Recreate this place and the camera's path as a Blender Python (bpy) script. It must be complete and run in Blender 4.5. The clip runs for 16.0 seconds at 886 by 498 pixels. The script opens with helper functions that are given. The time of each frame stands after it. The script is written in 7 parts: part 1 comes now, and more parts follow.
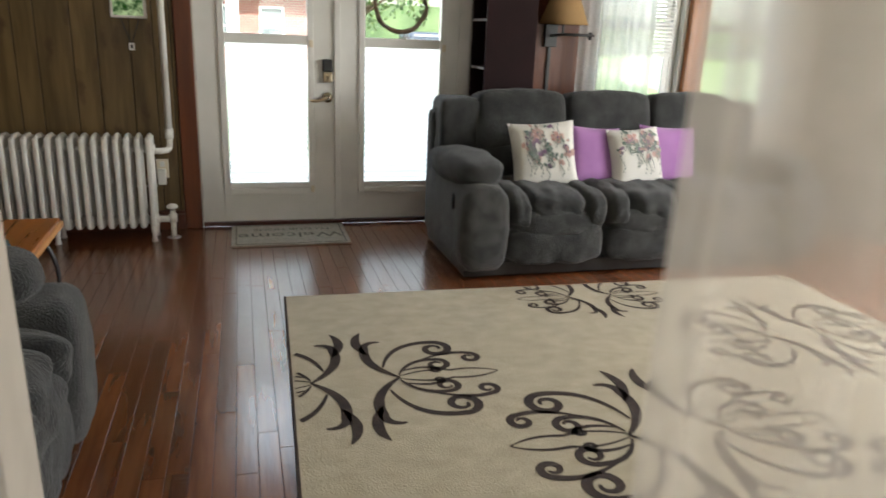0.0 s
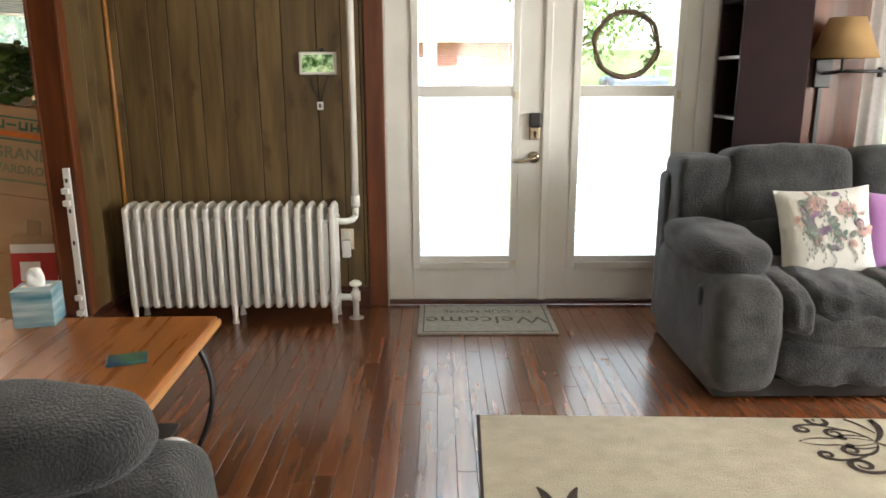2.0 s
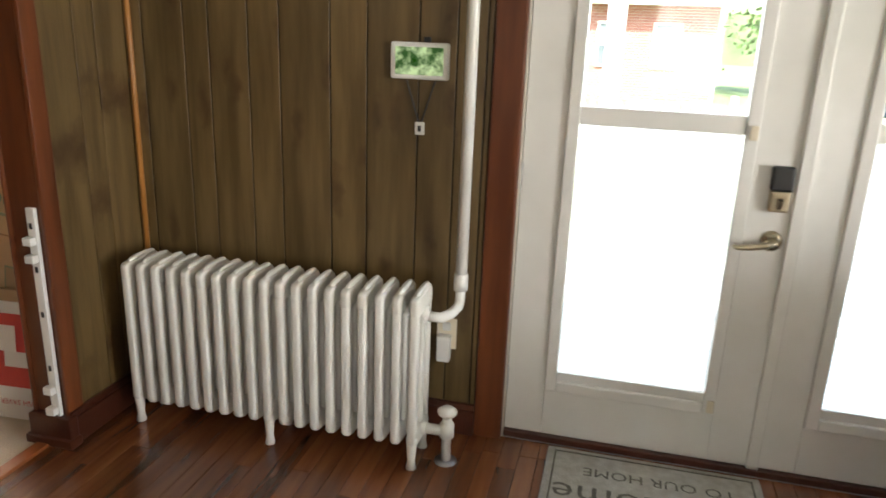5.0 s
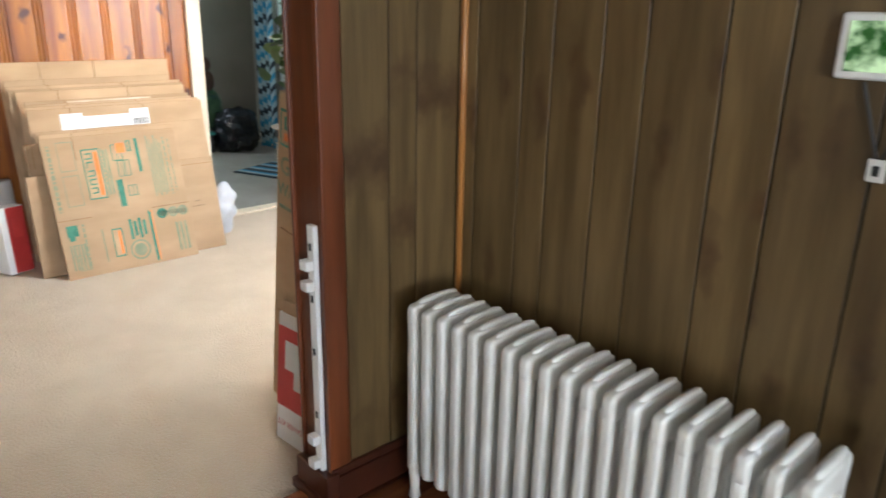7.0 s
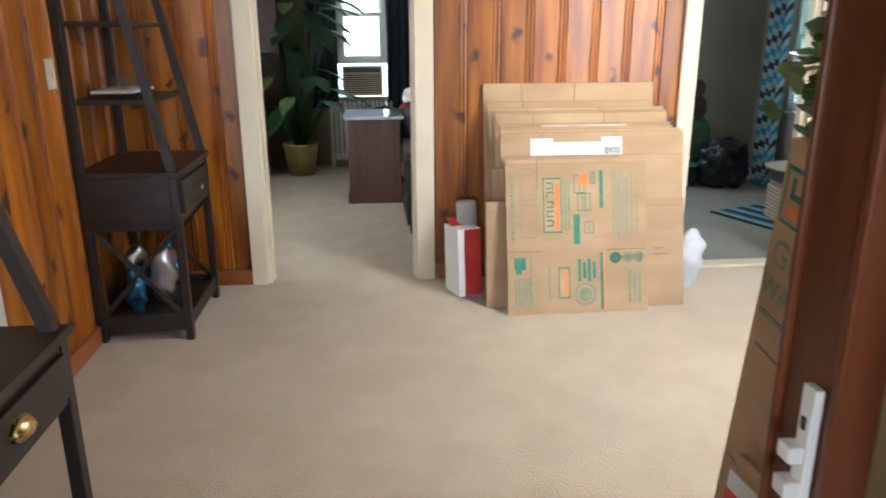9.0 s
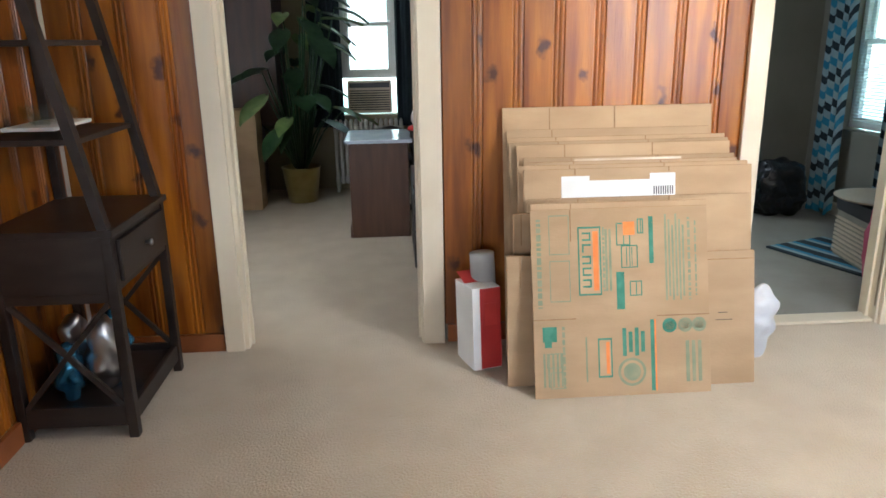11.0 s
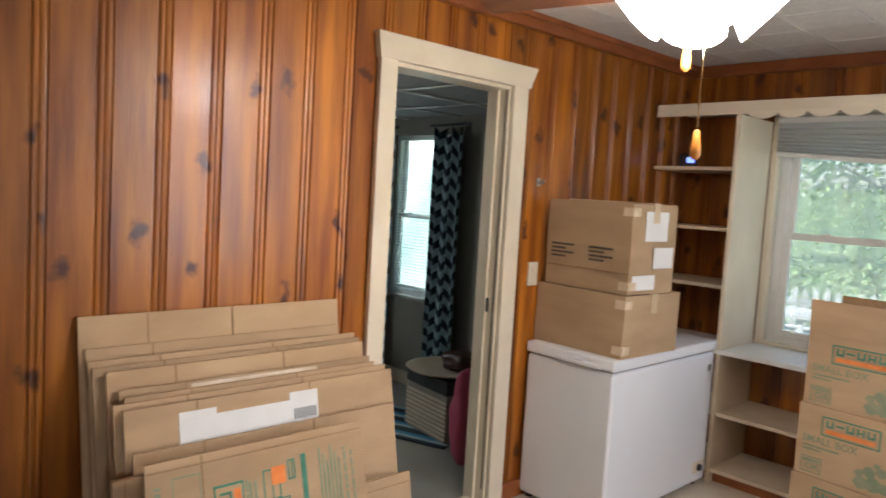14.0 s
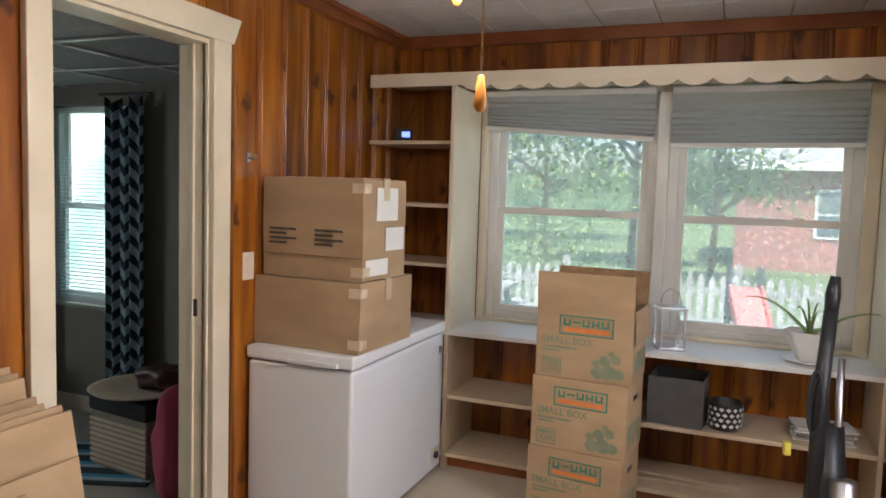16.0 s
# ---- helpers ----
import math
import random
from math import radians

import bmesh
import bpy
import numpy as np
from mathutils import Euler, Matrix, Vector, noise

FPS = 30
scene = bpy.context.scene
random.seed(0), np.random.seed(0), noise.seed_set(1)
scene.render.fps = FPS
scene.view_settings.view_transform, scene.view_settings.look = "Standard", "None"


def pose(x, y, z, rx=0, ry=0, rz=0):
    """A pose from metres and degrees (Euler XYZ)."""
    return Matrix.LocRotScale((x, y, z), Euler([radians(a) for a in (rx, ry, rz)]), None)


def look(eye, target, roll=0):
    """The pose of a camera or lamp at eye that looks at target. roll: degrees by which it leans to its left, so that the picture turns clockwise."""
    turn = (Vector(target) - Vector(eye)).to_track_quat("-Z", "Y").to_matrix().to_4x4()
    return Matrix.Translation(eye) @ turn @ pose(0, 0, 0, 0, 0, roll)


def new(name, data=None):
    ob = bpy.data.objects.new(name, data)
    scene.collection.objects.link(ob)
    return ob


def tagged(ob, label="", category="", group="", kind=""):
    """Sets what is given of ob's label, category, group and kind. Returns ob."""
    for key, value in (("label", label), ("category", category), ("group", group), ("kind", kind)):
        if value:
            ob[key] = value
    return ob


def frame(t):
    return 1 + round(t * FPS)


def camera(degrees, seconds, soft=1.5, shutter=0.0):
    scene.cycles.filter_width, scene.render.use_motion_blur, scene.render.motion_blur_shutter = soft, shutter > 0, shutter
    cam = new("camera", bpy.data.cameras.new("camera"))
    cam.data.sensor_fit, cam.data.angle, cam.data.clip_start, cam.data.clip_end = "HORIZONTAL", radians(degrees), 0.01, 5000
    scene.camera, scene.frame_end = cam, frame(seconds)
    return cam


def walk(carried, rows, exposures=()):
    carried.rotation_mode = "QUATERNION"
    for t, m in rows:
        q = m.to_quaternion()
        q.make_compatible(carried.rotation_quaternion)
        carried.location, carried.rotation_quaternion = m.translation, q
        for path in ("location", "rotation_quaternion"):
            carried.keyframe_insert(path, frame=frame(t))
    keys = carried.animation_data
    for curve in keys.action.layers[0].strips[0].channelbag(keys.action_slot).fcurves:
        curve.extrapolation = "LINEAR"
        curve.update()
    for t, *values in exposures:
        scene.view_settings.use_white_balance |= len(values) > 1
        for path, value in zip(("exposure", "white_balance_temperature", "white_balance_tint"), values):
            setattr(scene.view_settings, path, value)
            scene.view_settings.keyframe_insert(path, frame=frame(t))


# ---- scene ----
cam = camera(63.3, 16.0, soft=1.6, shutter=0.3)
PATH = [
    (0, (-0.025, -0.082, 1.297), (0.498, 1.76, 0.722), 2.4),
    (0.5, (-0.029, 0.118, 1.288), (0.312, 2.015, 0.754), 1.4),
    (1, (-0.039, 0.285, 1.295), (0.157, 2.208, 0.782), 0.4),
    (1.5, (0.04, 0.546, 1.297), (0.125, 2.484, 0.81), -0.1),
    (2, (-0.008, 0.766, 1.298), (0.002, 2.71, 0.831), -0.1),
    (2.5, (-0.014, 1.005, 1.305), (-0.068, 2.951, 0.845), 0.0),
    (3, (0.015, 1.301, 1.31), (-0.082, 3.247, 0.857), 0.2),
    (3.2, (0.02, 1.4, 1.32), (-0.087, 3.343, 0.859), 0.2),
    (5.3, (0.016, 2.539, 1.475), (-0.582, 4.353, 0.881), 2.1),
    (5.5, (0.001, 2.652, 1.462), (-0.721, 4.424, 0.879), 1.8),
    (6, (-0.011, 2.921, 1.44), (-0.983, 4.572, 0.866), 1.4),
    (6.5, (-0.073, 3.102, 1.413), (-1.271, 4.595, 0.832), 1.4),
    (7, (-0.234, 3.246, 1.409), (-1.622, 4.545, 0.788), 1.1),
    (7.5, (-0.364, 3.439, 1.377), (-1.983, 4.428, 0.744), 1.5),
    (8, (-0.532, 3.564, 1.371), (-2.308, 4.23, 0.737), 0.9),
    (8.5, (-0.73, 3.58, 1.371), (-2.589, 4.01, 0.771), 0.9),
    (9, (-0.911, 3.61, 1.37), (-2.819, 3.788, 0.796), -0.2),
    (9.2, (-0.994, 3.642, 1.367), (-2.909, 3.745, 0.799), -0.6),
    (11.3, (-1.732, 3.724, 1.403), (-3.65, 3.859, 0.854), -1.1),
    (11.5, (-1.778, 3.716, 1.407), (-3.698, 3.912, 0.883), -0.6),
    (12, (-1.987, 3.594, 1.432), (-3.889, 3.999, 0.965), 0.8),
    (12.5, (-2.166, 3.536, 1.434), (-4.023, 4.163, 1.036), 1.7),
    (13, (-2.375, 3.551, 1.468), (-4.146, 4.43, 1.169), 2.6),
    (13.5, (-2.492, 3.535, 1.517), (-4.121, 4.674, 1.296), 3.2),
    (14, (-2.547, 3.516, 1.555), (-3.994, 4.887, 1.396), 3.4),
    (14.5, (-2.566, 3.528, 1.556), (-3.798, 5.099, 1.431), 3.3),
    (15, (-2.638, 3.607, 1.535), (-3.685, 5.306, 1.405), 3.0),
    (15.5, (-2.773, 3.755, 1.507), (-3.666, 5.539, 1.363), 2.4),
    (16, (-2.945, 3.811, 1.506), (-3.69, 5.661, 1.35), 1.8),
]
EXPOSE = [(0.0, 1.95, 6350, 10), (0.5, 2.45, 6350, 10), (1.0, 2.65, 6500, 11), (3.2, 2.75, 6500, 11), (5.5, 2.6, 6300, 11), (6.3, 2.6, 5900, 11), (7.2, 2.7, 5550, 10), (8.0, 2.65, 5650, 10), (9.0, 2.55, 5550, 10), (12.0, 2.1, 5500, 11), (13.0, 1.8, 5850, 14), (14.0, 1.65, 5950, 15), (16.0, 1.55, 5950, 16)]
walk(cam, [(t, look(eye, aim, roll)) for t, eye, aim, roll in PATH], EXPOSE)

# ---- world, sun, large lights ----
world = bpy.data.worlds.new("world")
scene.world = world
world.use_nodes = True
wn = world.node_tree.nodes
sky = wn.new("ShaderNodeTexSky")
sky.sky_type, sky.sun_disc, sky.sun_elevation, sky.sun_rotation = "NISHITA", False, radians(52), radians(200)
sky.air_density, sky.dust_density = 1.2, 2.5
wn["Background"].inputs["Strength"].default_value = 0.15
world.node_tree.links.new(sky.outputs["Color"], wn["Background"].inputs["Color"])
sun_data = bpy.data.lights.new("sun", "SUN")
sun_data.energy, sun_data.angle, sun_data.color = 4.8, radians(2.0), (1.0, 0.94, 0.86)
sun = new("sun", sun_data)
sun.matrix_basis = look((4, -16, 24), (0, 0, 0))


def area(name, eye, target, w, h, watts, color):
    data = bpy.data.lights.new(name, "AREA")
    data.shape, data.size, data.size_y, data.energy, data.color = "RECTANGLE", w, h, watts, color
    ob = new(name, data)
    ob.matrix_basis = look(eye, target)
    return ob


area("sky_light_east_window", (4.27, 2.2, 1.4), (0, 2.2, 0.9), 1.9, 1.2, 31, (1.0, 0.97, 0.92))
area("sky_light_french_doors", (0.57, 5.9, 1.55), (0.57, 4.8, 0.95), 1.8, 1.7, 10, (1.0, 0.98, 0.95))
area("sky_light_back_window", (1.0, -2.55, 1.4), (0.6, 2.0, 0.8), 1.4, 1.1, 9, (1.0, 0.97, 0.92))
# fill lamp in an added, unseen side opening, brightens the pine room
area("fill_light_pine_side", (-1.91, 5.95, 1.4), (-4.5, 5.2, 0.9), 1.05, 1.1, 8.5, (1.0, 0.97, 0.92))
# office fill from the south wall, its opening is invented and out of view
area("fill_light_office_side", (-6.1, 1.91, 1.4), (-6.4, 4.0, 0.5), 0.95, 1.1, 1.1, (1.0, 0.88, 0.70))
# lifts the dark bedroom from a made-up west opening, not its real window
area("fill_light_bedroom_west", (-7.59, 5.35, 1.35), (-6.0, 6.2, 0.8), 0.75, 1.05, 2.8, (0.93, 0.98, 1.0))


# ---- materials ----
def surf(name, c1, c2, scale=8.0, rough=0.5, bump=0.0, bscale=60.0, stretch=(1, 1, 1), metal=0.0, rand=0.0, spots=None, sheen=0.0, coat=0.0, detail=6.0, alpha=1.0, low=0.35, high=0.7):
    """A two-tone noise surface with fine relief; stretch squeezes the grain, rand shifts the tint from piece to piece, spots adds dark marks."""
    m = bpy.data.materials.new(name)
    m.use_nodes = True
    t, n, l = m.node_tree, m.node_tree.nodes, m.node_tree.links
    b = n["Principled BSDF"]
    co, mp, info = n.new("ShaderNodeTexCoord"), n.new("ShaderNodeMapping"), n.new("ShaderNodeObjectInfo")
    mp.inputs["Scale"].default_value = stretch
    l.new(co.outputs["Object"], mp.inputs["Vector"])
    mul = n.new("ShaderNodeMath")
    mul.operation = "MULTIPLY"
    mul.inputs[1].default_value = 37.0
    l.new(info.outputs["Random"], mul.inputs[0])
    l.new(mul.outputs[0], mp.inputs["Location"])
    big = n.new("ShaderNodeTexNoise")
    big.inputs["Scale"].default_value, big.inputs["Detail"].default_value = scale, detail
    l.new(mp.outputs[0], big.inputs["Vector"])
    ramp = n.new("ShaderNodeValToRGB")
    ramp.color_ramp.elements[0].position, ramp.color_ramp.elements[1].position = low, high
    ramp.color_ramp.elements[0].color, ramp.color_ramp.elements[1].color = (*c1, 1), (*c2, 1)
    l.new(big.outputs["Fac"], ramp.inputs["Fac"])
    out = ramp.outputs["Color"]
    if spots:
        vor = n.new("ShaderNodeTexVoronoi")
        vor.inputs["Scale"].default_value = spots[0]
        mp2 = n.new("ShaderNodeMapping")
        mp2.inputs["Scale"].default_value = spots[1]
        mp2.inputs["Rotation"].default_value = (radians(90), 0, 0)
        vor.voronoi_dimensions = "2D"
        l.new(co.outputs["Object"], mp2.inputs["Vector"])
        l.new(mul.outputs[0], mp2.inputs["Location"])
        warp, shift = n.new("ShaderNodeTexNoise"), n.new("ShaderNodeVectorMath")
        warp.inputs["Scale"].default_value, shift.operation = 14.0, "MULTIPLY_ADD"
        shift.inputs[1].default_value = (0.10, 0.10, 0.10)
        l.new(co.outputs["Object"], warp.inputs["Vector"])
        l.new(warp.outputs["Color"], shift.inputs[0])
        l.new(mp2.outputs[0], shift.inputs[2])
        l.new(shift.outputs[0], vor.inputs["Vector"])
        r2 = n.new("ShaderNodeValToRGB")
        r2.color_ramp.elements[0].position, r2.color_ramp.elements[1].position = spots[2], spots[3]
        r2.color_ramp.elements[0].color, r2.color_ramp.elements[1].color = (1, 1, 1, 1), (0, 0, 0, 1)
        l.new(vor.outputs["Distance"], r2.inputs["Fac"])
        mix = n.new("ShaderNodeMixRGB")
        mix.inputs["Color2"].default_value = (*spots[4], 1)
        l.new(r2.outputs["Color"], mix.inputs["Fac"])
        l.new(out, mix.inputs["Color1"])
        out = mix.outputs["Color"]
    if rand:
        hsv = n.new("ShaderNodeHueSaturation")
        mr = n.new("ShaderNodeMapRange")
        mr.inputs["To Min"].default_value, mr.inputs["To Max"].default_value = 1 - rand, 1 + rand
        l.new(info.outputs["Random"], mr.inputs["Value"])
        l.new(mr.outputs[0], hsv.inputs["Value"])
        l.new(out, hsv.inputs["Color"])
        out = hsv.outputs["Color"]
    l.new(out, b.inputs["Base Color"])
    b.inputs["Metallic"].default_value = metal
    b.inputs["Alpha"].default_value = alpha
    b.inputs["Sheen Weight"].default_value = sheen
    b.inputs["Coat Weight"].default_value = coat
    b.inputs["Coat Roughness"].default_value = 0.15
    rr = n.new("ShaderNodeMapRange")
    rr.inputs["To Min"].default_value, rr.inputs["To Max"].default_value = max(0.02, rough - 0.08), min(1, rough + 0.1)
    l.new(big.outputs["Fac"], rr.inputs["Value"])
    l.new(rr.outputs[0], b.inputs["Roughness"])
    if bump:
        fine = n.new("ShaderNodeTexNoise")
        fine.inputs["Scale"].default_value, fine.inputs["Detail"].default_value = bscale, 3
        l.new(mp.outputs[0], fine.inputs["Vector"])
        bp = n.new("ShaderNodeBump")
        bp.inputs["Strength"].default_value, bp.inputs["Distance"].default_value = bump, 0.01
        l.new(fine.outputs["Fac"], bp.inputs["Height"])
        l.new(bp.outputs["Normal"], b.inputs["Normal"])
    return m


def glow(name, color, strength):
    m = surf(name, color, color, 3)
    b = m.node_tree.nodes["Principled BSDF"]
    b.inputs["Emission Color"].default_value, b.inputs["Emission Strength"].default_value = (*color, 1), strength
    return m


def sheer(name, color, through_part, clear):
    """Thin cloth that lets light through: diffuse, translucent and, in part, clear."""
    m = bpy.data.materials.new(name)
    m.use_nodes = True
    n, l = m.node_tree.nodes, m.node_tree.links
    n.remove(n["Principled BSDF"])
    d, tr, tp = n.new("ShaderNodeBsdfDiffuse"), n.new("ShaderNodeBsdfTranslucent"), n.new("ShaderNodeBsdfTransparent")
    d.inputs["Color"].default_value = tr.inputs["Color"].default_value = (*color, 1)
    a, c = n.new("ShaderNodeMixShader"), n.new("ShaderNodeMixShader")
    a.inputs[0].default_value = through_part
    l.new(d.outputs[0], a.inputs[1]), l.new(tr.outputs[0], a.inputs[2])
    co, wv, mr = n.new("ShaderNodeTexCoord"), n.new("ShaderNodeTexNoise"), n.new("ShaderNodeMapRange")
    wv.inputs["Scale"].default_value = 40
    l.new(co.outputs["Object"], wv.inputs["Vector"])
    mr.inputs["To Min"].default_value, mr.inputs["To Max"].default_value = clear * 0.8, clear * 1.2
    l.new(wv.outputs["Fac"], mr.inputs["Value"])
    l.new(mr.outputs[0], c.inputs[0])
    l.new(a.outputs[0], c.inputs[1]), l.new(tp.outputs[0], c.inputs[2])
    l.new(c.outputs[0], n["Material Output"].inputs["Surface"])
    return m


def glass_mat(name):
    m = bpy.data.materials.new(name)
    m.use_nodes = True
    n, l = m.node_tree.nodes, m.node_tree.links
    n.remove(n["Principled BSDF"])
    tp, gl, mx = n.new("ShaderNodeBsdfTransparent"), n.new("ShaderNodeBsdfGlossy"), n.new("ShaderNodeMixShader")
    gl.inputs["Roughness"].default_value = 0.03
    tp.inputs["Color"].default_value = (0.95, 0.98, 0.97, 1)
    mx.inputs[0].default_value = 0.05
    l.new(tp.outputs[0], mx.inputs[1]), l.new(gl.outputs[0], mx.inputs[2])
    l.new(mx.outputs[0], n["Material Output"].inputs["Surface"])
    return m


PINE = surf("knotty_pine", (0.185, 0.047, 0.004), (0.47, 0.165, 0.010), 5, 0.33, 0.10, 50, (3.0, 3.0, 0.25), rand=0.28, spots=(3.9, (1.0, 1.0, 0.70), 0.05, 0.13, (0.070, 0.016, 0.005)), coat=0.1)
PINETRIM = surf("pine_trim", (0.20, 0.055, 0.014), (0.34, 0.11, 0.03), 5, 0.35, 0.05, 50, (1, 1, 1), rand=0.1)
PANEL = surf("brown_panelling", (0.088, 0.055, 0.019), (0.176, 0.114, 0.044), 4, 0.42, 0.12, 80, (5, 5, 0.5), rand=0.12, spots=(4.0, (1.6, 1.0, 0.5), 0.02, 0.20, (0.070, 0.037, 0.013)))
GROOVE = surf("dark_groove", (0.010, 0.006, 0.003), (0.018, 0.010, 0.005), 8, 0.9)
REDWOOD = surf("red_stained_wood", (0.085, 0.022, 0.007), (0.170, 0.048, 0.014), 4, 0.33, 0.06, 60, (4, 4, 0.4), rand=0.1)
DARKBASE = surf("dark_stained_skirting", (0.045, 0.012, 0.006), (0.09, 0.026, 0.012), 5, 0.35, 0.05, 50, rand=0.1)
PLANK = surf("oak_floor", (0.100, 0.031, 0.011), (0.20, 0.072, 0.026), 4, 0.15, 0.12, 14, (5, 0.5, 5), rand=0.28, coat=0.6)
PLANK.node_tree.nodes["Map Range.001"].inputs["To Min"].default_value = 0.17
PLANK.node_tree.nodes["Map Range.001"].inputs["To Max"].default_value = 0.30
CARPET = surf("beige_carpet", (0.48, 0.40, 0.285), (0.55, 0.468, 0.345), 5.0, 0.95, 0.8, 110, sheen=0.25)
GREYCARPET = surf("grey_carpet", (0.20, 0.19, 0.15), (0.27, 0.26, 0.21), 3.0, 0.95, 0.6, 160, sheen=0.2)
PLASTER = surf("cream_plaster", (0.55, 0.52, 0.45), (0.62, 0.59, 0.52), 2, 0.8, 0.1, 40)
OLIVE = surf("olive_plaster", (0.20, 0.19, 0.15), (0.25, 0.235, 0.19), 2, 0.85, 0.1, 40)
TAN = surf("tan_plaster", (0.34, 0.29, 0.19), (0.40, 0.345, 0.24), 2, 0.85, 0.1, 40)
SIDING = surf("pale_siding", (0.6, 0.6, 0.58), (0.7, 0.7, 0.68), 3, 0.7)
CEIL = surf("white_ceiling_tile", (0.66, 0.65, 0.62), (0.74, 0.73, 0.70), 30, 0.9, 0.2, 120)
WHITE = surf("white_gloss_paint", (0.70, 0.69, 0.65), (0.80, 0.79, 0.76), 3, 0.32, 0.03, 30)
CREAM = surf("cream_trim_paint", (0.66, 0.58, 0.44), (0.76, 0.68, 0.53), 3, 0.4, 0.05, 30)
RADWHITE = surf("radiator_enamel", (0.68, 0.66, 0.60), (0.80, 0.79, 0.75), 6, 0.3, 0.08, 60)
SHELFTAN = surf("tan_shelf_paint", (0.56, 0.45, 0.31), (0.68, 0.57, 0.42), 4, 0.45, 0.06, 30)
GREYFAB = surf("charcoal_chenille", (0.008, 0.009, 0.009), (0.040, 0.041, 0.040), 9, 0.95, 0.9, 150, sheen=0.22)
GREYKNIT = surf("grey_knit_chenille", (0.011, 0.012, 0.011), (0.054, 0.054, 0.051), 12, 0.95, 1.0, 170, sheen=0.25)
BLACK = surf("black_plastic", (0.012, 0.012, 0.013), (0.03, 0.03, 0.03), 6, 0.4)
ESPRESSO = surf("espresso_wood", (0.016, 0.011, 0.009), (0.032, 0.022, 0.018), 5, 0.4, 0.06, 60, (1, 1, 4))
DARKSHELF = surf("dark_cherry_laminate", (0.011, 0.004, 0.0045), (0.020, 0.007, 0.008), 3, 0.7, 0.03, 40)
DARKSHELF.node_tree.nodes["Principled BSDF"].inputs["Specular IOR Level"].default_value = 0.15
OAK = surf("orange_oak", (0.25, 0.078, 0.014), (0.39, 0.138, 0.030), 4, 0.28, 0.08, 70, (6, 0.6, 6), coat=0.3)
BRASS = surf("brass", (0.62, 0.43, 0.16), (0.75, 0.55, 0.25), 8, 0.25, metal=1.0)
STEEL = surf("steel", (0.45, 0.45, 0.46), (0.6, 0.6, 0.62), 8, 0.3, metal=1.0)
CARD = surf("corrugated_cardboard", (0.385, 0.260, 0.145), (0.475, 0.333, 0.195), 3, 0.85, 0.12, 60, (1, 1, 3), rand=0.14)
CARDDARK = surf("cardboard_edge", (0.25, 0.15, 0.07), (0.36, 0.22, 0.11), 30, 0.9, 0.3, 80, rand=0.1)
TAPE = surf("packing_tape", (0.55, 0.42, 0.27), (0.66, 0.55, 0.40), 6, 0.25)
GREENINK = surf("green_ink", (0.04, 0.18, 0.12), (0.08, 0.26, 0.18), 20, 0.8)
PALEINK = surf("faded_green_ink", (0.20, 0.25, 0.16), (0.29, 0.30, 0.19), 20, 0.85)
ORANGEINK = surf("orange_ink", (0.72, 0.20, 0.04), (0.80, 0.27, 0.07), 20, 0.8)
DARKINK = surf("dark_ink", (0.05, 0.045, 0.035), (0.10, 0.085, 0.06), 20, 0.8)
RED = surf("red_print", (0.45, 0.03, 0.03), (0.60, 0.06, 0.05), 5, 0.5)
PAPER = surf("white_paper", (0.72, 0.72, 0.70), (0.80, 0.80, 0.78), 5, 0.7)
RUGBASE = surf("cream_rug", (0.375, 0.32, 0.215), (0.455, 0.40, 0.285), 11, 0.95, 0.6, 150, (1, 1.3, 1), sheen=0.2)
RUGDARK = surf("brown_rug_scroll", (0.022, 0.013, 0.010), (0.05, 0.032, 0.025), 20, 0.95, 0.5, 150)
MATGREY = surf("grey_doormat", (0.27, 0.245, 0.205), (0.36, 0.33, 0.28), 30, 0.95, 0.5, 150)
MAUVE = surf("mauve_cotton", (0.28, 0.12, 0.30), (0.35, 0.16, 0.37), 4, 0.85, 0.15, 150, sheen=0.2)
FLORAL = surf("floral_cotton", (0.58, 0.56, 0.51), (0.63, 0.61, 0.56), 4, 0.85, 0.15, 150)
PETAL = surf("faded_pink_print", (0.36, 0.20, 0.18), (0.55, 0.40, 0.35), 30, 0.85)
LEAFPRINT = surf("grey_green_print", (0.07, 0.10, 0.09), (0.22, 0.26, 0.22), 30, 0.85)
PLUM = surf("plum_print", (0.10, 0.06, 0.10), (0.25, 0.16, 0.24), 30, 0.85)
SHADE = sheer("cellular_shade", (0.95, 0.95, 0.94), 0.88, 0.0)
PLEAT = sheer("grey_pleated_shade", (0.50, 0.50, 0.49), 0.35, 0.0)
VOILE = sheer("white_voile", (0.86, 0.86, 0.84), 0.55, 0.42)
LACE = sheer("ivory_lace", (0.80, 0.74, 0.66), 0.4, 0.46)
LAMPSHADE = sheer("tan_lampshade", (0.50, 0.33, 0.16), 0.35, 0.0)
# screen cloth with a whitened colour that adds haze to the view
SCREENING = sheer("insect_screen", (0.78, 0.82, 0.81), 0.55, 0.68)
GLASS = glass_mat("window_glass")
GLOBE = glow("lit_frosted_glass", (1.0, 0.90, 0.74), 9.0)
SCREEN = surf("garden_picture", (0.015, 0.07, 0.008), (0.50, 0.66, 0.36), 30, 0.3, low=0.4, high=0.62)
SCREEN.node_tree.nodes["Principled BSDF"].inputs["Emission Strength"].default_value = 0.10
SCREEN.node_tree.links.new(SCREEN.node_tree.nodes["Color Ramp"].outputs["Color"], SCREEN.node_tree.nodes["Principled BSDF"].inputs["Emission Color"])
LEAF = surf("leaf_green", (0.03, 0.085, 0.015), (0.10, 0.20, 0.04), 8, 0.5, rand=0.2)
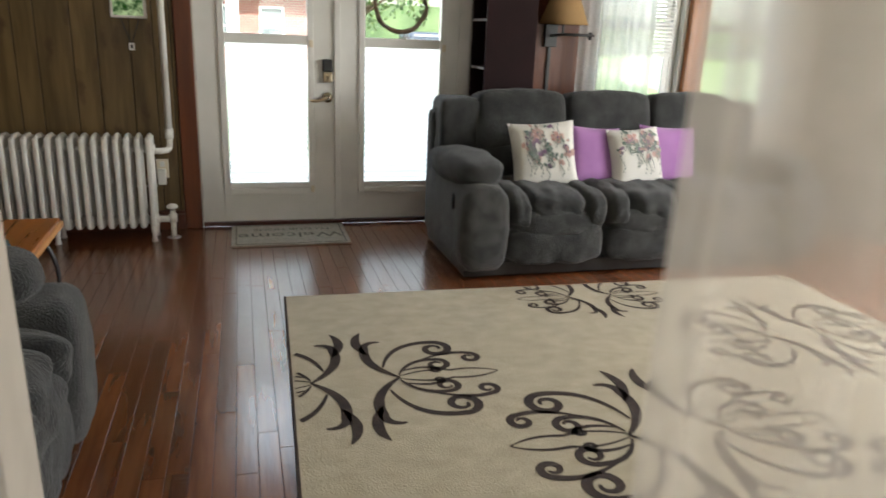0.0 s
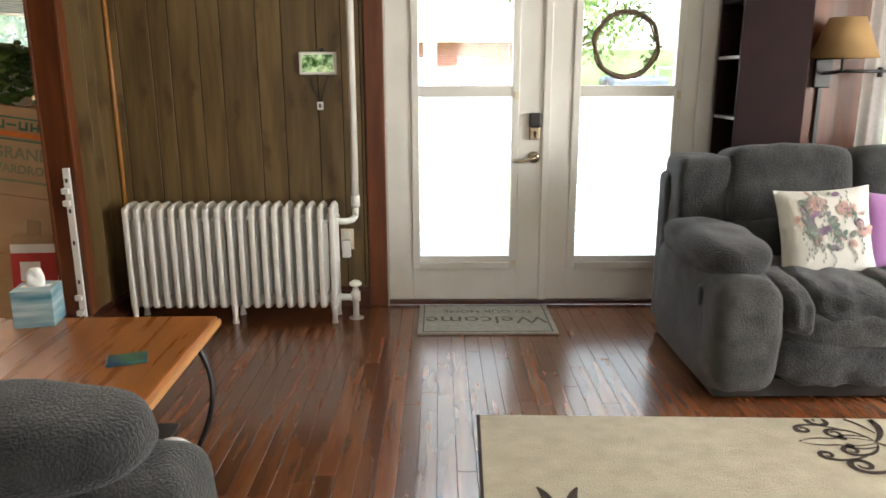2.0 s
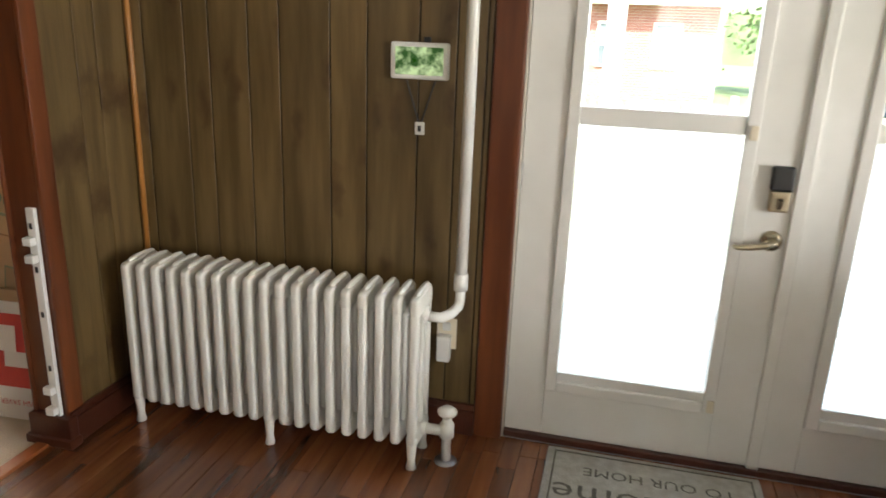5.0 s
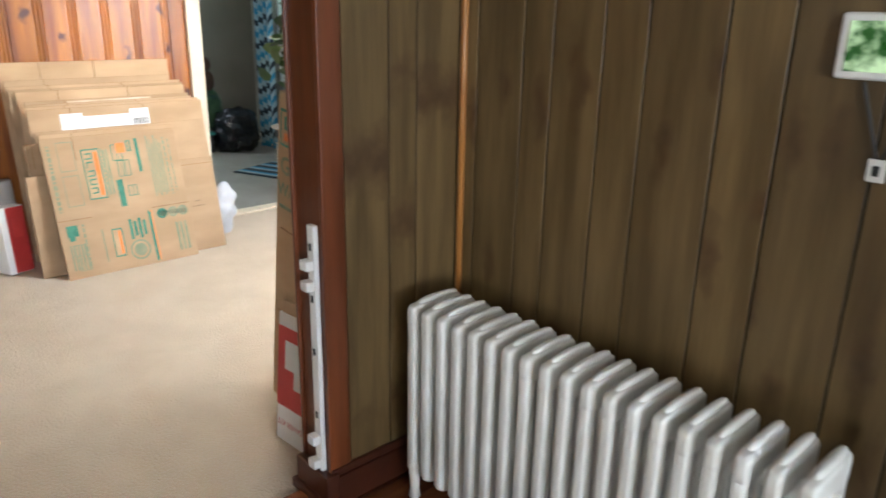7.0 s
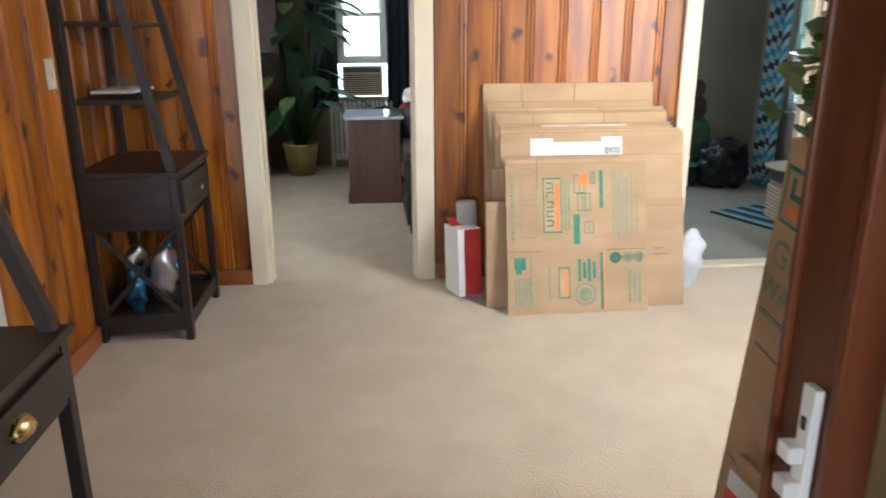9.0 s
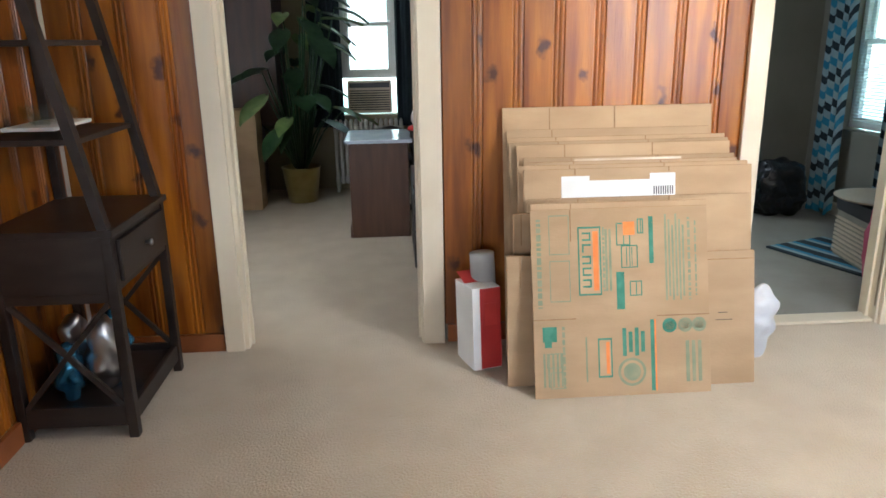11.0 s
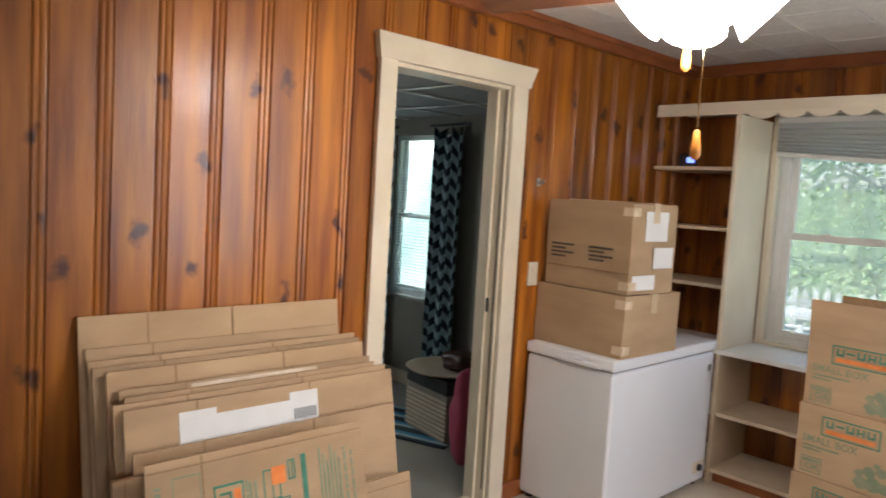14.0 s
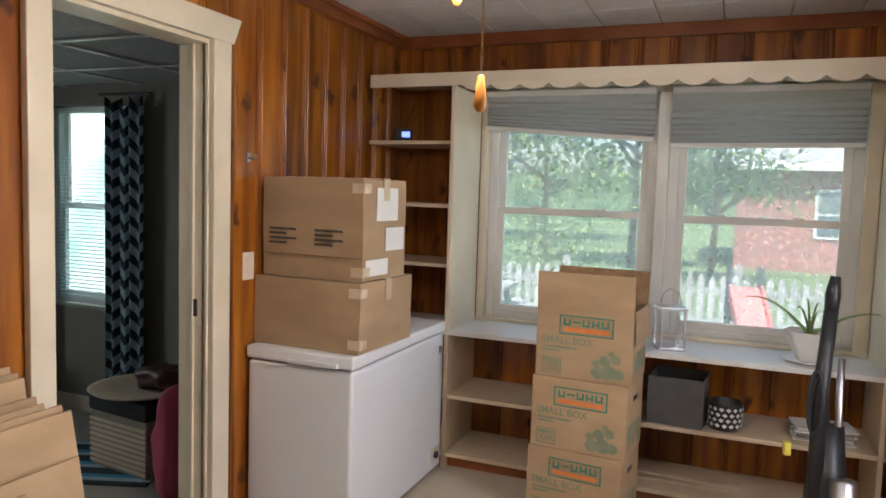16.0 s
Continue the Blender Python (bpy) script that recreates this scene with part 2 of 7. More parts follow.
LEAFDARK = surf("dark_leaf", (0.012, 0.045, 0.018), (0.05, 0.11, 0.045), 10, 0.4, rand=0.2)
LEAFPALE = surf("pale_leaf", (0.12, 0.20, 0.06), (0.25, 0.32, 0.12), 10, 0.45, rand=0.2)
WREATHTWIG = surf("dry_twig", (0.12, 0.075, 0.045), (0.24, 0.16, 0.10), 30, 0.8, 0.5, 80)
NICKEL = surf("antique_nickel", (0.40, 0.34, 0.24), (0.52, 0.45, 0.33), 8, 0.28, metal=1.0)
TWIG = surf("twig", (0.06, 0.035, 0.02), (0.14, 0.09, 0.05), 20, 0.8, 0.4, 60)
NAVY = surf("dark_blue_curtain", (0.010, 0.020, 0.026), (0.022, 0.036, 0.045), 3, 0.9, 0.2, 90)
FREEZER = surf("white_enamel", (0.74, 0.75, 0.77), (0.76, 0.77, 0.80), 2, 0.42)
GREYPLASTIC = surf("grey_fabric_bin", (0.085, 0.085, 0.085), (0.12, 0.12, 0.12), 10, 0.9, 0.3, 120)
CLOSET = surf("dark_closet_wood", (0.045, 0.014, 0.007), (0.075, 0.025, 0.012), 4, 0.4, 0.05, 50, (4, 4, 0.5))
GRASS = surf("lawn", (0.10, 0.15, 0.05), (0.20, 0.25, 0.11), 0.8, 0.95, 0.5, 20)
ROOF = surf("grey_shingle", (0.30, 0.29, 0.28), (0.42, 0.41, 0.40), 4, 0.9, 0.3, 20)
GREYWOOD = surf("weathered_wood", (0.30, 0.29, 0.27), (0.46, 0.45, 0.42), 6, 0.9, 0.2, 30, rand=0.15)
PINK = surf("pink_cloth", (0.48, 0.07, 0.13), (0.60, 0.13, 0.20), 6, 0.8, 0.1, 60)
CHEV = surf("chevron_cotton", (0.010, 0.022, 0.030), (0.02, 0.035, 0.045), 8, 0.85)
CHEVPALE = surf("pale_chevron_cotton", (0.25, 0.36, 0.40), (0.34, 0.45, 0.48), 8, 0.85)
CHEVBLUE = surf("blue_chevron_cotton", (0.03, 0.20, 0.34), (0.05, 0.26, 0.42), 8, 0.85)
FUR = surf("brown_plush", (0.05, 0.022, 0.012), (0.10, 0.05, 0.028), 10, 0.95, 0.6, 120)

# mottled emission for the panels that stand in for daylight behind two windows
DAYGLOW = surf("glowing_backdrop", (0.40, 0.72, 0.64), (0.92, 1.0, 0.98), 0.9, 0.9, low=0.36, high=0.56)
DAYGLOW.node_tree.nodes["Principled BSDF"].inputs["Emission Strength"].default_value = 0.30
DAYGLOW.node_tree.links.new(DAYGLOW.node_tree.nodes["Color Ramp"].outputs["Color"], DAYGLOW.node_tree.nodes["Principled BSDF"].inputs["Emission Color"])
SLAT = sheer("white_blind_slat", (0.92, 0.96, 0.95), 0.75, 0.0)


# ---- building helpers ----
def thing(name, label, category, m=None, group=""):
    ob = tagged(new(name), label, category, group)
    ob.empty_display_size = 0.1
    ob.matrix_basis = m or Matrix()
    return ob


def mesh_of(name, bm, material, smooth=False):
    me = bpy.data.meshes.new(name)
    bmesh.ops.recalc_face_normals(bm, faces=bm.faces[:])
    bm.to_mesh(me)
    bm.free()
    for m in material if isinstance(material, (list, tuple)) else [material]:
        me.materials.append(m)
    if smooth:
        me.polygons.foreach_set("use_smooth", [True] * len(me.polygons))
    return me


def part(name, bm, material, parent=None, label="", smooth=False, kind=""):
    ob = new(name, mesh_of(name, bm, material, smooth))
    ob.parent = parent
    return tagged(ob, label, kind=kind)


def solid(name, bm, material, label, category="", kind="", smooth=False, m=None, group=""):
    """A thing of one mesh."""
    ob = part(name, bm, material, None, smooth=smooth)
    if m:
        ob.matrix_basis = m
    return tagged(ob, label, category, group, kind)


def again(name, source, parent, m):
    ob = new(name, source.data)
    ob.parent, ob.matrix_basis = parent, m
    return ob


def box(x0, x1, y0, y1, z0, z1, bevel=0.0, bm=None, seg=2):
    own = bmesh.new()
    r = bmesh.ops.create_cube(own, size=1)
    for v in r["verts"]:
        v.co = ((x0 + x1) / 2 + v.co.x * (x1 - x0), (y0 + y1) / 2 + v.co.y * (y1 - y0), (z0 + z1) / 2 + v.co.z * (z1 - z0))
    if bevel:
        bmesh.ops.bevel(own, geom=own.edges[:], offset=bevel, segments=seg, affect="EDGES", profile=0.6)
    return merge(bm, own)


def merge(bm, own):
    if bm is None:
        return own
    idx = [bm.verts.new(v.co) for v in own.verts]
    own.verts.index_update()
    for f in own.faces:
        nf = bm.faces.new([idx[v.index] for v in f.verts])
        nf.material_index, nf.smooth = f.material_index, f.smooth
    own.free()
    return bm


def moved(bm, m):
    bmesh.ops.transform(bm, matrix=m, verts=bm.verts[:])
    return bm


def tube(points, radius, seg=8, bm=None, squash=1.0):
    """A round bar along points; radius is one number or one for each point."""
    own = bmesh.new()
    pts = [Vector(p) for p in points]
    rs = radius if isinstance(radius, (list, tuple)) else [radius] * len(pts)
    rings, side = [], None
    for i, p in enumerate(pts):
        d = (pts[min(i + 1, len(pts) - 1)] - pts[max(i - 1, 0)]).normalized()
        if side is None:
            side = d.orthogonal().normalized()
        side = (side - d * side.dot(d)).normalized()
        up = d.cross(side)
        rings.append([own.verts.new(p + rs[i] * (math.cos(a) * side + squash * math.sin(a) * up)) for a in (2 * math.pi * k / seg for k in range(seg))])
    for a, b in zip(rings, rings[1:]):
        for k in range(seg):
            own.faces.new((a[k], a[(k + 1) % seg], b[(k + 1) % seg], b[k]))
    own.faces.new(rings[0][::-1]), own.faces.new(rings[-1])
    return merge(bm, own)


def lathe(profile, seg=20, bm=None, at=(0, 0, 0)):
    """A turned body from (radius, height) pairs."""
    own = bmesh.new()
    rings = [[own.verts.new((at[0] + r * math.cos(2 * math.pi * k / seg), at[1] + r * math.sin(2 * math.pi * k / seg), at[2] + z)) for k in range(seg)] for r, z in profile]
    for a, b in zip(rings, rings[1:]):
        for k in range(seg):
            own.faces.new((a[k], a[(k + 1) % seg], b[(k + 1) % seg], b[k]))
    if profile[0][0] > 1e-4:
        own.faces.new(rings[0][::-1])
    if profile[-1][0] > 1e-4:
        own.faces.new(rings[-1])
    bmesh.ops.remove_doubles(own, verts=own.verts[:], dist=1e-5)
    return merge(bm, own)


def puff(cx, cy, cz, w, d, h, n=3.5, seg=8, wrinkle=0.0, freq=9.0, bm=None):
    """A soft stuffed block: a cube rounded to a superellipsoid, with creases."""
    own = bmesh.new()
    bmesh.ops.create_cube(own, size=2)
    bmesh.ops.subdivide_edges(own, edges=own.edges[:], cuts=seg, use_grid_fill=True)
    for v in own.verts:
        p = v.co
        k = (abs(p.x) ** n + abs(p.y) ** n + abs(p.z) ** n) ** (1 / n)
        q = Vector((p.x / k * w / 2, p.y / k * d / 2, p.z / k * h / 2))
        if wrinkle:
            at = Vector((q.x + cx * 3, q.y * 0.6 + cy * 3, q.z + cz * 3)) * freq
            q += q.normalized() * wrinkle * noise.noise(at)
        v.co = q + Vector((cx, cy, cz))
    return merge(bm, own)


def ribbon(pts, w0, w1, z=0.0, bm=None, thick=0.0):
    """A flat band along 2D points, swelling from w0 at its ends to w1 in its middle."""
    own = bm if bm is not None else bmesh.new()
    pts = [Vector(p) for p in pts]
    last = None
    for i, p in enumerate(pts):
        d = (pts[min(i + 1, len(pts) - 1)] - pts[max(i - 1, 0)]).normalized()
        s = Vector((-d.y, d.x))
        w = w0 + (w1 - w0) * math.sin(math.pi * i / (len(pts) - 1)) ** 0.8
        a, b = p + s * w / 2, p - s * w / 2
        row = [own.verts.new((a.x, a.y, z)), own.verts.new((b.x, b.y, z))]
        if last:
            own.faces.new((last[0], last[1], row[1], row[0]))
        last = row
    return own


def prism(points, y0, y1, bm=None):
    """An outline in x and z, given thickness from y0 to y1."""
    own = bmesh.new()
    a = [own.verts.new((x, y0, z)) for x, z in points]
    b = [own.verts.new((x, y1, z)) for x, z in points]
    own.faces.new(a[::-1]), own.faces.new(b)
    for i in range(len(a)):
        j = (i + 1) % len(a)
        own.faces.new((a[i], a[j], b[j], b[i]))
    return merge(bm, own)


def words(text, size, material, name, parent, m, label="", bold=0.0):
    """Letters as a thin flat mesh under a thing."""
    cu = bpy.data.curves.new(name, "FONT")
    cu.body, cu.size, cu.align_x, cu.align_y, cu.offset, cu.resolution_u = text, size, "CENTER", "CENTER", bold, 2
    tmp = new("letters", cu)
    bpy.context.view_layer.update()
    me = bpy.data.meshes.new_from_object(tmp.evaluated_get(bpy.context.evaluated_depsgraph_get()))
    bpy.data.objects.remove(tmp)
    me.materials.clear()
    me.materials.append(material)
    ob = new(name, me)
    ob.parent, ob.matrix_basis = parent, m
    return tagged(ob, label)


def wall(name, axis, a0, a1, b0, b1, z1, openings, material, label):
    """A wall along axis from a0 to a1, b0 to b1 thick, with openings (from, to, sill, head)."""
    bm = bmesh.new()

    def put(p, q, lo, hi):
        if q - p > 1e-4 and hi - lo > 1e-4:
            box(*((p, q, b0, b1) if axis == "x" else (b0, b1, p, q)), lo, hi, bm=bm)
    at = a0
    for p, q, lo, hi in sorted(openings):
        put(at, p, 0, z1)
        put(p, q, 0, lo)
        put(p, q, hi, z1)
        at = q
    put(at, a1, 0, z1)
    return solid(name, bm, material, label, "wall", "structure")


# ---- the rooms ----
H = 2.46
wall("wall_living_north", "x", -1.79, 4.3, 4.77, 4.92, 2.45, [(-0.30, 1.47, 0, 2.06), (2.40, 3.11, 0.75, 2.05), (3.26, 4.0, 0.75, 2.05)], PLASTER, "outer wall of the living room with doors and windows")
wall("wall_living_east", "y", -2.72, 4.92, 4.3, 4.45, 2.45, [(1.2, 3.2, 0.75, 2.0)], PLASTER, "cream plaster end wall of the living room")
wall("wall_living_south", "x", -1.79, 4.3, -0.12, 0.0, 2.45, [(-0.45, 0.85, 0, 2.05)], PLASTER, "cream plaster wall with a curtained doorway")
partition = wall("wall_partition", "y", -2.72, 8., -1.90, -1.79, 2.45, [(2.33, 4.281, 0, 2.05), (5.4, 6.5, 0.8, 2.0)], PLASTER, "thick wall with a wide cased opening between the rooms")
wall("wall_back_south", "x", -1.79, 4.3, -2.72, -2.6, 2.45, [(0.3, 1.7, 0.8, 2.0)], PLASTER, "plain plaster wall behind the doorway")
wall("wall_pine_south", "x", -4.9, -1.90, 2.17, 2.29, H, [], PLASTER, "inner wall behind pine boards")
pine_west = wall("wall_pine_west", "y", 1.80, 7.85, -5.0, -4.90, H, [(2.98, 3.84, 0, 2.075), (5.385, 6.115, 0, 2.075)], OLIVE, "inner wall with two cased doorways behind pine boards")
wall("wall_pine_north", "x", -5.0, -1.90, 7.85, 8., H, [(-4.30, -2.36, 0.77, 2.08)], PLASTER, "outer wall with a double window behind pine boards")
wall("wall_office_west", "y", 1.8, 4.7, -8.95, -8.8, H, [(3.225, 3.77, 0.72, 2.06)], TAN, "tan plaster wall with a narrow window")
wall("wall_office_south", "x", -8.8, -5.0, 1.8, 1.9, H, [(-6.6, -5.6, 0.8, 2.0)], TAN, "tan plaster side wall of the office")
wall("wall_office_north", "x", -8.8, -5.0, 4.6, 4.7, H, [], OLIVE, "wall between office and bedroom")
wall("wall_bedroom_west", "y", 4.7, 7.4, -7.75, -7.6, H, [(4.95, 5.75, 0.8, 1.9)], OLIVE, "grey green plaster wall of the bedroom")
wall("wall_bedroom_north", "x", -7.6, -5.0, 7.25, 7.4, H, [(-7.17, -6.45, 0.68, 1.99)], OLIVE, "grey green plaster wall with a bedroom window")
solid("ceiling_living", box(-1.95, 4.45, -2.72, 4.92, 2.45, 2.6), CEIL, "white living room ceiling", "ceiling", "structure")
solid("roof_slab", box(-9, -1.6, 1.7, 8.1, 2.525, 2.66), PLASTER, "plain slab above the rooms", "ceiling", "structure")
solid("ceiling_office", box(-8.8, -5.0, 1.9, 4.6, H, 2.52), CEIL, "white office ceiling", "ceiling", "structure")
bm = bmesh.new()
for i in range(10):
    for j in range(19):
        box(-4.88 + 0.305 * i + 0.003, min(-1.90, -4.88 + 0.305 * (i + 1) - 0.003), 2.29 + 0.305 * j + 0.003, min(7.85, 2.29 + 0.305 * (j + 1) - 0.003), 2.432, 2.45, 0.004, bm, 1)
box(-4.9, -1.90, 2.29, 7.85, 2.45, 2.48, bm=bm)
solid("ceiling_pine_room", bm, CEIL, "white square fibre ceiling tiles", "ceiling", "structure")
# white panels whose base colour is greyed to carry the room's dimness
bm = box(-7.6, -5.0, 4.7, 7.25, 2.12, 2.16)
solid("ceiling_bedroom", bm, surf("dimmed_ceiling_panel", (0.36, 0.37, 0.36), (0.44, 0.45, 0.44), 30, 0.9, 0.2, 120), "white suspended ceiling panels coloured grey for the dim room", "ceiling", "structure")
bm = bmesh.new()
for i in range(5):
    box(-7.6 + 0.61 * i - 0.012, -7.6 + 0.61 * i + 0.012, 4.7, 7.25, 2.108, 2.119, bm=bm)
for j in range(5):
    box(-7.6, -5.0, 4.9 + 0.61 * j - 0.012, 4.9 + 0.61 * j + 0.012, 2.104, 2.1079, bm=bm)
solid("ceiling_grid", bm, WHITE, "white metal grid of the suspended ceiling", "ceiling grid", "structure")

floor = solid("floor", box(-1.87, 4.3, -2.6, 4.77, -0.12, -0.012), DARKBASE, "dark boards under the oak strip floor", "floor", "structure")
solid("carpet_floor", box(-5.0, -1.87, 2.29, 7.85, -0.12, 0.004), CARPET, "worn beige wall-to-wall carpet", "carpet", "structure")
solid("office_carpet", box(-8.8, -5.0, 1.9, 4.6, -0.12, 0.003), CARPET, "beige office carpet in shadow", "carpet", "structure")
solid("bedroom_carpet", box(-7.6, -5.0, 4.7, 7.25, -0.12, 0.003), GREYCARPET, "grey green bedroom carpet", "carpet", "structure")
solid("threshold", box(-5.0, -4.89, 5.385, 6.115, 0.004, 0.02, 0.005), CREAM, "cream painted threshold between the carpets", "threshold", "structure")
solid("floor_strip", box(-1.89, -1.84, 2.33, 4.27, -0.01, 0.012, 0.004), PINETRIM, "stained wooden strip between carpet and oak", "threshold", "structure")


def casing(name, y0, y1, x, top, label):
    """A painted doorway casing with jambs and a wider head on the pine side."""
    t = tagged(new(name), label, "door frame", kind="structure")
    part("jamb", box(x - 0.14, x + 0.001, y0 - 0.001, y0 + 0.02, 0.004, top, 0.003), CREAM, t)
    part("jamb", box(x - 0.14, x + 0.001, y1 - 0.02, y1 + 0.001, 0.004, top, 0.003), CREAM, t)
    part("jamb", box(x - 0.14, x + 0.001, y0 + 0.02, y1 - 0.02, top - 0.02, top, 0.003), CREAM, t)
    part("casing", box(x, x + 0.028, y0 - 0.085, y0 + 0.002, 0.004, top, 0.005), CREAM, t)
    part("casing", box(x, x + 0.028, y1 - 0.012, y1 + 0.09, 0.004, top, 0.005), CREAM, t)
    bm = prism([(y0 - 0.09, top - 0.002), (y1 + 0.10, top - 0.002), (y1 + 0.145, top + 0.10), (y0 - 0.105, top + 0.10)], -0.032, 0.0)
    part("casing_head", moved(bm, pose(x, 0, 0, 0, 0, 90)), CREAM, t)
    part("door_stop", box(x - 0.075, x - 0.06, y0 + 0.02, y0 + 0.032, 0.004, top - 0.02), CREAM, t)
    part("door_stop", box(x - 0.075, x - 0.06, y1 - 0.032, y1 - 0.02, 0.004, top - 0.02), CREAM, t)
    return t


casing("door_frame_1", 2.98, 3.84, -4.875, 2.075, "cream painted doorway casing with brass hinges")
bed_frame = casing("door_frame_2", 5.385, 6.115, -4.875, 2.075, "cream painted doorway casing with a strike plate")
part("strike_plate", box(-4.945, -4.92, 6.089, 6.097, 0.98, 1.05, 0.001), BLACK, bed_frame, "dark metal strike plate")
leaf = thing("open_door", "dark brown wooden door standing open into the office", "door", pose(-5.03, 3.868, 0, 0, 0, 172))
part("door_leaf", box(0.0, 0.80, 0.0, 0.036, 0.02, 2.02, 0.004), CLOSET, leaf)
for z in (0.33, 1.06, 1.8):
    h = part("hinge", tube([(-0.012, 0.02, z - 0.045), (-0.012, 0.02, z + 0.045)], 0.008), BRASS, leaf, "pale brass hinge")
    part("hinge_leaf", box(-0.03, 0.0, 0.004, 0.032, z - 0.045, z + 0.045, 0.002), BRASS, leaf, "pale brass hinge plate")
knob = part("door_knob", lathe([(0.0, 0.07), (0.022, 0.066), (0.03, 0.045), (0.02, 0.02), (0.012, 0.01), (0.025, 0.0)], 14), BRASS, leaf, "aged brass knob", True)
knob.matrix_basis = pose(0.74, 0.036, 0.98, -90, 0, 0)


# ---- brown panelling and red casings of the living room ----
def vee(w, h, t, g):
    own = bmesh.new()
    ring = [(0, 0), (0, -t + g), (g, -t), (w - g, -t), (w, -t + g), (w, 0)]
    lo = [own.verts.new((x, y, 0)) for x, y in ring]
    hi = [own.verts.new((x, y, h)) for x, y in ring]
    own.faces.new(lo), own.faces.new(hi[::-1])
    for i in range(len(ring)):
        j = (i + 1) % len(ring)
        own.faces.new((lo[i], hi[i], hi[j], lo[j]))
    return own


panelling = tagged(new("panelled_wall"), "dark brown grooved wood panelling behind the radiator", "panelling", kind="structure")
part("groove_backing", box(-1.79, -0.412, 4.763, 4.769, 0.11, 2.43), GROOVE, panelling)
x, k = -1.79, 0
SPACING = [0.075, 0.17, 0.10, 0.155, 0.12, 0.19, 0.135, 0.185, 0.13, 0.10]
while x < -0.415:
    w = min(SPACING[k % len(SPACING)], -0.41 - x)
    part("board", moved(vee(w - 0.006, 2.33, 0.012, 0.001), pose(x, 4.769, 0.11)), PANEL, panelling)
    x, k = x + w, k + 1
stub = tagged(new("panelled_return"), "short panelled return beside the wide opening", "panelling", kind="structure")
part("groove_backing", box(-1.789, -1.783, 4.27, 4.755, 0.11, 2.43), GROOVE, stub)
y, k = 4.268, 0
while y < 4.75:
    w = min([0.06, 0.155, 0.10, 0.16, 0.1][k % 5], 4.757 - y)
    part("board", moved(vee(w - 0.006, 2.33, 0.012, 0.001), pose(-1.789, y, 0.11, 0, 0, 90)), PANEL, stub)
    y, k = y + w, k + 1
solid("corner_moulding", tube([(-1.765, 4.748, 0.1), (-1.765, 4.748, 2.44)], 0.011, 8), surf("honey_moulding", (0.34, 0.14, 0.03), (0.48, 0.22, 0.06), 4, 0.35), "honey coloured corner moulding", "trim", "structure", True)
bm = box(-1.775, -0.41, 4.735, 4.756, 0.0, 0.10, 0.004)
box(-1.775, -0.41, 4.742, 4.756, 0.10, 0.125, 0.004, bm)
solid("baseboard", bm, DARKBASE, "dark stained skirting board under the panelling", "baseboard", "structure")
bm = box(-1.776, -1.755, 4.25, 4.734, 0.0, 0.10, 0.004)
box(-1.776, -1.762, 4.25, 4.734, 0.10, 0.125, 0.004, bm)
solid("baseboard_return", bm, DARKBASE, "dark stained skirting board of the panelled return", "baseboard", "structure")
jamb = tagged(new("opening_casing"), "red stained wooden casing round the wide opening", "door frame", kind="structure")
part("jamb", box(-1.905, -1.785, 4.256, 4.279, 0.0, 2.05, 0.004), REDWOOD, jamb)
part("casing", box(-1.785, -1.768, 4.249, 4.321, 0.0, 2.15, 0.005), REDWOOD, jamb)
part("casing", box(-1.918, -1.905, 4.245, 4.33, 0.0, 2.15, 0.005), REDWOOD, jamb)
part("plinth_block", box(-1.925, -1.752, 4.225, 4.27, 0.0, 0.115, 0.008), DARKBASE, jamb)
part("plinth_foot", box(-1.935, -1.742, 4.212, 4.27, 0.0, 0.035, 0.006), DARKBASE, jamb)
part("jamb", box(-1.905, -1.785, 2.33, 2.353, 0.0, 2.05, 0.004), REDWOOD, jamb)
part("casing", box(-1.785, -1.765, 2.23, 2.36, 0.0, 2.15, 0.005), REDWOOD, jamb)
part("casing_head", box(-1.905, -1.785, 2.353, 4.245, 2.03, 2.05, 0.004), REDWOOD, jamb)
part("casing_head", box(-1.785, -1.765, 2.36, 4.238, 2.04, 2.15, 0.005), REDWOOD, jamb)
rail = thing("gate_mount", "white metal baby gate wall mount on the casing", "gate mount", pose(-1.812, 4.252, 0))
part("strip", box(-0.016, 0.016, -0.016, 0.0, 0.085, 0.87, 0.003), WHITE, rail)
for z in (0.14, 0.22, 0.70, 0.76):
    part("bracket", box(-0.022, 0.012, -0.04, -0.014, z - 0.014, z + 0.014, 0.004), WHITE, rail)
for z in (0.12, 0.30, 0.5, 0.66, 0.81):
    part("slot", box(-0.005, 0.005, -0.0185, -0.0155, z - 0.01, z + 0.01), BLACK, rail)
solid("door_casing_west", box(-0.41, -0.305, 4.742, 4.772, 0.0, 2.2, 0.008), REDWOOD, "red stained wooden door casing", "trim", "structure")
solid("door_casing_head", box(-0.305, 1.5, 4.745, 4.769, 2.075, 2.2, 0.008), REDWOOD, "red stained wooden door casing head", "trim", "structure")
solid("window_casing_west", box(1.88, 2.40, 4.735, 4.769, 0.0, 2.2, 0.008), REDWOOD, "red stained wooden panel beside the window", "trim", "structure")
solid("window_mullion", box(3.14, 3.29, 4.72, 4.80, 0.7, 2.2, 0.008), surf("amber_wood", (0.25, 0.085, 0.02), (0.36, 0.14, 0.04), 4, 0.35, 0.05, 60, (4, 4, 0.4)), "amber stained wooden window mullion", "trim", "structure")


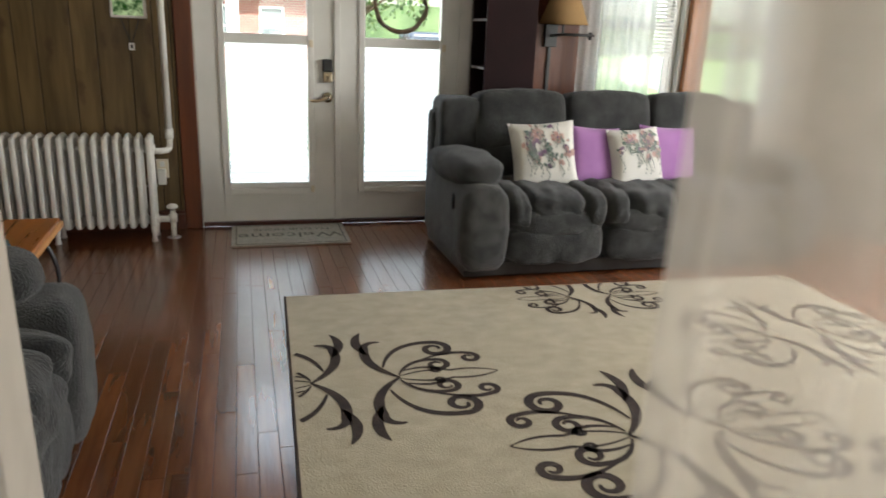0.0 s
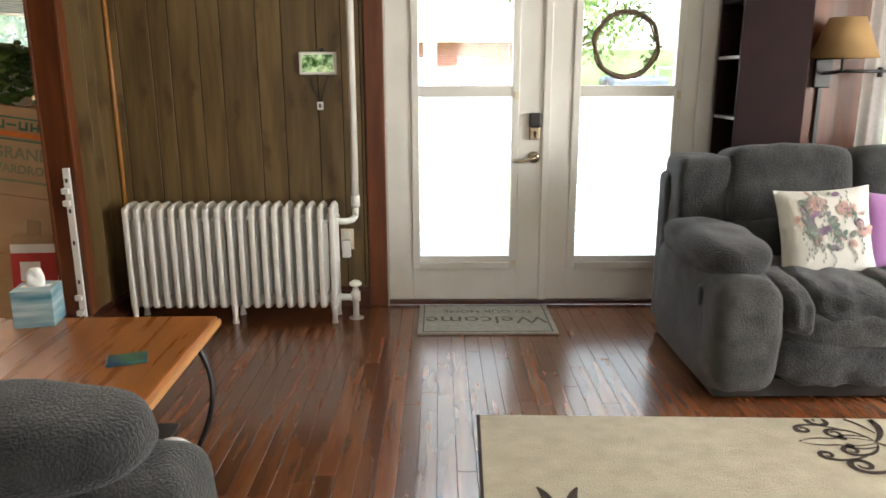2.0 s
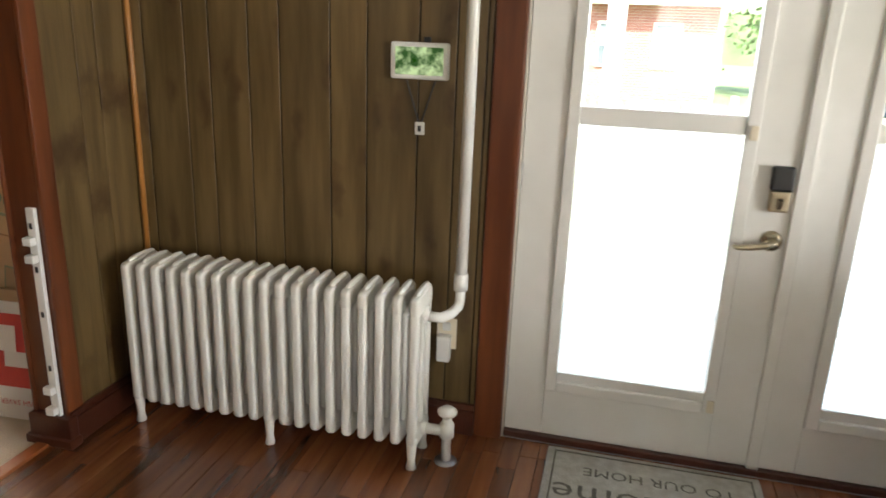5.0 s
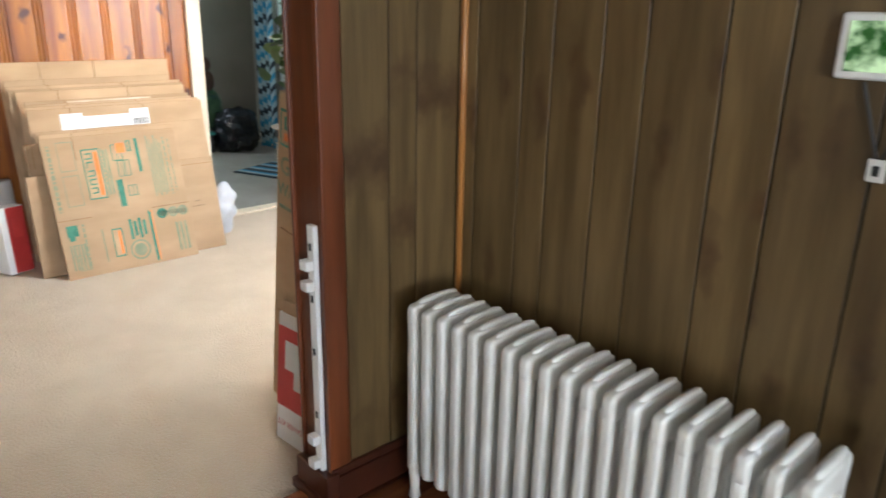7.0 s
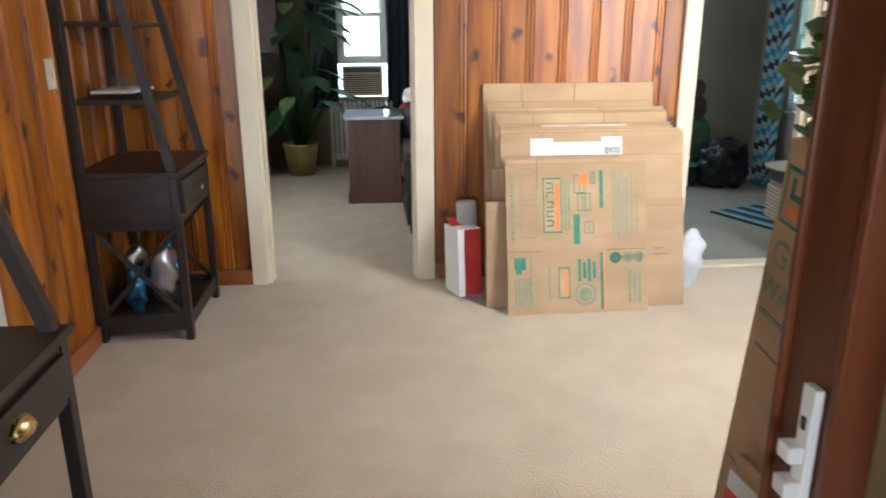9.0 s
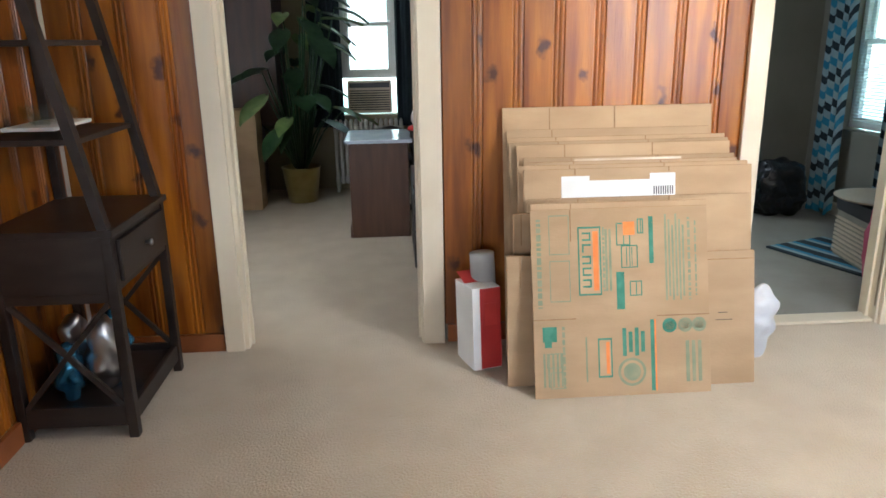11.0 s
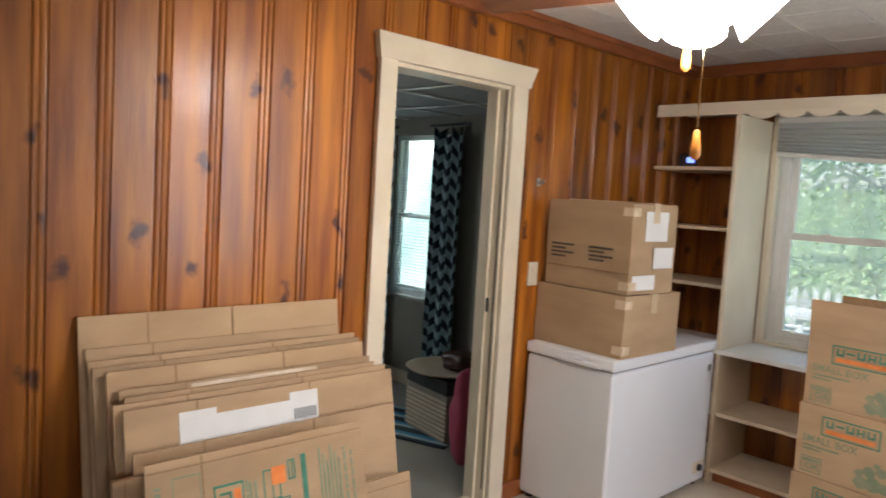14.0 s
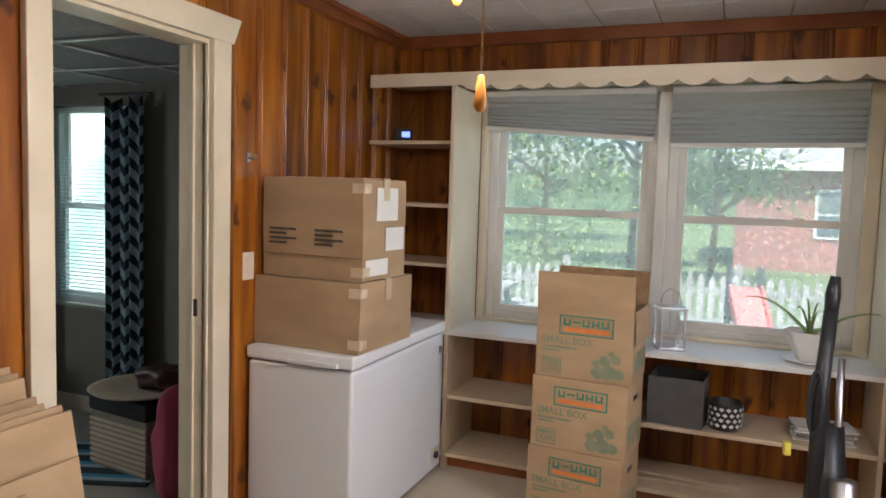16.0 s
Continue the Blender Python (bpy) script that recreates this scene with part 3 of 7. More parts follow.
# ---- french doors ----
def french_leaf(name, x0, x1, mirror, label):
    t = tagged(new(name), label, "door", kind="structure")
    y0, y1 = 4.79, 4.835
    gl, gr, gb, gt = x0 + 0.18, x0 + 0.69, 0.255, 1.95
    f = 0.042
    part("stile", box(x0, gl - f, y0, y1, 0.03, 2.04, 0.004), WHITE, t)
    part("stile", box(gr + f, x1, y0, y1, 0.03, 2.04, 0.004), WHITE, t)
    part("rail", box(gl - f, gr + f, y0, y1, 0.03, gb - f, 0.004), WHITE, t)
    part("rail", box(gl - f, gr + f, y0, y1, gt + f, 2.04, 0.004), WHITE, t)
    for a in ((gl - f, gl, gb - f, gt + f), (gr, gr + f, gb - f, gt + f), (gl, gr, gb - f, gb), (gl, gr, gt, gt + f)):
        part("glazing_bead", box(a[0], a[1], y0 - 0.014, y1 - 0.01, a[2], a[3], 0.006), WHITE, t)
    part("pane", box(gl, gr, y1 - 0.016, y1 - 0.012, gb, gt), GLASS, t).visible_shadow = False
    own, n = bmesh.new(), 46
    for i in range(n + 1):
        z, y = gb + 0.012 + (1.19 - gb - 0.012) * i / n, y0 + 0.006 + (0.007 if i % 2 else 0.0)
        a = [own.verts.new((gl + 0.004, y, z)), own.verts.new((gr - 0.004, y, z))]
        if i:
            own.faces.new((last[0], last[1], a[1], a[0]))
        last = a
    sh = part("shade", own, SHADE, t, "white cellular shade drawn halfway up")
    part("shade_rail", box(gl, gr, y0 - 0.006, y0 + 0.018, 1.188, 1.248, 0.004), WHITE, t)
    part("shade_rail", box(gl, gr, y0 - 0.004, y0 + 0.016, gb, gb + 0.036, 0.003), WHITE, t)
    for z in (gb - 0.005, 1.20):
        part("shade_clip", box(gr + 0.012, gr + 0.036, y0 - 0.024, y0 - 0.012, z - 0.025, z + 0.02, 0.004), CREAM, t)
    return t


left_leaf = french_leaf("door_1", -0.298, 0.583, False, "white glazed french door with a half drawn shade")
right_leaf = french_leaf("door_2", 0.587, 1.43, True, "white glazed french door with a twig wreath")
for z in (0.24, 1.0, 1.8):
    part("hinge", tube([(-0.303, 4.782, z - 0.05), (-0.303, 4.782, z + 0.05)], 0.009), STEEL, left_leaf, "dark steel hinge")
part("astragal", box(0.565, 0.605, 4.772, 4.792, 0.03, 2.04, 0.004), WHITE, right_leaf)
bm = lathe([(0.0, 0.0), (0.034, 0.0), (0.034, 0.006), (0.026, 0.012), (0.014, 0.016), (0.012, 0.05), (0.0, 0.052)], 18)
part("lever_rose", moved(bm, pose(0.52, 4.79, 0.857, 90, 0, 0)), NICKEL, left_leaf, "antique nickel lever rose", True)
part("door_lever", tube([(0.52, 4.745, 0.857), (0.495, 4.74, 0.852), (0.455, 4.738, 0.842), (0.415, 4.74, 0.837), (0.40, 4.742, 0.844)], [0.012, 0.012, 0.010, 0.009, 0.006]), NICKEL, left_leaf, "antique nickel lever handle", True)
part("keypad_lock", box(0.488, 0.552, 4.755, 4.79, 1.025, 1.102, 0.008), BLACK, left_leaf, "black keypad deadbolt")
part("keypad_base", box(0.49, 0.55, 4.758, 4.79, 0.957, 1.024, 0.008), NICKEL, left_leaf, "nickel thumb turn of the deadbolt")
part("thumb_turn", tube([(0.52, 4.757, 0.972), (0.52, 4.745, 1.002)], 0.008), NICKEL, left_leaf)
frame_doors = tagged(new("door_frame_3"), "white painted frame of the french doors", "door frame", kind="structure")
part("jamb", box(1.432, 1.47, 4.771, 4.91, 0.0, 2.06, 0.003), WHITE, frame_doors)
part("casing", box(1.40, 1.48, 4.755, 4.7695, 0.0, 2.2, 0.004), WHITE, frame_doors)
part("sill", box(-0.30, 1.47, 4.775, 4.95, 0.0, 0.026, 0.004), DARKBASE, frame_doors, "dark worn door sill")
part("head", box(-0.30, 1.432, 4.771, 4.91, 2.042, 2.06, 0.003), WHITE, frame_doors)
wreath = thing("twig_wreath", "brown twig wreath with green sprigs hung on the door", "wreath", pose(1.0, 4.772, 1.462))
random.seed(4)
for r, off in ((0.170, 0.0), (0.161, 0.008), (0.179, 0.004), (0.170, -0.008)):
    part("twig_ring", tube([(r * math.cos(a) + 0.004 * math.sin(7 * a + r * 90), off + 0.006 * math.sin(5 * a), r * math.sin(a)) for a in (2 * math.pi * i / 40 for i in range(41))], 0.006, 6), WREATHTWIG, wreath, "", True)
bm = bmesh.new()
for i in range(90):
    a = random.choice([random.gauss(1.45, 0.45), random.gauss(5.9, 0.35)])
    p = Vector((0.17 * math.cos(a) + random.gauss(0, 0.018), 0.012 + random.uniform(-0.02, 0.012), 0.17 * math.sin(a) + random.gauss(0, 0.018)))
    d = Vector((random.gauss(0, 1), random.gauss(0, 0.4), random.gauss(0, 1))).normalized() * random.uniform(0.02, 0.04)
    s = d.cross(Vector((0, 1, 0))).normalized() * 0.007
    bm.faces.new([bm.verts.new(q) for q in (p, p + d * 0.5 + s, p + d, p + d * 0.5 - s)])
part("leaves", bm, LEAFPALE, wreath, "green sprigs")


# ---- windows ----
def sash_window(name, x0, x1, y, z0, z1, label, mat=WHITE, axis="x", meet=None):
    """A double-hung window in a wall opening; y is the inner face."""
    t = tagged(new(name), label, "window", kind="structure")
    mid = meet or (z0 + z1) / 2
    bars = [(x0, x0 + 0.05, 0.03, 0.10, z0, z1), (x1 - 0.05, x1, 0.03, 0.10, z0, z1), (x0 + 0.05, x1 - 0.05, 0.03, 0.10, z0, z0 + 0.04), (x0 + 0.05, x1 - 0.05, 0.03, 0.10, z1 - 0.04, z1)]
    bars += [(x0 + 0.05, x0 + 0.09, 0.035, 0.06, z0 + 0.04, mid + 0.02), (x1 - 0.09, x1 - 0.05, 0.035, 0.06, z0 + 0.04, mid + 0.02), (x0 + 0.09, x1 - 0.09, 0.035, 0.06, z0 + 0.04, z0 + 0.08), (x0 + 0.09, x1 - 0.09, 0.035, 0.062, mid - 0.02, mid + 0.02)]
    bars += [(x0 + 0.05, x0 + 0.09, 0.065, 0.09, mid + 0.02, z1 - 0.04), (x1 - 0.09, x1 - 0.05, 0.065, 0.09, mid + 0.02, z1 - 0.04)]
    for i, (a, b, c, d, e, f) in enumerate(bars):
        part("window_frame" if i < 4 else "sash_bar", box(*((a, b, y + c, y + d) if axis == "x" else (y - d, y - c, a, b)), e, f, 0.004), mat, t)
    for lo, hi, dd in ((z0 + 0.08, mid - 0.02, 0.045), (mid + 0.02, z1 - 0.04, 0.075)):
        part("pane", box(*((x0 + 0.09, x1 - 0.09, y + dd, y + dd + 0.004) if axis == "x" else (y - dd - 0.004, y - dd, x0 + 0.09, x1 - 0.09)), lo, hi), GLASS, t).visible_shadow = False
    for q in (0.3, 0.7):
        p = x0 + (x1 - x0) * q
        part("sash_lock", box(*((p - 0.025, p + 0.025, y + 0.02, y + 0.036) if axis == "x" else (y - 0.036, y - 0.02, p - 0.025, p + 0.025)), mid + 0.016, mid + 0.03, 0.004), mat, t)
    return t


# screens cover both sashes, beyond the real one, to wash out the outdoors
for t in (sash_window("window_1", -4.30, -3.345, 7.86, 0.775, 2.08, "white double hung window over the long shelf", meet=1.415), sash_window("window_2", -3.285, -2.36, 7.86, 0.775, 2.08, "white double hung window over the long shelf", meet=1.405)):
    x0, x1 = (-4.25, -3.395) if t.name == "window_1" else (-3.235, -2.41)
    part("insect_screen", box(x0, x1, 7.957, 7.959, 0.82, 2.04), SCREENING, t, "fine insect screen whitened to add bright haze")
solid("window_post", box(-3.345, -3.285, 7.84, 7.96, 0.775, 2.08, 0.004), WHITE, "white post between the two windows", "trim", "structure")
sash_window("window_3", 2.40, 3.11, 4.80, 0.77, 2.05, "white double hung window behind voile curtains")
sash_window("window_4", 3.26, 4.0, 4.80, 0.77, 2.05, "white double hung window behind voile curtains")
sash_window("window_5", -7.17, -6.45, 7.28, 0.70, 1.99, "white double hung bedroom window with lowered blinds")
sash_window("window_6", 3.225, 3.77, -8.81, 1.07, 2.06, "white office window above an air conditioner", axis="y")


# ---- living room things ----
def reclining_sofa(name, label, category, seats, m, console_at=None, sw=0.53):
    """Faces -y, front at y = 0, left outer side at x = 0."""
    t = thing(name, label, category, m)
    aw, depth = 0.27 if sw > 0.55 else 0.25, 0.96
    widths = [0.26 if i == console_at else sw for i in range(seats)]
    total = 2 * aw + sum(widths)
    part("plinth", box(0.05, total - 0.05, 0.07, depth - 0.05, 0.012, 0.09, 0.01), BLACK, t, "black base")
    part("back_panel", box(0.03, total - 0.03, depth - 0.16, depth - 0.02, 0.07, 0.80, 0.04, seg=3), GREYFAB, t, "", True)
    for side in (0, 1):
        cx = aw / 2 if side == 0 else total - aw / 2
        part("arm_side", puff(cx, 0.42, 0.27, aw, 0.86, 0.48, 6, 10, 0.008, 9), GREYKNIT, t, "grey knit side panel", True)
        part("arm_front", puff(cx, 0.07, 0.28, aw + 0.012, 0.20, 0.45, 4, 9, 0.010, 12), GREYKNIT, t, "", True)
        part("arm_pad", puff(cx, 0.42, 0.545, aw + 0.05, 0.70, 0.17, 3.0, 14, 0.016, 13), GREYFAB, t, "plump padded armrest", True)
        part("back_wing", puff(cx + (0.05 if side == 0 else -0.05), 0.80, 0.62, 0.27, 0.26, 0.53, 8, 12, 0.008, 10), GREYFAB, t, "", True)
        if side == 0:
            part("recline_latch", moved(puff(0, 0, 0, 0.018, 0.045, 0.085, 3, 4), pose(-0.004, 0.17, 0.40)), BLACK, t, "black recliner pull", True)
    x = aw
    for i, w in enumerate(widths):
        c = x + w / 2
        if i == console_at:
            part("console", puff(c, 0.42, 0.40, w, 0.80, 0.40, 6, 8, 0.006, 9), GREYKNIT, t, "padded centre console", True)
            for y in (0.20, 0.34):
                part("cup_holder", moved(lathe([(0.046, 0.0), (0.046, 0.012), (0.036, 0.012), (0.034, -0.03), (0.0, -0.03)], 18), pose(c, y, 0.595)), STEEL, t, "dark metal cup holder", True)
            x += w
            continue
        part("seat_cushion", puff(c, 0.32, 0.37, w * 0.70, 0.66, 0.20, 3.4, 16, 0.026, 15), GREYFAB, t, "", True)
        for s in (-1, 1):
            part("seat_bolster", puff(c + s * w * 0.38, 0.27, 0.365, w * 0.26, 0.60, 0.21, 3, 12, 0.020, 16), GREYFAB, t, "", True)
        part("footrest", puff(c, 0.085, 0.185, w * 0.99, 0.20, 0.22, 4, 14, 0.018, 14), GREYFAB, t, "", True)
        part("seat_front", puff(c, 0.06, 0.30, w * 0.92, 0.16, 0.14, 3, 12, 0.018, 16), GREYFAB, t, "", True)
        part("lumbar_cushion", moved(puff(0, 0, 0, w * 0.99, 0.24, 0.22, 3.5, 9, 0.012, 10), pose(c, 0.70, 0.52, -8)), GREYFAB, t, "", True)
        part("back_cushion", moved(puff(0, 0, 0, w * 1.0, 0.25, 0.37, 6, 12, 0.012, 9), pose(c, 0.755, 0.745, -10)), GREYFAB, t, "", True)
        x += w
    return t


reclining_sofa("sofa", "charcoal plush three seat reclining sofa with throw pillows", "sofa", 3, pose(1.065, 3.42, 0) @ Matrix.Diagonal((1.0, 1.0, 1.055, 1.0)), sw=0.59)
reclining_sofa("loveseat", "charcoal plush reclining loveseat with a padded console", "loveseat", 3, pose(-0.53, 0.42, 0, 0, 0, 90) @ Matrix.Diagonal((1.0, 1.0, 1.06, 1.0)), 1)


def pillow(name, label, size, material, m):
    t = thing(name, label, "pillow", m)
    own, n = bmesh.new(), 14
    for s in (1, -1):
        g = []
        for i in range(n + 1):
            for j in range(n + 1):
                u, v = 2 * i / n - 1, 2 * j / n - 1
                k = ((1 - u ** 4) * (1 - v ** 4)) ** 0.5
                pinch = 1 - 0.07 * (1 - abs(u) ** 2) * abs(v) ** 3, 1 - 0.07 * (1 - abs(v) ** 2) * abs(u) ** 3
                g.append(own.verts.new((u * size / 2 * pinch[1], s * 0.065 * k + 0.004 * noise.noise((u * 3, v * 3, s)), v * size / 2 * pinch[0])))
        for i in range(n):
            for j in range(n):
                a = i * (n + 1) + j
                own.faces.new((g[a], g[a + 1], g[a + n + 2], g[a + n + 1]))
    bmesh.ops.remove_doubles(own, verts=own.verts[:], dist=1e-4)
    part("cover", own, material, t, "", True)
    return t


def blossoms(t, size, seed):
    """Printed flowers, stems and leaves just proud of a pillow's front."""
    rng = random.Random(seed)

    def lay(x, z):
        u, v = 2 * x / size, 2 * z / size
        return -0.0665 * max(0.0, (1 - u ** 4) * (1 - v ** 4)) ** 0.5 - 0.003
    sets = {"petals": (PETAL, bmesh.new()), "leaves": (LEAFPRINT, bmesh.new()), "buds": (PLUM, bmesh.new())}

    def blot(key, cx, cz, r, a, long):
        pts = []
        for k in range(9):
            b = 2 * math.pi * k / 9
            p, q = math.cos(b) * r * long, math.sin(b) * r * (0.75 + 0.3 * rng.random())
            x, z = cx + p * math.cos(a) - q * math.sin(a), cz + p * math.sin(a) + q * math.cos(a)
            if max(abs(x), abs(z)) > size * 0.46:
                return
            pts.append((x, lay(x, z), z))
        bm = sets[key][1]
        bm.faces.new([bm.verts.new(p) for p in pts])
    for fx, fz in ((0.17, 0.24), (0.30, 0.02), (-0.12, 0.30)):
        cx, cz = fx * size + rng.gauss(0, 0.01), fz * size
        for k in range(6):
            a = k * 1.05 + rng.random()
            blot("petals", cx + 0.024 * math.cos(a), cz + 0.02 * math.sin(a), 0.015, a, 1.25)
        blot("buds", cx, cz, 0.009, 0, 1)
    for _ in range(24):
        x0, z0 = rng.uniform(-0.42, 0.42) * size, rng.uniform(-0.42, 0.2) * size
        z1 = z0 + rng.uniform(0.06, 0.16)
        for k in range(7):
            blot("leaves", x0 + 0.01 * math.sin(k), z0 + (z1 - z0) * k / 7, 0.0035, math.pi / 2, 2.6)
        for k in range(rng.randint(2, 4)):
            blot(rng.choice(["leaves", "leaves", "buds", "petals"]), x0 + rng.gauss(0, 0.02), z1 + rng.gauss(0, 0.015), rng.uniform(0.007, 0.016), rng.random() * 6, 1.5)
    for key, (mat, bm) in sets.items():
        part(key, bm, mat, t, kind="stuff")


for nm, lab, x, y, z, size, mat, rz, ry, rx, sd in (
        ("throw_pillow", "square mauve cotton throw pillow on the sofa", 2.04, 3.90, 0.61, 0.37, MAUVE, 4, 4, -17, 0),
        ("throw_pillow", "square mauve cotton throw pillow on the sofa", 2.55, 3.90, 0.61, 0.38, MAUVE, -4, 2, -17, 0),
        ("floral_pillow", "white throw pillow printed with faded flowers", 2.29, 3.84, 0.61, 0.37, FLORAL, 6, -3, -18, 7),
        ("floral_pillow", "large white throw pillow printed with faded flowers", 1.68, 3.83, 0.625, 0.41, FLORAL, -3, -4, -18, 3)):
    p = pillow(nm, lab, size, mat, pose(x, y, z, rx, ry, rz))
    if mat is FLORAL:
        blossoms(p, size, sd)

# rug with brown scrollwork
rug = thing("area_rug", "cream area rug with dark brown scrollwork", "rug", pose(0.144, 3.35, 0, 0, 0, -1.8) @ pose(-0.175, -3.17, 0))
part("rug_base", box(0.175, 3.05, 0.60, 3.17, 0.0, 0.011, 0.004), RUGBASE, rug)
part("binding", box(0.168, 0.18, 0.60, 3.17, 0.0, 0.012, 0.003), RUGDARK, rug, "dark bound edge")


def curl(cx, cy, r0, r1, a0, a1, n=26):
    return [(cx + (r0 + (r1 - r0) * i / n) * math.cos(a0 + (a1 - a0) * i / n), cy + (r0 + (r1 - r0) * i / n) * math.sin(a0 + (a1 - a0) * i / n)) for i in range(n + 1)]


def bend(p, q, r, n=16):
    return [((1 - u) ** 2 * p[0] + 2 * u * (1 - u) * q[0] + u * u * r[0], (1 - u) ** 2 * p[1] + 2 * u * (1 - u) * q[1] + u * u * r[1]) for u in (i / n for i in range(n + 1))]


def half_motif():
    """Half of a scroll ornament: stem along +x, branches on the +y side; 0.4 m long."""
    w = 0.026
    out = []
    out.append((bend((0.0, 0.01), (0.12, 0.06), (0.20, 0.03)) + bend((0.20, 0.03), (0.30, 0.05), (0.38, 0.0)), 0.006, w * 0.5))
    out.append((bend((0.0, 0.0), (-0.13, 0.12), (-0.10, 0.26)) + curl(-0.045, 0.27, 0.055, 0.05, math.pi, 0.4 * math.pi, 8), w * 0.4, w * 1.5))
    out.append((bend((0.0, 0.02), (0.05, 0.14), (0.16, 0.13)) + curl(0.16, 0.085, 0.045, 0.016, math.pi / 2, -1.9 * math.pi), w * 0.3, w))
    out.append((bend((-0.05, 0.09), (0.0, 0.30), (0.18, 0.29)) + curl(0.18, 0.225, 0.065, 0.018, math.pi / 2, -2.1 * math.pi), w * 0.35, w * 1.25))
    out.append((bend((0.10, 0.13), (0.22, 0.20), (0.30, 0.17)) + curl(0.30, 0.13, 0.04, 0.012, math.pi / 2, -1.9 * math.pi), w * 0.3, w))
    out.append((bend((-0.09, 0.20), (-0.16, 0.32), (-0.10, 0.42)), w * 0.2, w * 1.5))
    out.append((bend((0.02, 0.05), (0.09, 0.08), (0.14, 0.06)) + curl(0.14, 0.04, 0.022, 0.008, math.pi / 2, -1.6 * math.pi, 14), w * 0.3, w * 0.7))
    return out


def ornament(cx, cy, turn_deg, s, both=True):
    bm = bmesh.new()
    c, sn = math.cos(radians(turn_deg)), math.sin(radians(turn_deg))
    for flip in (1, -1):
        for pts, w0, w1 in half_motif():
            q = [(cx + s * (c * x - sn * y * flip), cy + s * (sn * x + c * y * flip)) for x, y in pts]
            ribbon(q, w0 * s, w1 * s, 0.0125, bm)
    kill = [v for v in bm.verts if v.co.x < 0.182 or v.co.x > 3.04 or v.co.y > 3.165 or v.co.y < 0.61]
    bmesh.ops.delete(bm, geom=kill, context="VERTS")
    part("scroll", bm, RUGDARK, rug, "dark brown scroll ornament")


for a in ((0.585, 2.22, 0, 1.05), (0.245, 2.22, 180, 1.05), (1.85, 2.98, 0, 0.72), (1.60, 2.98, 180, 0.72), (2.33, 2.39, 180, 1.05), (2.67, 2.39, 0, 1.05), (1.65, 1.68, 0, 1.12), (1.28, 1.68, 180, 1.12), (0.585, 0.98, 0, 1.05), (0.245, 0.98, 180, 1.05), (2.33, 1.20, 180, 1.05), (2.67, 1.20, 0, 1.05)):
    ornament(*a)

# doormat
mat_thing = thing("doormat", "grey welcome doormat with dark lettering by the doors", "doormat", pose(0.243, 4.515, 0.0) @ Matrix.Diagonal((1.045, 1.0, 1.0, 1.0)))
part("pad", box(-0.35, 0.35, -0.25, 0.23, 0.0, 0.011, 0.004), MATGREY, mat_thing)
bm = bmesh.new()
for a in ((-0.325, 0.325, -0.228, -0.222), (-0.325, 0.325, 0.202, 0.208), (-0.325, -0.319, -0.222, 0.202), (0.319, 0.325, -0.222, 0.202)):
    box(*a, 0.0112, 0.0125, bm=bm)
part("border_line", bm, DARKINK, mat_thing)
words("Welcome", 0.16, DARKINK, "lettering", mat_thing, pose(0, -0.04, 0.0125, 0, 0, 180), "dark script lettering")
words("TO OUR HOME", 0.07, DARKINK, "lettering", mat_thing, pose(0.02, 0.10, 0.0125, 0, 0, 180), "dark lettering", 0.0)

# radiator
def radiator(name, label, sections, pitch, depth, height, m, cols=3):
    t = thing(name, label, "radiator", m)
    bm = bmesh.new()
    r = 0.0145
    ys = [depth * (0.12 + 0.76 * k / (cols - 1)) for k in range(cols)]
    for y in ys:
        box(-r, r, y - 0.021, y + 0.021, 0.10, height - 0.028, 0.008, bm, 2)
    puff(0, depth / 2, height - 0.035, 0.034, depth, 0.07, 7, 5, bm=bm)
    puff(0, depth * 0.56, height - 0.004, 0.022, depth * 0.8, 0.034, 3, 4, bm=bm)
    puff(0, depth / 2, 0.115, 0.044, depth, 0.075, 3, 4, bm=bm)
    tube([(-pitch / 2, depth / 2, height - 0.075), (pitch / 2, depth / 2, height - 0.075)], 0.024, 8, bm)
    tube([(-pitch / 2, depth / 2, 0.12), (pitch / 2, depth / 2, 0.12)], 0.024, 8, bm)
    tube([(-pitch / 2, ys[1], height * 0.52), (pitch / 2, ys[1], height * 0.52)], 0.005, 6, bm)
    first = part("section", bm, RADWHITE, t, "", True)
    for i in range(1, sections):
        again("section", first, t, pose(i * pitch, 0, 0))
    for i in (0, (sections - 1) // 2, sections - 1):
        for y in (ys[0], ys[-1]):
            part("foot", tube([(i * pitch, y, 0.0), (i * pitch, y, 0.03), (i * pitch, y, 0.12)], [0.019, 0.014, 0.021], 8), RADWHITE, t, "", True)
    return t


rad = radiator("radiator", "white cast iron column radiator under the panelling", 19, 0.0597, 0.19, 0.636, pose(-1.648, 4.447, 0))
bm = tube([(1.09, 0.10, 0.545), (1.145, 0.10, 0.545), (1.165, 0.16, 0.54), (1.175, 0.22, 0.545), (1.177, 0.235, 0.56), (1.177, 0.24, 0.62)], 0.018, 10)
tube([(1.177, 0.24, 0.60), (1.177, 0.24, 0.66)], 0.025, 10, bm)
tube([(1.075, 0.10, 0.545), (1.10, 0.10, 0.545)], 0.026, 8, bm)
part("elbow", bm, RADWHITE, rad, "", True)
part("riser_pipe", tube([(1.177, 0.24, 0.62), (1.177, 0.245, 2.42)], 0.020, 10), RADWHITE, rad, "white painted riser pipe", True)
bm = tube([(1.075, 0.10, 0.12), (1.18, 0.10, 0.12)], 0.019, 10)
tube([(1.18, 0.10, 0.0), (1.18, 0.10, 0.17)], 0.017, 10, bm)
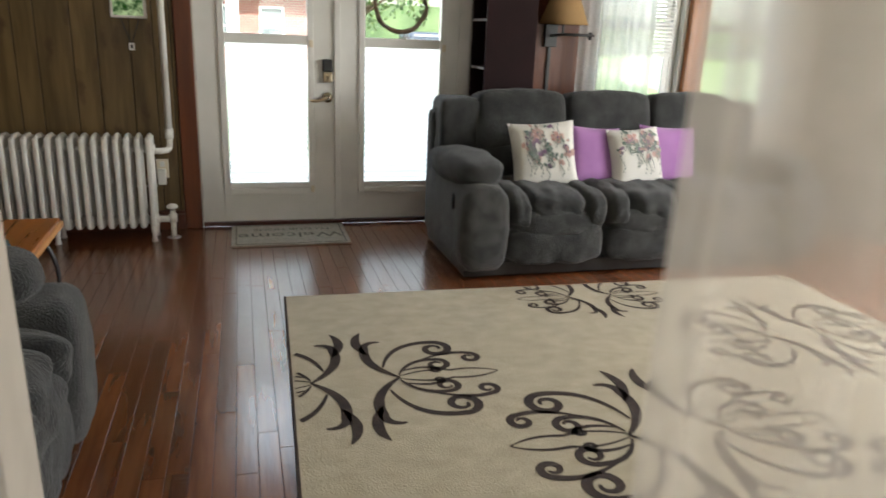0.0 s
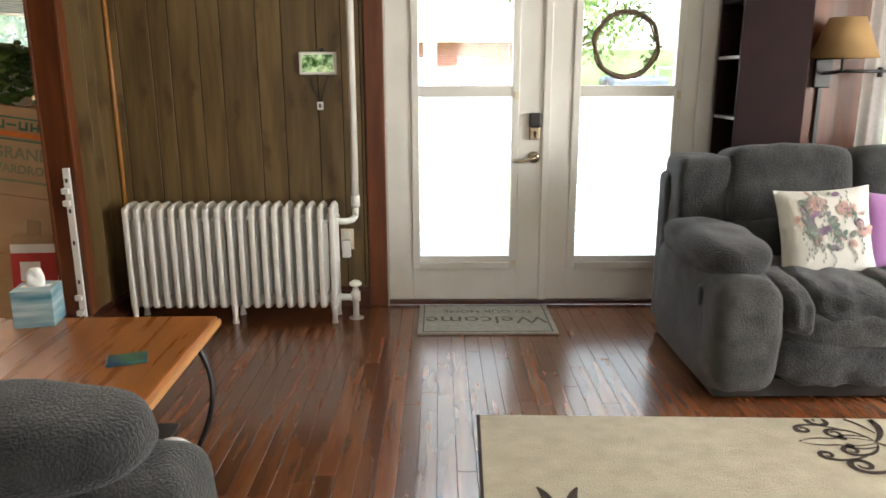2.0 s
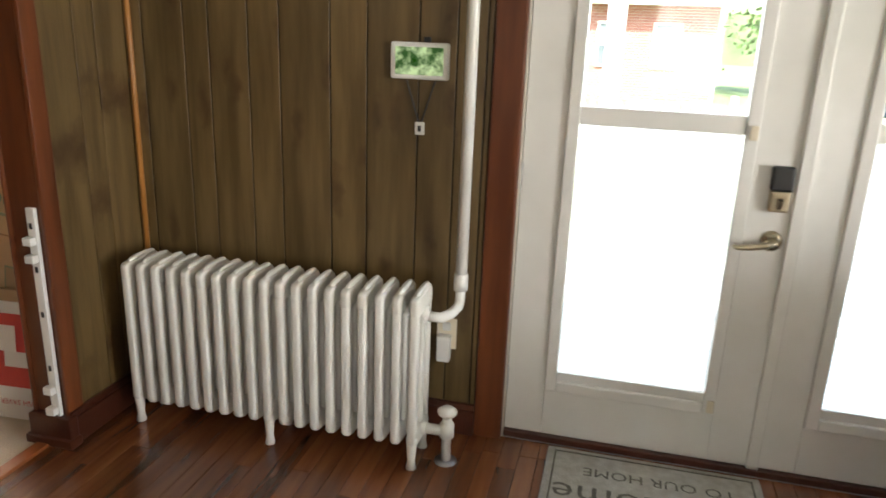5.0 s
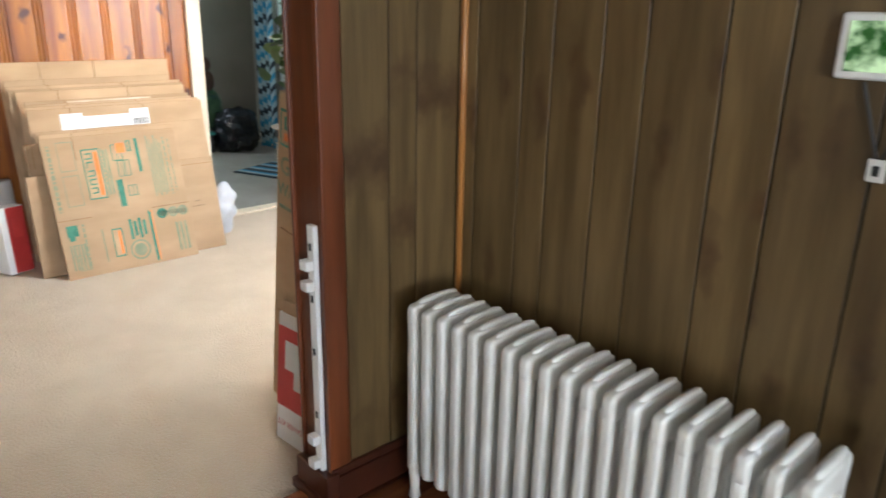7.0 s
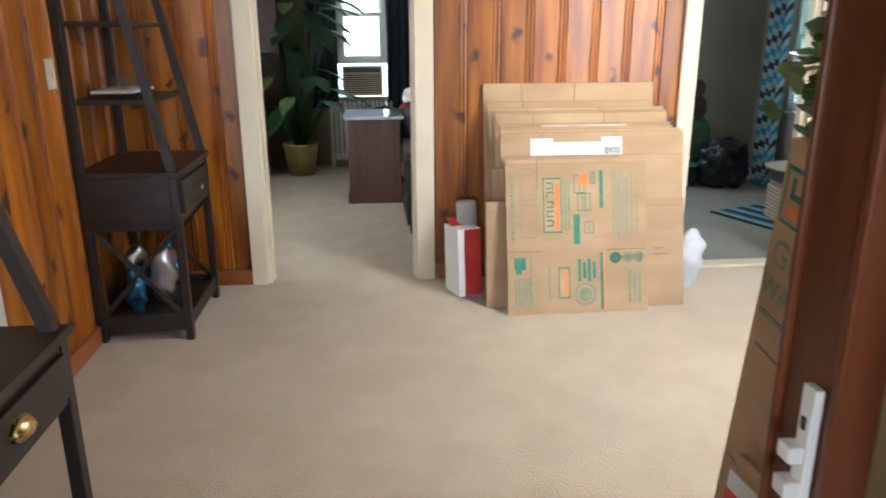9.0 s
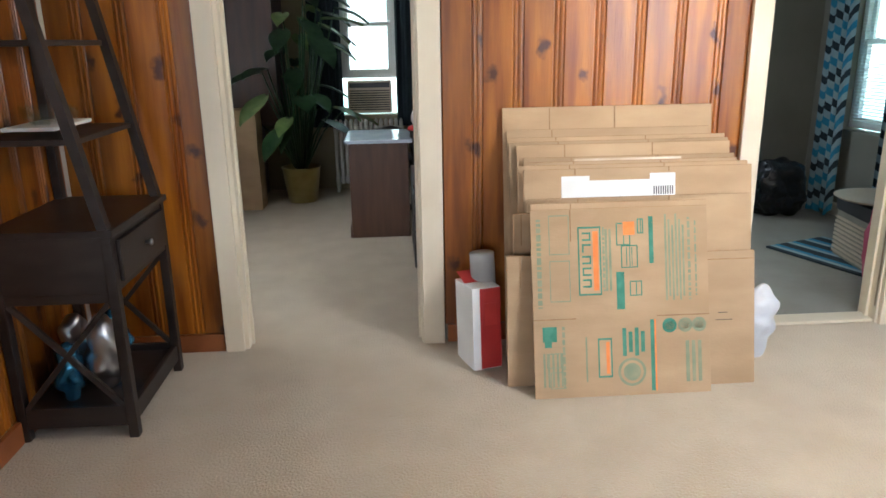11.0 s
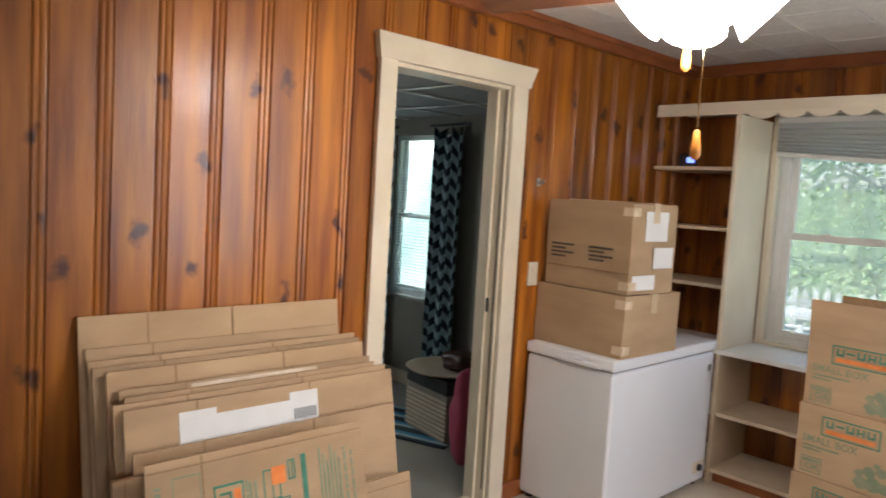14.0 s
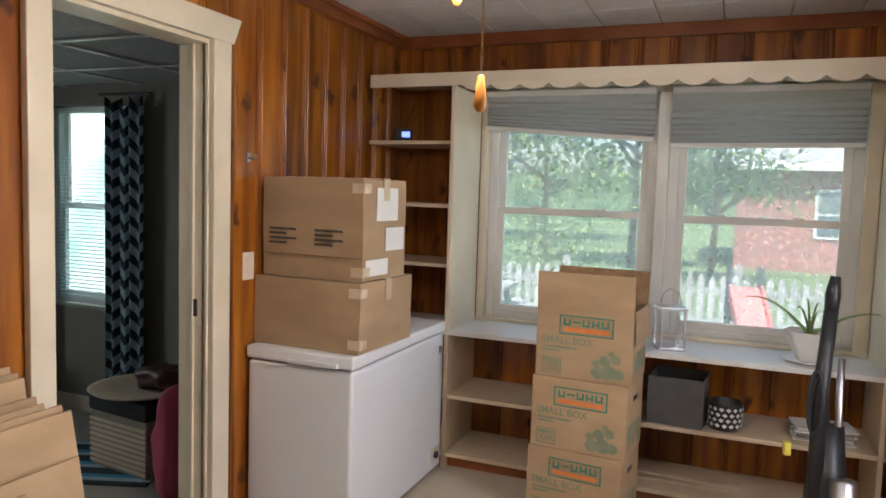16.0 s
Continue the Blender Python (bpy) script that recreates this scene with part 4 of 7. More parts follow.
tube([(1.18, 0.10, 0.10), (1.18, 0.10, 0.15)], 0.026, 10, bm)
lathe([(0.0, 0.215), (0.02, 0.213), (0.036, 0.20), (0.032, 0.188), (0.012, 0.18), (0.010, 0.165), (0.0, 0.165)], 14, bm, (1.18, 0.10, 0))
part("valve", bm, RADWHITE, rad, "white painted steam valve", True)
part("floor_flange", lathe([(0.04, 0.0), (0.04, 0.004), (0.02, 0.008)], 16, at=(1.18, 0.10, 0.0)), STEEL, rad, "", True)

# tablet, sensor tag, outlet
tab = thing("wall_tablet", "white tablet on the panelling showing a garden picture", "tablet", pose(-0.657, 4.757, 1.367))
part("case", box(-0.101, 0.101, -0.022, 0.0, -0.06, 0.06, 0.01, seg=3), WHITE, tab)
part("screen", box(-0.083, 0.083, -0.0245, -0.0215, -0.045, 0.045, 0.001), SCREEN, tab, "lit screen with green leaves")
part("stand_clip", box(0.012, 0.035, -0.015, -0.002, 0.06, 0.078, 0.003), BLACK, tab)
tag = thing("hanging_tag", "small white tag hung on a dark cord", "tag", pose(-0.653, 4.752, 1.144))
part("tag_plate", box(-0.017, 0.017, -0.008, 0.0, -0.022, 0.022, 0.004), WHITE, tag)
part("tag_button", box(-0.006, 0.006, -0.0105, -0.0075, -0.01, 0.01, 0.001), BLACK, tag)
for s in (-1, 1):
    part("cord", tube([(s * 0.004, -0.003, 0.02), (s * 0.05, -0.004, 0.16)], 0.0034, 5), BLACK, tag)
outlet = thing("wall_outlet", "cream outlet with a white plug-in adapter", "outlet", pose(-0.53, 4.757, 0.40))
part("cover_plate", box(-0.037, 0.037, -0.006, 0.0, -0.06, 0.06, 0.003), CREAM, outlet)
part("socket", box(-0.015, 0.015, -0.009, -0.005, 0.012, 0.045, 0.005), WHITE, outlet)
part("adapter", box(-0.028, 0.02, -0.045, -0.006, -0.10, 0.0, 0.006), WHITE, outlet, "white plug-in adapter")

# coffee table with its things
ct = thing("coffee_table", "orange oak coffee table with black bowed metal legs", "coffee table", pose(-1.252, 2.71, 0, 0, 0, 1.5) @ Matrix.Diagonal((0.79, 1.0, 1.105, 1.0)))
part("tabletop", box(-0.62, 0.62, -0.40, 0.40, 0.425, 0.452, 0.008), OAK, ct)
part("tabletop_edge", box(-0.632, 0.632, -0.412, 0.412, 0.418, 0.440, 0.008), surf("pale_oak_edge", (0.42, 0.19, 0.06), (0.55, 0.27, 0.09), 6, 0.35), ct, "paler oak edge")
for sx in (-1, 1):
    for sy in (-1, 1):
        part("leg", tube([(a, sy * 0.33, b) for a, b in bend((sx * 0.50, 0.425), (sx * 0.70, 0.26), (sx * 0.50, 0.012), 12)], 0.012, 8), BLACK, ct, "bowed black metal leg", True)
    part("stretcher", tube([(sx * 0.5, -0.33, 0.03), (sx * 0.5, 0.33, 0.03)], 0.010, 8), BLACK, ct)
part("lower_shelf", box(-0.46, 0.46, -0.30, 0.30, 0.12, 0.135, 0.004), BLACK, ct)
tissue = thing("tissue_box", "teal striped cardboard tissue box on the table", "tissue box", pose(-1.345, 3.06, 0.4995, 0, 0, 12))
part("carton", box(-0.062, 0.062, -0.062, 0.062, 0.0, 0.125, 0.003), surf("striped_teal_print", (0.06, 0.20, 0.25), (0.55, 0.62, 0.60), 9, 0.5, stretch=(0.4, 0.4, 3)), tissue)
part("tissue", puff(0, 0, 0.15, 0.06, 0.03, 0.075, 2, 7, 0.012, 40), PAPER, tissue, "white paper tissue", True)
part("opening", box(-0.045, 0.045, -0.016, 0.016, 0.1252, 0.127), PAPER, tissue)
card = thing("card_pack", "small dark blue and green printed packet on the table", "packet", pose(-0.91, 2.715, 0.4995, 0, 0, 20))
part("packet", box(-0.055, 0.055, -0.035, 0.035, 0.0, 0.012, 0.003), surf("blue_green_print", (0.01, 0.05, 0.12), (0.10, 0.25, 0.08), 14, 0.3), card)

solid("white_cloth", puff(-0.61, 2.25, 0.435, 0.11, 0.06, 0.12, 2.6, 9, 0.02, 16), PAPER, "crumpled white cloth draped beside the loveseat arm", "cloth", smooth=True)

# bookcase, swing-arm lamp
bc = thing("bookcase", "dark cherry laminate bookcase with empty shelves", "bookcase", pose(1.48, 4.42, 0))
part("side_panel", box(0.0, 0.34, 0.0, 0.022, 0.0, 1.95, 0.003), DARKSHELF, bc)
part("side_panel", box(0.0, 0.34, 0.288, 0.31, 0.0, 1.95, 0.003), DARKSHELF, bc)
part("back", box(0.325, 0.34, 0.022, 0.288, 0.0, 1.95), DARKSHELF, bc)
for z in (0.08, 0.42, 0.78, 1.08, 1.38, 1.66, 1.93):
    part("shelf", box(0.004, 0.325, 0.022, 0.288, z, z + 0.018, 0.002), DARKSHELF, bc)
# pale strips put on two front edges as their reflected light
for z in (1.08, 1.38):
    part("shelf_edge", box(0.0, 0.004, 0.022, 0.288, z + 0.002, z + 0.016), STEEL, bc, "pale strip for light caught on the shelf edge")
lamp = thing("swing_arm_lamp", "black swing arm wall lamp with a tan shade", "wall lamp", pose(2.045, 4.734, 1.31))
part("back_plate", box(-0.045, 0.045, -0.03, 0.0, -0.075, 0.075, 0.006), BLACK, lamp)
part("arm", tube([(0.0, -0.03, 0.0), (0.025, -0.16, 0.01), (0.20, -0.15, 0.01), (0.27, -0.13, 0.01)], 0.009), BLACK, lamp, "", True)
part("elbow", tube([(0.24, -0.135, -0.02), (0.24, -0.135, 0.03)], 0.014), BLACK, lamp)
part("stem", tube([(0.025, -0.16, 0.01), (0.025, -0.16, 0.10)], 0.008), BLACK, lamp)
part("shade", lathe([(0.165, 0.0), (0.085, 0.20), (0.083, 0.20), (0.162, 0.0)], 32, at=(0.025, -0.16, 0.075)), LAMPSHADE, lamp, "tan fabric shade", True)
part("cord_cover", box(-0.012, 0.012, -0.016, 0.0, -1.1, -0.076, 0.003), BLACK, lamp, "black cord cover")


def drape(name, label, x0, x1, y, z0, z1, waves, depth, material, m=None, category="curtain", cols=120, flare=0.0, lean=0.0, seed=1):
    """A hanging cloth with uneven folds; flare widens it at the foot."""
    rng = random.Random(seed)
    ph, amp = [rng.random() * 6 for _ in range(4)], [1.0, 0.5, 0.35, 0.2]
    own, rows = bmesh.new(), 14
    grid = []
    for j in range(rows + 1):
        v = j / rows
        z = z1 + (z0 - z1) * v
        for i in range(cols + 1):
            u = i / cols
            x = x0 + (x1 - x0) * u + flare * (u - 0.5) * v + lean * v
            w = sum(a * math.sin(2 * math.pi * u * waves * (1 + 0.37 * k) + p + 0.6 * v * k) for k, (a, p) in enumerate(zip(amp, ph)))
            grid.append(own.verts.new((x + 0.15 * depth * w, y + depth * w * (0.55 + 0.45 * v), z)))
    n = cols + 1
    for j in range(rows):
        for i in range(cols):
            own.faces.new((grid[j * n + i], grid[j * n + i + 1], grid[(j + 1) * n + i + 1], grid[(j + 1) * n + i]))
    return solid(name, own, material, label, category, smooth=True, m=m)


drape("voile_curtain", "sheer white voile curtain hung at the window", 2.22, 2.80, 4.64, 0.06, 2.15, 8, 0.018, VOILE, seed=2)
drape("voile_curtain", "sheer white voile curtain hung at the window", 3.42, 4.20, 4.64, 0.06, 2.15, 9, 0.018, VOILE, seed=3)
solid("curtain_rod", tube([(2.1, 4.64, 2.16), (4.25, 4.64, 2.16)], 0.012, 10), WHITE, "white curtain rod above the window", "curtain rod", smooth=True)
solid("doorway_rod", tube([(-0.55, 0.06, 2.10), (1.0, 0.06, 2.10)], 0.012, 10), BRASS, "brass rod across the doorway", "curtain rod", smooth=True)
drape("lace_curtain", "sheer ivory lace curtain drawn aside in the doorway", -0.42, -0.092, 0.115, 0.03, 2.09, 5, 0.022, LACE, seed=5, flare=0.04, cols=160)
drape("lace_curtain", "sheer ivory lace curtain drawn aside in the doorway", 0.112, 0.80, 0.115, 0.03, 2.09, 6, 0.024, LACE, seed=6, flare=0.08, cols=180)
for nm, x0, x1 in (("window_blind", 2.46, 3.05), ("window_blind", 3.32, 3.94)):
    bl = thing(nm, "white horizontal slat blind lowered behind the voile", "blind", pose(0, 4.795, 0))
    first = None
    for i in range(30):
        z = 1.98 - 0.026 * i
        if first is None:
            first = part("slat", moved(box(x0, x1, -0.011, 0.011, -0.0008, 0.0008), pose(0, 0.01, 0, 35)), WHITE, bl)
            first.matrix_basis = pose(0, 0, z)
        else:
            again("slat", first, bl, pose(0, 0, z))
    part("bottom_rail", box(x0, x1, 0.0, 0.022, 1.195, 1.215, 0.003), WHITE, bl)


# ---- pine room ----
def pine_mesh(h):
    """A knotty pine board 0.18 wide with a moulded edge, foot at the origin, face towards -y."""
    own = bmesh.new()
    t = 0.018
    ring = [(0.0, 0.0), (0.0, -t + 0.005), (0.004, -t), (0.130, -t), (0.134, -t + 0.007), (0.138, -t + 0.007), (0.142, -t - 0.001), (0.149, -t - 0.002), (0.154, -t + 0.005), (0.158, -t + 0.005), (0.162, -t - 0.001), (0.170, -t - 0.002), (0.175, -t + 0.006), (0.1795, -t + 0.007), (0.1795, 0.0)]
    lo = [own.verts.new((x, y, 0)) for x, y in ring]
    hi = [own.verts.new((x, y, h)) for x, y in ring]
    own.faces.new(lo), own.faces.new(hi[::-1])
    for i in range(len(ring)):
        j = (i + 1) % len(ring)
        own.faces.new((lo[i], hi[i], hi[j], lo[j]))
    return mesh_of("board", own, PINE)


PINE_MESHES = {}


def pine_run(owner, start, turn_deg, count, z0, z1, skip=()):
    """Boards side by side from start along the wall; skip: (from, to, head) stretches where the boards begin at head."""
    step = pose(0, 0, 0, 0, 0, turn_deg)
    for i in range(count):
        lo = z0
        for a, b, head in skip:
            if a < (i + 0.5) * 0.18 < b:
                lo = head
        key = round(z1 - lo, 3)
        if key not in PINE_MESHES:
            PINE_MESHES[key] = pine_mesh(key)
        ob = new("board", PINE_MESHES[key])
        ob.parent = owner
        ob.matrix_basis = pose(*start, 0, 0, turn_deg) @ pose(i * 0.18, 0, lo)
    return owner


def setting(name, label, category):
    return tagged(new(name), label, category, kind="structure")


pw = setting("pine_boards_west", "varnished knotty pine boards between the two doorways", "pine boards")
# board edges follow the moulded strips beside the first doorway
pine_run(pw, (-4.899, 3.935, 0), 90, 8, 0.09, 2.37)
pine_run(pw, (-4.899, 5.375, 0), 90, 4, 2.17, 2.37)
pine_run(pw, (-4.899, 6.095, 0), 90, 10, 0.09, 2.37)
pine_run(pw, (-4.899, 2.258, 0), 90, 4, 0.09, 2.37)
pine_run(pw, (-4.899, 2.98, 0), 90, 5, 2.17, 2.37)
pine_run(setting("pine_boards_south", "varnished knotty pine boards behind the ladder shelf", "pine boards"), (-1.92, 2.292, 0), 180, 16, 0.09, 2.37)
pine_run(setting("pine_boards_north", "dark knotty pine boards above the window", "pine boards"), (-4.88, 7.848, 0), 0, 16, 2.125, 2.37)
pine_run(setting("pine_boards_nook", "knotty pine boards behind the open shelves", "pine boards"), (-4.88, 7.846, 0), 0, 3, 0.755, 2.125)
pine_run(setting("pine_boards_low", "knotty pine boards under the window shelf", "pine boards"), (-4.88, 7.844, 0), 0, 16, 0.0, 0.735)
pine_run(setting("pine_boards_east", "knotty pine boards on the side wall", "pine boards"), (-1.902, 7.8, 0), -90, 19, 0.09, 2.37, [(1.2, 2.4, 2.05)])


def crown(name, x0, x1, y0, y1, label):
    bm = box(x0, x1, y0, y1, 2.36, 2.431, 0.006)
    return solid(name, bm, PINETRIM, label, "trim", "structure")


crown("crown_west", -4.882, -4.845, 2.31, 7.82, "stained pine crown moulding under the ceiling")
crown("crown_west_bead", -4.882, -4.825, 2.31, 7.82, "stained pine crown bead").location.z = 0.045
crown("crown_north", -4.845, -1.96, 7.8, 7.832, "stained pine crown moulding over the windows")
crown("crown_south", -4.845, -1.96, 2.308, 2.34, "stained pine crown moulding under the ceiling")
for nm, a in (("baseboard_west", (-4.881, -4.862, 3.945, 5.285, 0.0, 0.09)), ("baseboard_corner", (-4.881, -4.862, 2.31, 2.905, 0.0, 0.09)), ("baseboard_freezer", (-4.881, -4.862, 6.205, 7.4, 0.0, 0.09)), ("baseboard_south", (-4.86, -1.96, 2.31, 2.33, 0.0, 0.09)), ("baseboard_east", (-1.935, -1.92, 4.34, 7.4, 0.0, 0.09))):
    solid(nm, box(*a, 0.004), PINETRIM, "red brown stained pine skirting board", "baseboard", "structure")
sw = thing("light_switch", "ivory light switch plate on the pine wall", "switch", pose(-4.02, 2.312, 1.22))
part("cover_plate", box(-0.036, 0.036, -0.002, 0.006, -0.06, 0.06, 0.003), CREAM, sw)
part("toggle", box(-0.006, 0.006, 0.004, 0.018, -0.012, 0.012, 0.002), CREAM, sw)
wt = setting("south_door_trim", "white painted door casing on the pine wall", "trim")
part("casing", box(-3.33, -3.20, 2.312, 2.335, 0.0, 2.1, 0.004), WHITE, wt)
bo = thing("pine_outlet", "cream outlet plate beside the doorway", "outlet", pose(-4.88, 6.36, 1.165))
part("cover_plate", box(0.0, 0.008, -0.037, 0.037, -0.06, 0.06, 0.003), CREAM, bo)
part("socket", box(0.006, 0.011, -0.015, 0.015, 0.01, 0.04, 0.004), CREAM, bo)
hk = thing("coat_hook", "small dark metal hook on the pine boards", "hook", pose(-4.882, 6.36, 1.63))
part("hook_base", box(0.0, 0.006, -0.012, 0.012, -0.02, 0.02, 0.002), STEEL, hk)
part("hook_arm", tube([(0.004, 0, 0), (0.03, 0, -0.005), (0.042, 0, 0.012)], 0.005), STEEL, hk)

# built-in shelves and the long window shelf
unit = setting("built_in_shelves", "tan painted built-in shelves round the window", "built-in shelf")
part("header", box(-4.845, -1.96, 7.38, 7.385, 2.07, 2.14, 0.004), CREAM, unit, "cream painted header board")
part("header_top", box(-4.845, -1.96, 7.405, 7.825, 2.115, 2.135, 0.003), CREAM, unit)
part("upright", box(-4.36, -4.335, 7.38, 7.8, 0.765, 2.07, 0.003), CREAM, unit, "cream painted upright")
part("upright", box(-2.30, -2.275, 7.38, 7.8, 0.765, 2.07, 0.003), CREAM, unit, "cream painted upright")
for z in (1.122, 1.445, 1.785):
    part("shelf", box(-4.86, -4.36, 7.41, 7.82, z - 0.02, z, 0.003), SHELFTAN, unit)
    part("shelf", box(-2.275, -1.97, 7.41, 7.82, z - 0.02, z, 0.003), SHELFTAN, unit)
part("window_shelf", box(-4.86, -1.96, 7.385, 7.86, 0.74, 0.765, 0.004), WHITE, unit, "white painted window shelf")
for z in (0.41, 0.085):
    part("shelf", box(-4.86, -1.97, 7.395, 7.82, z - 0.022, z, 0.003), SHELFTAN, unit)
for x in (-4.36, -2.30):
    part("divider", box(x, x + 0.022, 7.38, 7.82, 0.0, 0.738, 0.003), SHELFTAN, unit)
part("kick_board", box(-4.86, -1.97, 7.43, 7.45, 0.0, 0.06, 0.003), PINETRIM, unit)
pts = [(-4.30, 2.082)]
n = 13
for i in range(n):
    a, b = -4.30 + 2.0 * i / n, -4.30 + 2.0 * (i + 1) / n
    for k in range(7):
        u = k / 6
        pts.append((a + (b - a) * u, 2.062 - 0.022 * (1 - abs(2 * u - 1) ** 1.6) + (0.008 if k in (0, 6) else 0.0)))
pts.append((-2.30, 2.082))
part("scalloped_valance", prism(pts, 7.372, 7.389), CREAM, unit, "scalloped cream valance board")
part("window_casing", box(-4.335, -4.295, 7.81, 7.86, 0.766, 2.10, 0.004), CREAM, unit)
part("window_casing", box(-2.365, -2.30, 7.81, 7.86, 0.766, 2.10, 0.004), CREAM, unit)
part("window_stool", box(-4.335, -2.30, 7.8, 7.865, 0.766, 0.786, 0.004), CREAM, unit)


def pleated(name, x0, x1, z_top, z_l, z_r, label):
    t = thing(name, label, "shade")
    own, n = bmesh.new(), 16
    for i in range(n + 1):
        u = i / n
        u2 = u ** 0.7
        y = 7.775 + (0.012 if i % 2 else -0.006)
        a = [own.verts.new((x0, y, z_top + (z_l - z_top) * u2)), own.verts.new((x1, y, z_top + (z_r - z_top) * u2))]
        if i:
            own.faces.new((last[0], last[1], a[1], a[0]))
        last = a
    part("pleats", own, PLEAT, t)
    bm = box(x0, x1, 7.76, 7.795, -0.012, 0.012, 0.003)
    ob = part("bottom_rail", bm, WHITE, t)
    for v in ob.data.vertices:
        v.co.z += z_l + (z_r - z_l) * (v.co.x - x0) / (x1 - x0)
    part("head_rail", box(x0, x1, 7.755, 7.8, z_top, z_top + 0.03, 0.003), WHITE, t)
    return t


pleated("pleated_shade", -4.29, -3.36, 2.06, 1.885, 1.82, "grey pleated shade pulled up askew over the window")
pleated("pleated_shade", -3.275, -2.38, 2.06, 1.79, 1.795, "grey pleated shade pulled halfway up over the window")

# chest freezer
fz = thing("chest_freezer", "white chest freezer against the pine wall", "freezer", pose(-4.35, 6.352, 0.004))
part("body", box(-0.515, 0.0, 0.0, 1.0, 0.03, 0.755, 0.018, seg=3), FREEZER, fz)
part("lid", box(-0.52, 0.008, -0.008, 1.005, 0.765, 0.82, 0.014, seg=3), FREEZER, fz)
part("gasket", box(-0.505, -0.012, 0.012, 0.985, 0.753, 0.767), surf("grey_gasket", (0.3, 0.3, 0.3), (0.36, 0.36, 0.36)), fz, "grey rubber gasket")
part("lid_handle", box(-0.30, -0.06, -0.026, -0.006, 0.768, 0.79, 0.006), FREEZER, fz)
part("vent_plate", box(-0.002, 0.006, 0.855, 0.965, 0.085, 0.15, 0.004), CREAM, fz, "cream control plate")
part("dial", moved(lathe([(0.0, 0.016), (0.018, 0.014), (0.02, 0.0)], 14), pose(0.006, 0.91, 0.115, 0, 90, 0)), BLACK, fz)
part("badge", box(-0.001, 0.003, 0.93, 0.965, 0.655, 0.69), STEEL, fz)
for x in (-0.48, -0.05):
    for y in (0.05, 0.95):
        part("foot", tube([(x, y, 0.0), (x, y, 0.035)], 0.02), BLACK, fz)


# cardboard
def carton(name, label, w, d, h, m, tape=True, dents=0.006, seed=1, group=""):
    """A closed shipping carton; front faces -y; origin at the foot's centre."""
    t = thing(name, label, "box", m, group)
    rng = random.Random(seed)
    bm = box(-w / 2, w / 2, -d / 2, d / 2, 0, h)
    bmesh.ops.subdivide_edges(bm, edges=bm.edges[:], cuts=5, use_grid_fill=True)
    for v in bm.verts:
        v.co += Vector((noise.noise(v.co * 5 + Vector((seed, 0, 0))), noise.noise(v.co * 5 + Vector((0, seed, 3))), 0.5 * noise.noise(v.co * 5 + Vector((7, 0, seed))))) * dents
    part("carton", bm, CARD, t)
    part("flap_seam", box(-w / 2 + 0.01, w / 2 - 0.01, -0.002, 0.002, h - 0.001, h + 0.004), CARDDARK, t)
    if tape:
        part("tape", box(-w / 2 - 0.004, w / 2 + 0.004, -0.025, 0.025, h + 0.002, h + 0.0055), TAPE, t, "tan packing tape")
        for s in (-1, 1):
            part("tape", box(s * (w / 2 + 0.005) - 0.002, s * (w / 2 + 0.005) + 0.002, -0.025, 0.025, h - 0.09, h + 0.004), TAPE, t, "tan packing tape")
        for z in (0.02, h - 0.06):
            part("tape", box(w / 2 - 0.05, w / 2 + 0.0075, -d / 2 - 0.0075, -d / 2 + 0.05, z, z + 0.04), TAPE, t, "torn strip of tape")
    return t


low = carton("shipping_box", "wide brown cardboard box on the freezer", 0.53, 0.47, 0.295, pose(-4.60, 6.635, 0.826, 0, 0, -2), seed=3)
high = carton("shipping_box", "brown cardboard box patched with white tape", 0.505, 0.36, 0.425, pose(-4.585, 6.595, 1.128, 0, 0, -3), seed=5)
for i, (x, n) in enumerate(((-0.215, 4), (0.02, 4))):
    for k in range(n):
        part("print_line", box(x, x + (0.09 if k % 2 else 0.14), -0.1885, -0.1862, 0.20 - 0.02 * k, 0.209 - 0.02 * k), DARKINK, high)
part("tape", box(-0.255, 0.255, -0.1925, -0.1885, 0.095, 0.10), CARDDARK, high)
bm = bmesh.new()
for a in ((-0.08, 0.10, 0.25, 0.39), (0.0, 0.16, 0.12, 0.22), (-0.16, 0.02, 0.02, 0.09)):
    box(0.2555, 0.259, a[0], a[1], a[2], a[3], bm=bm)
part("patch", bm, PAPER, high, "white tape patches")


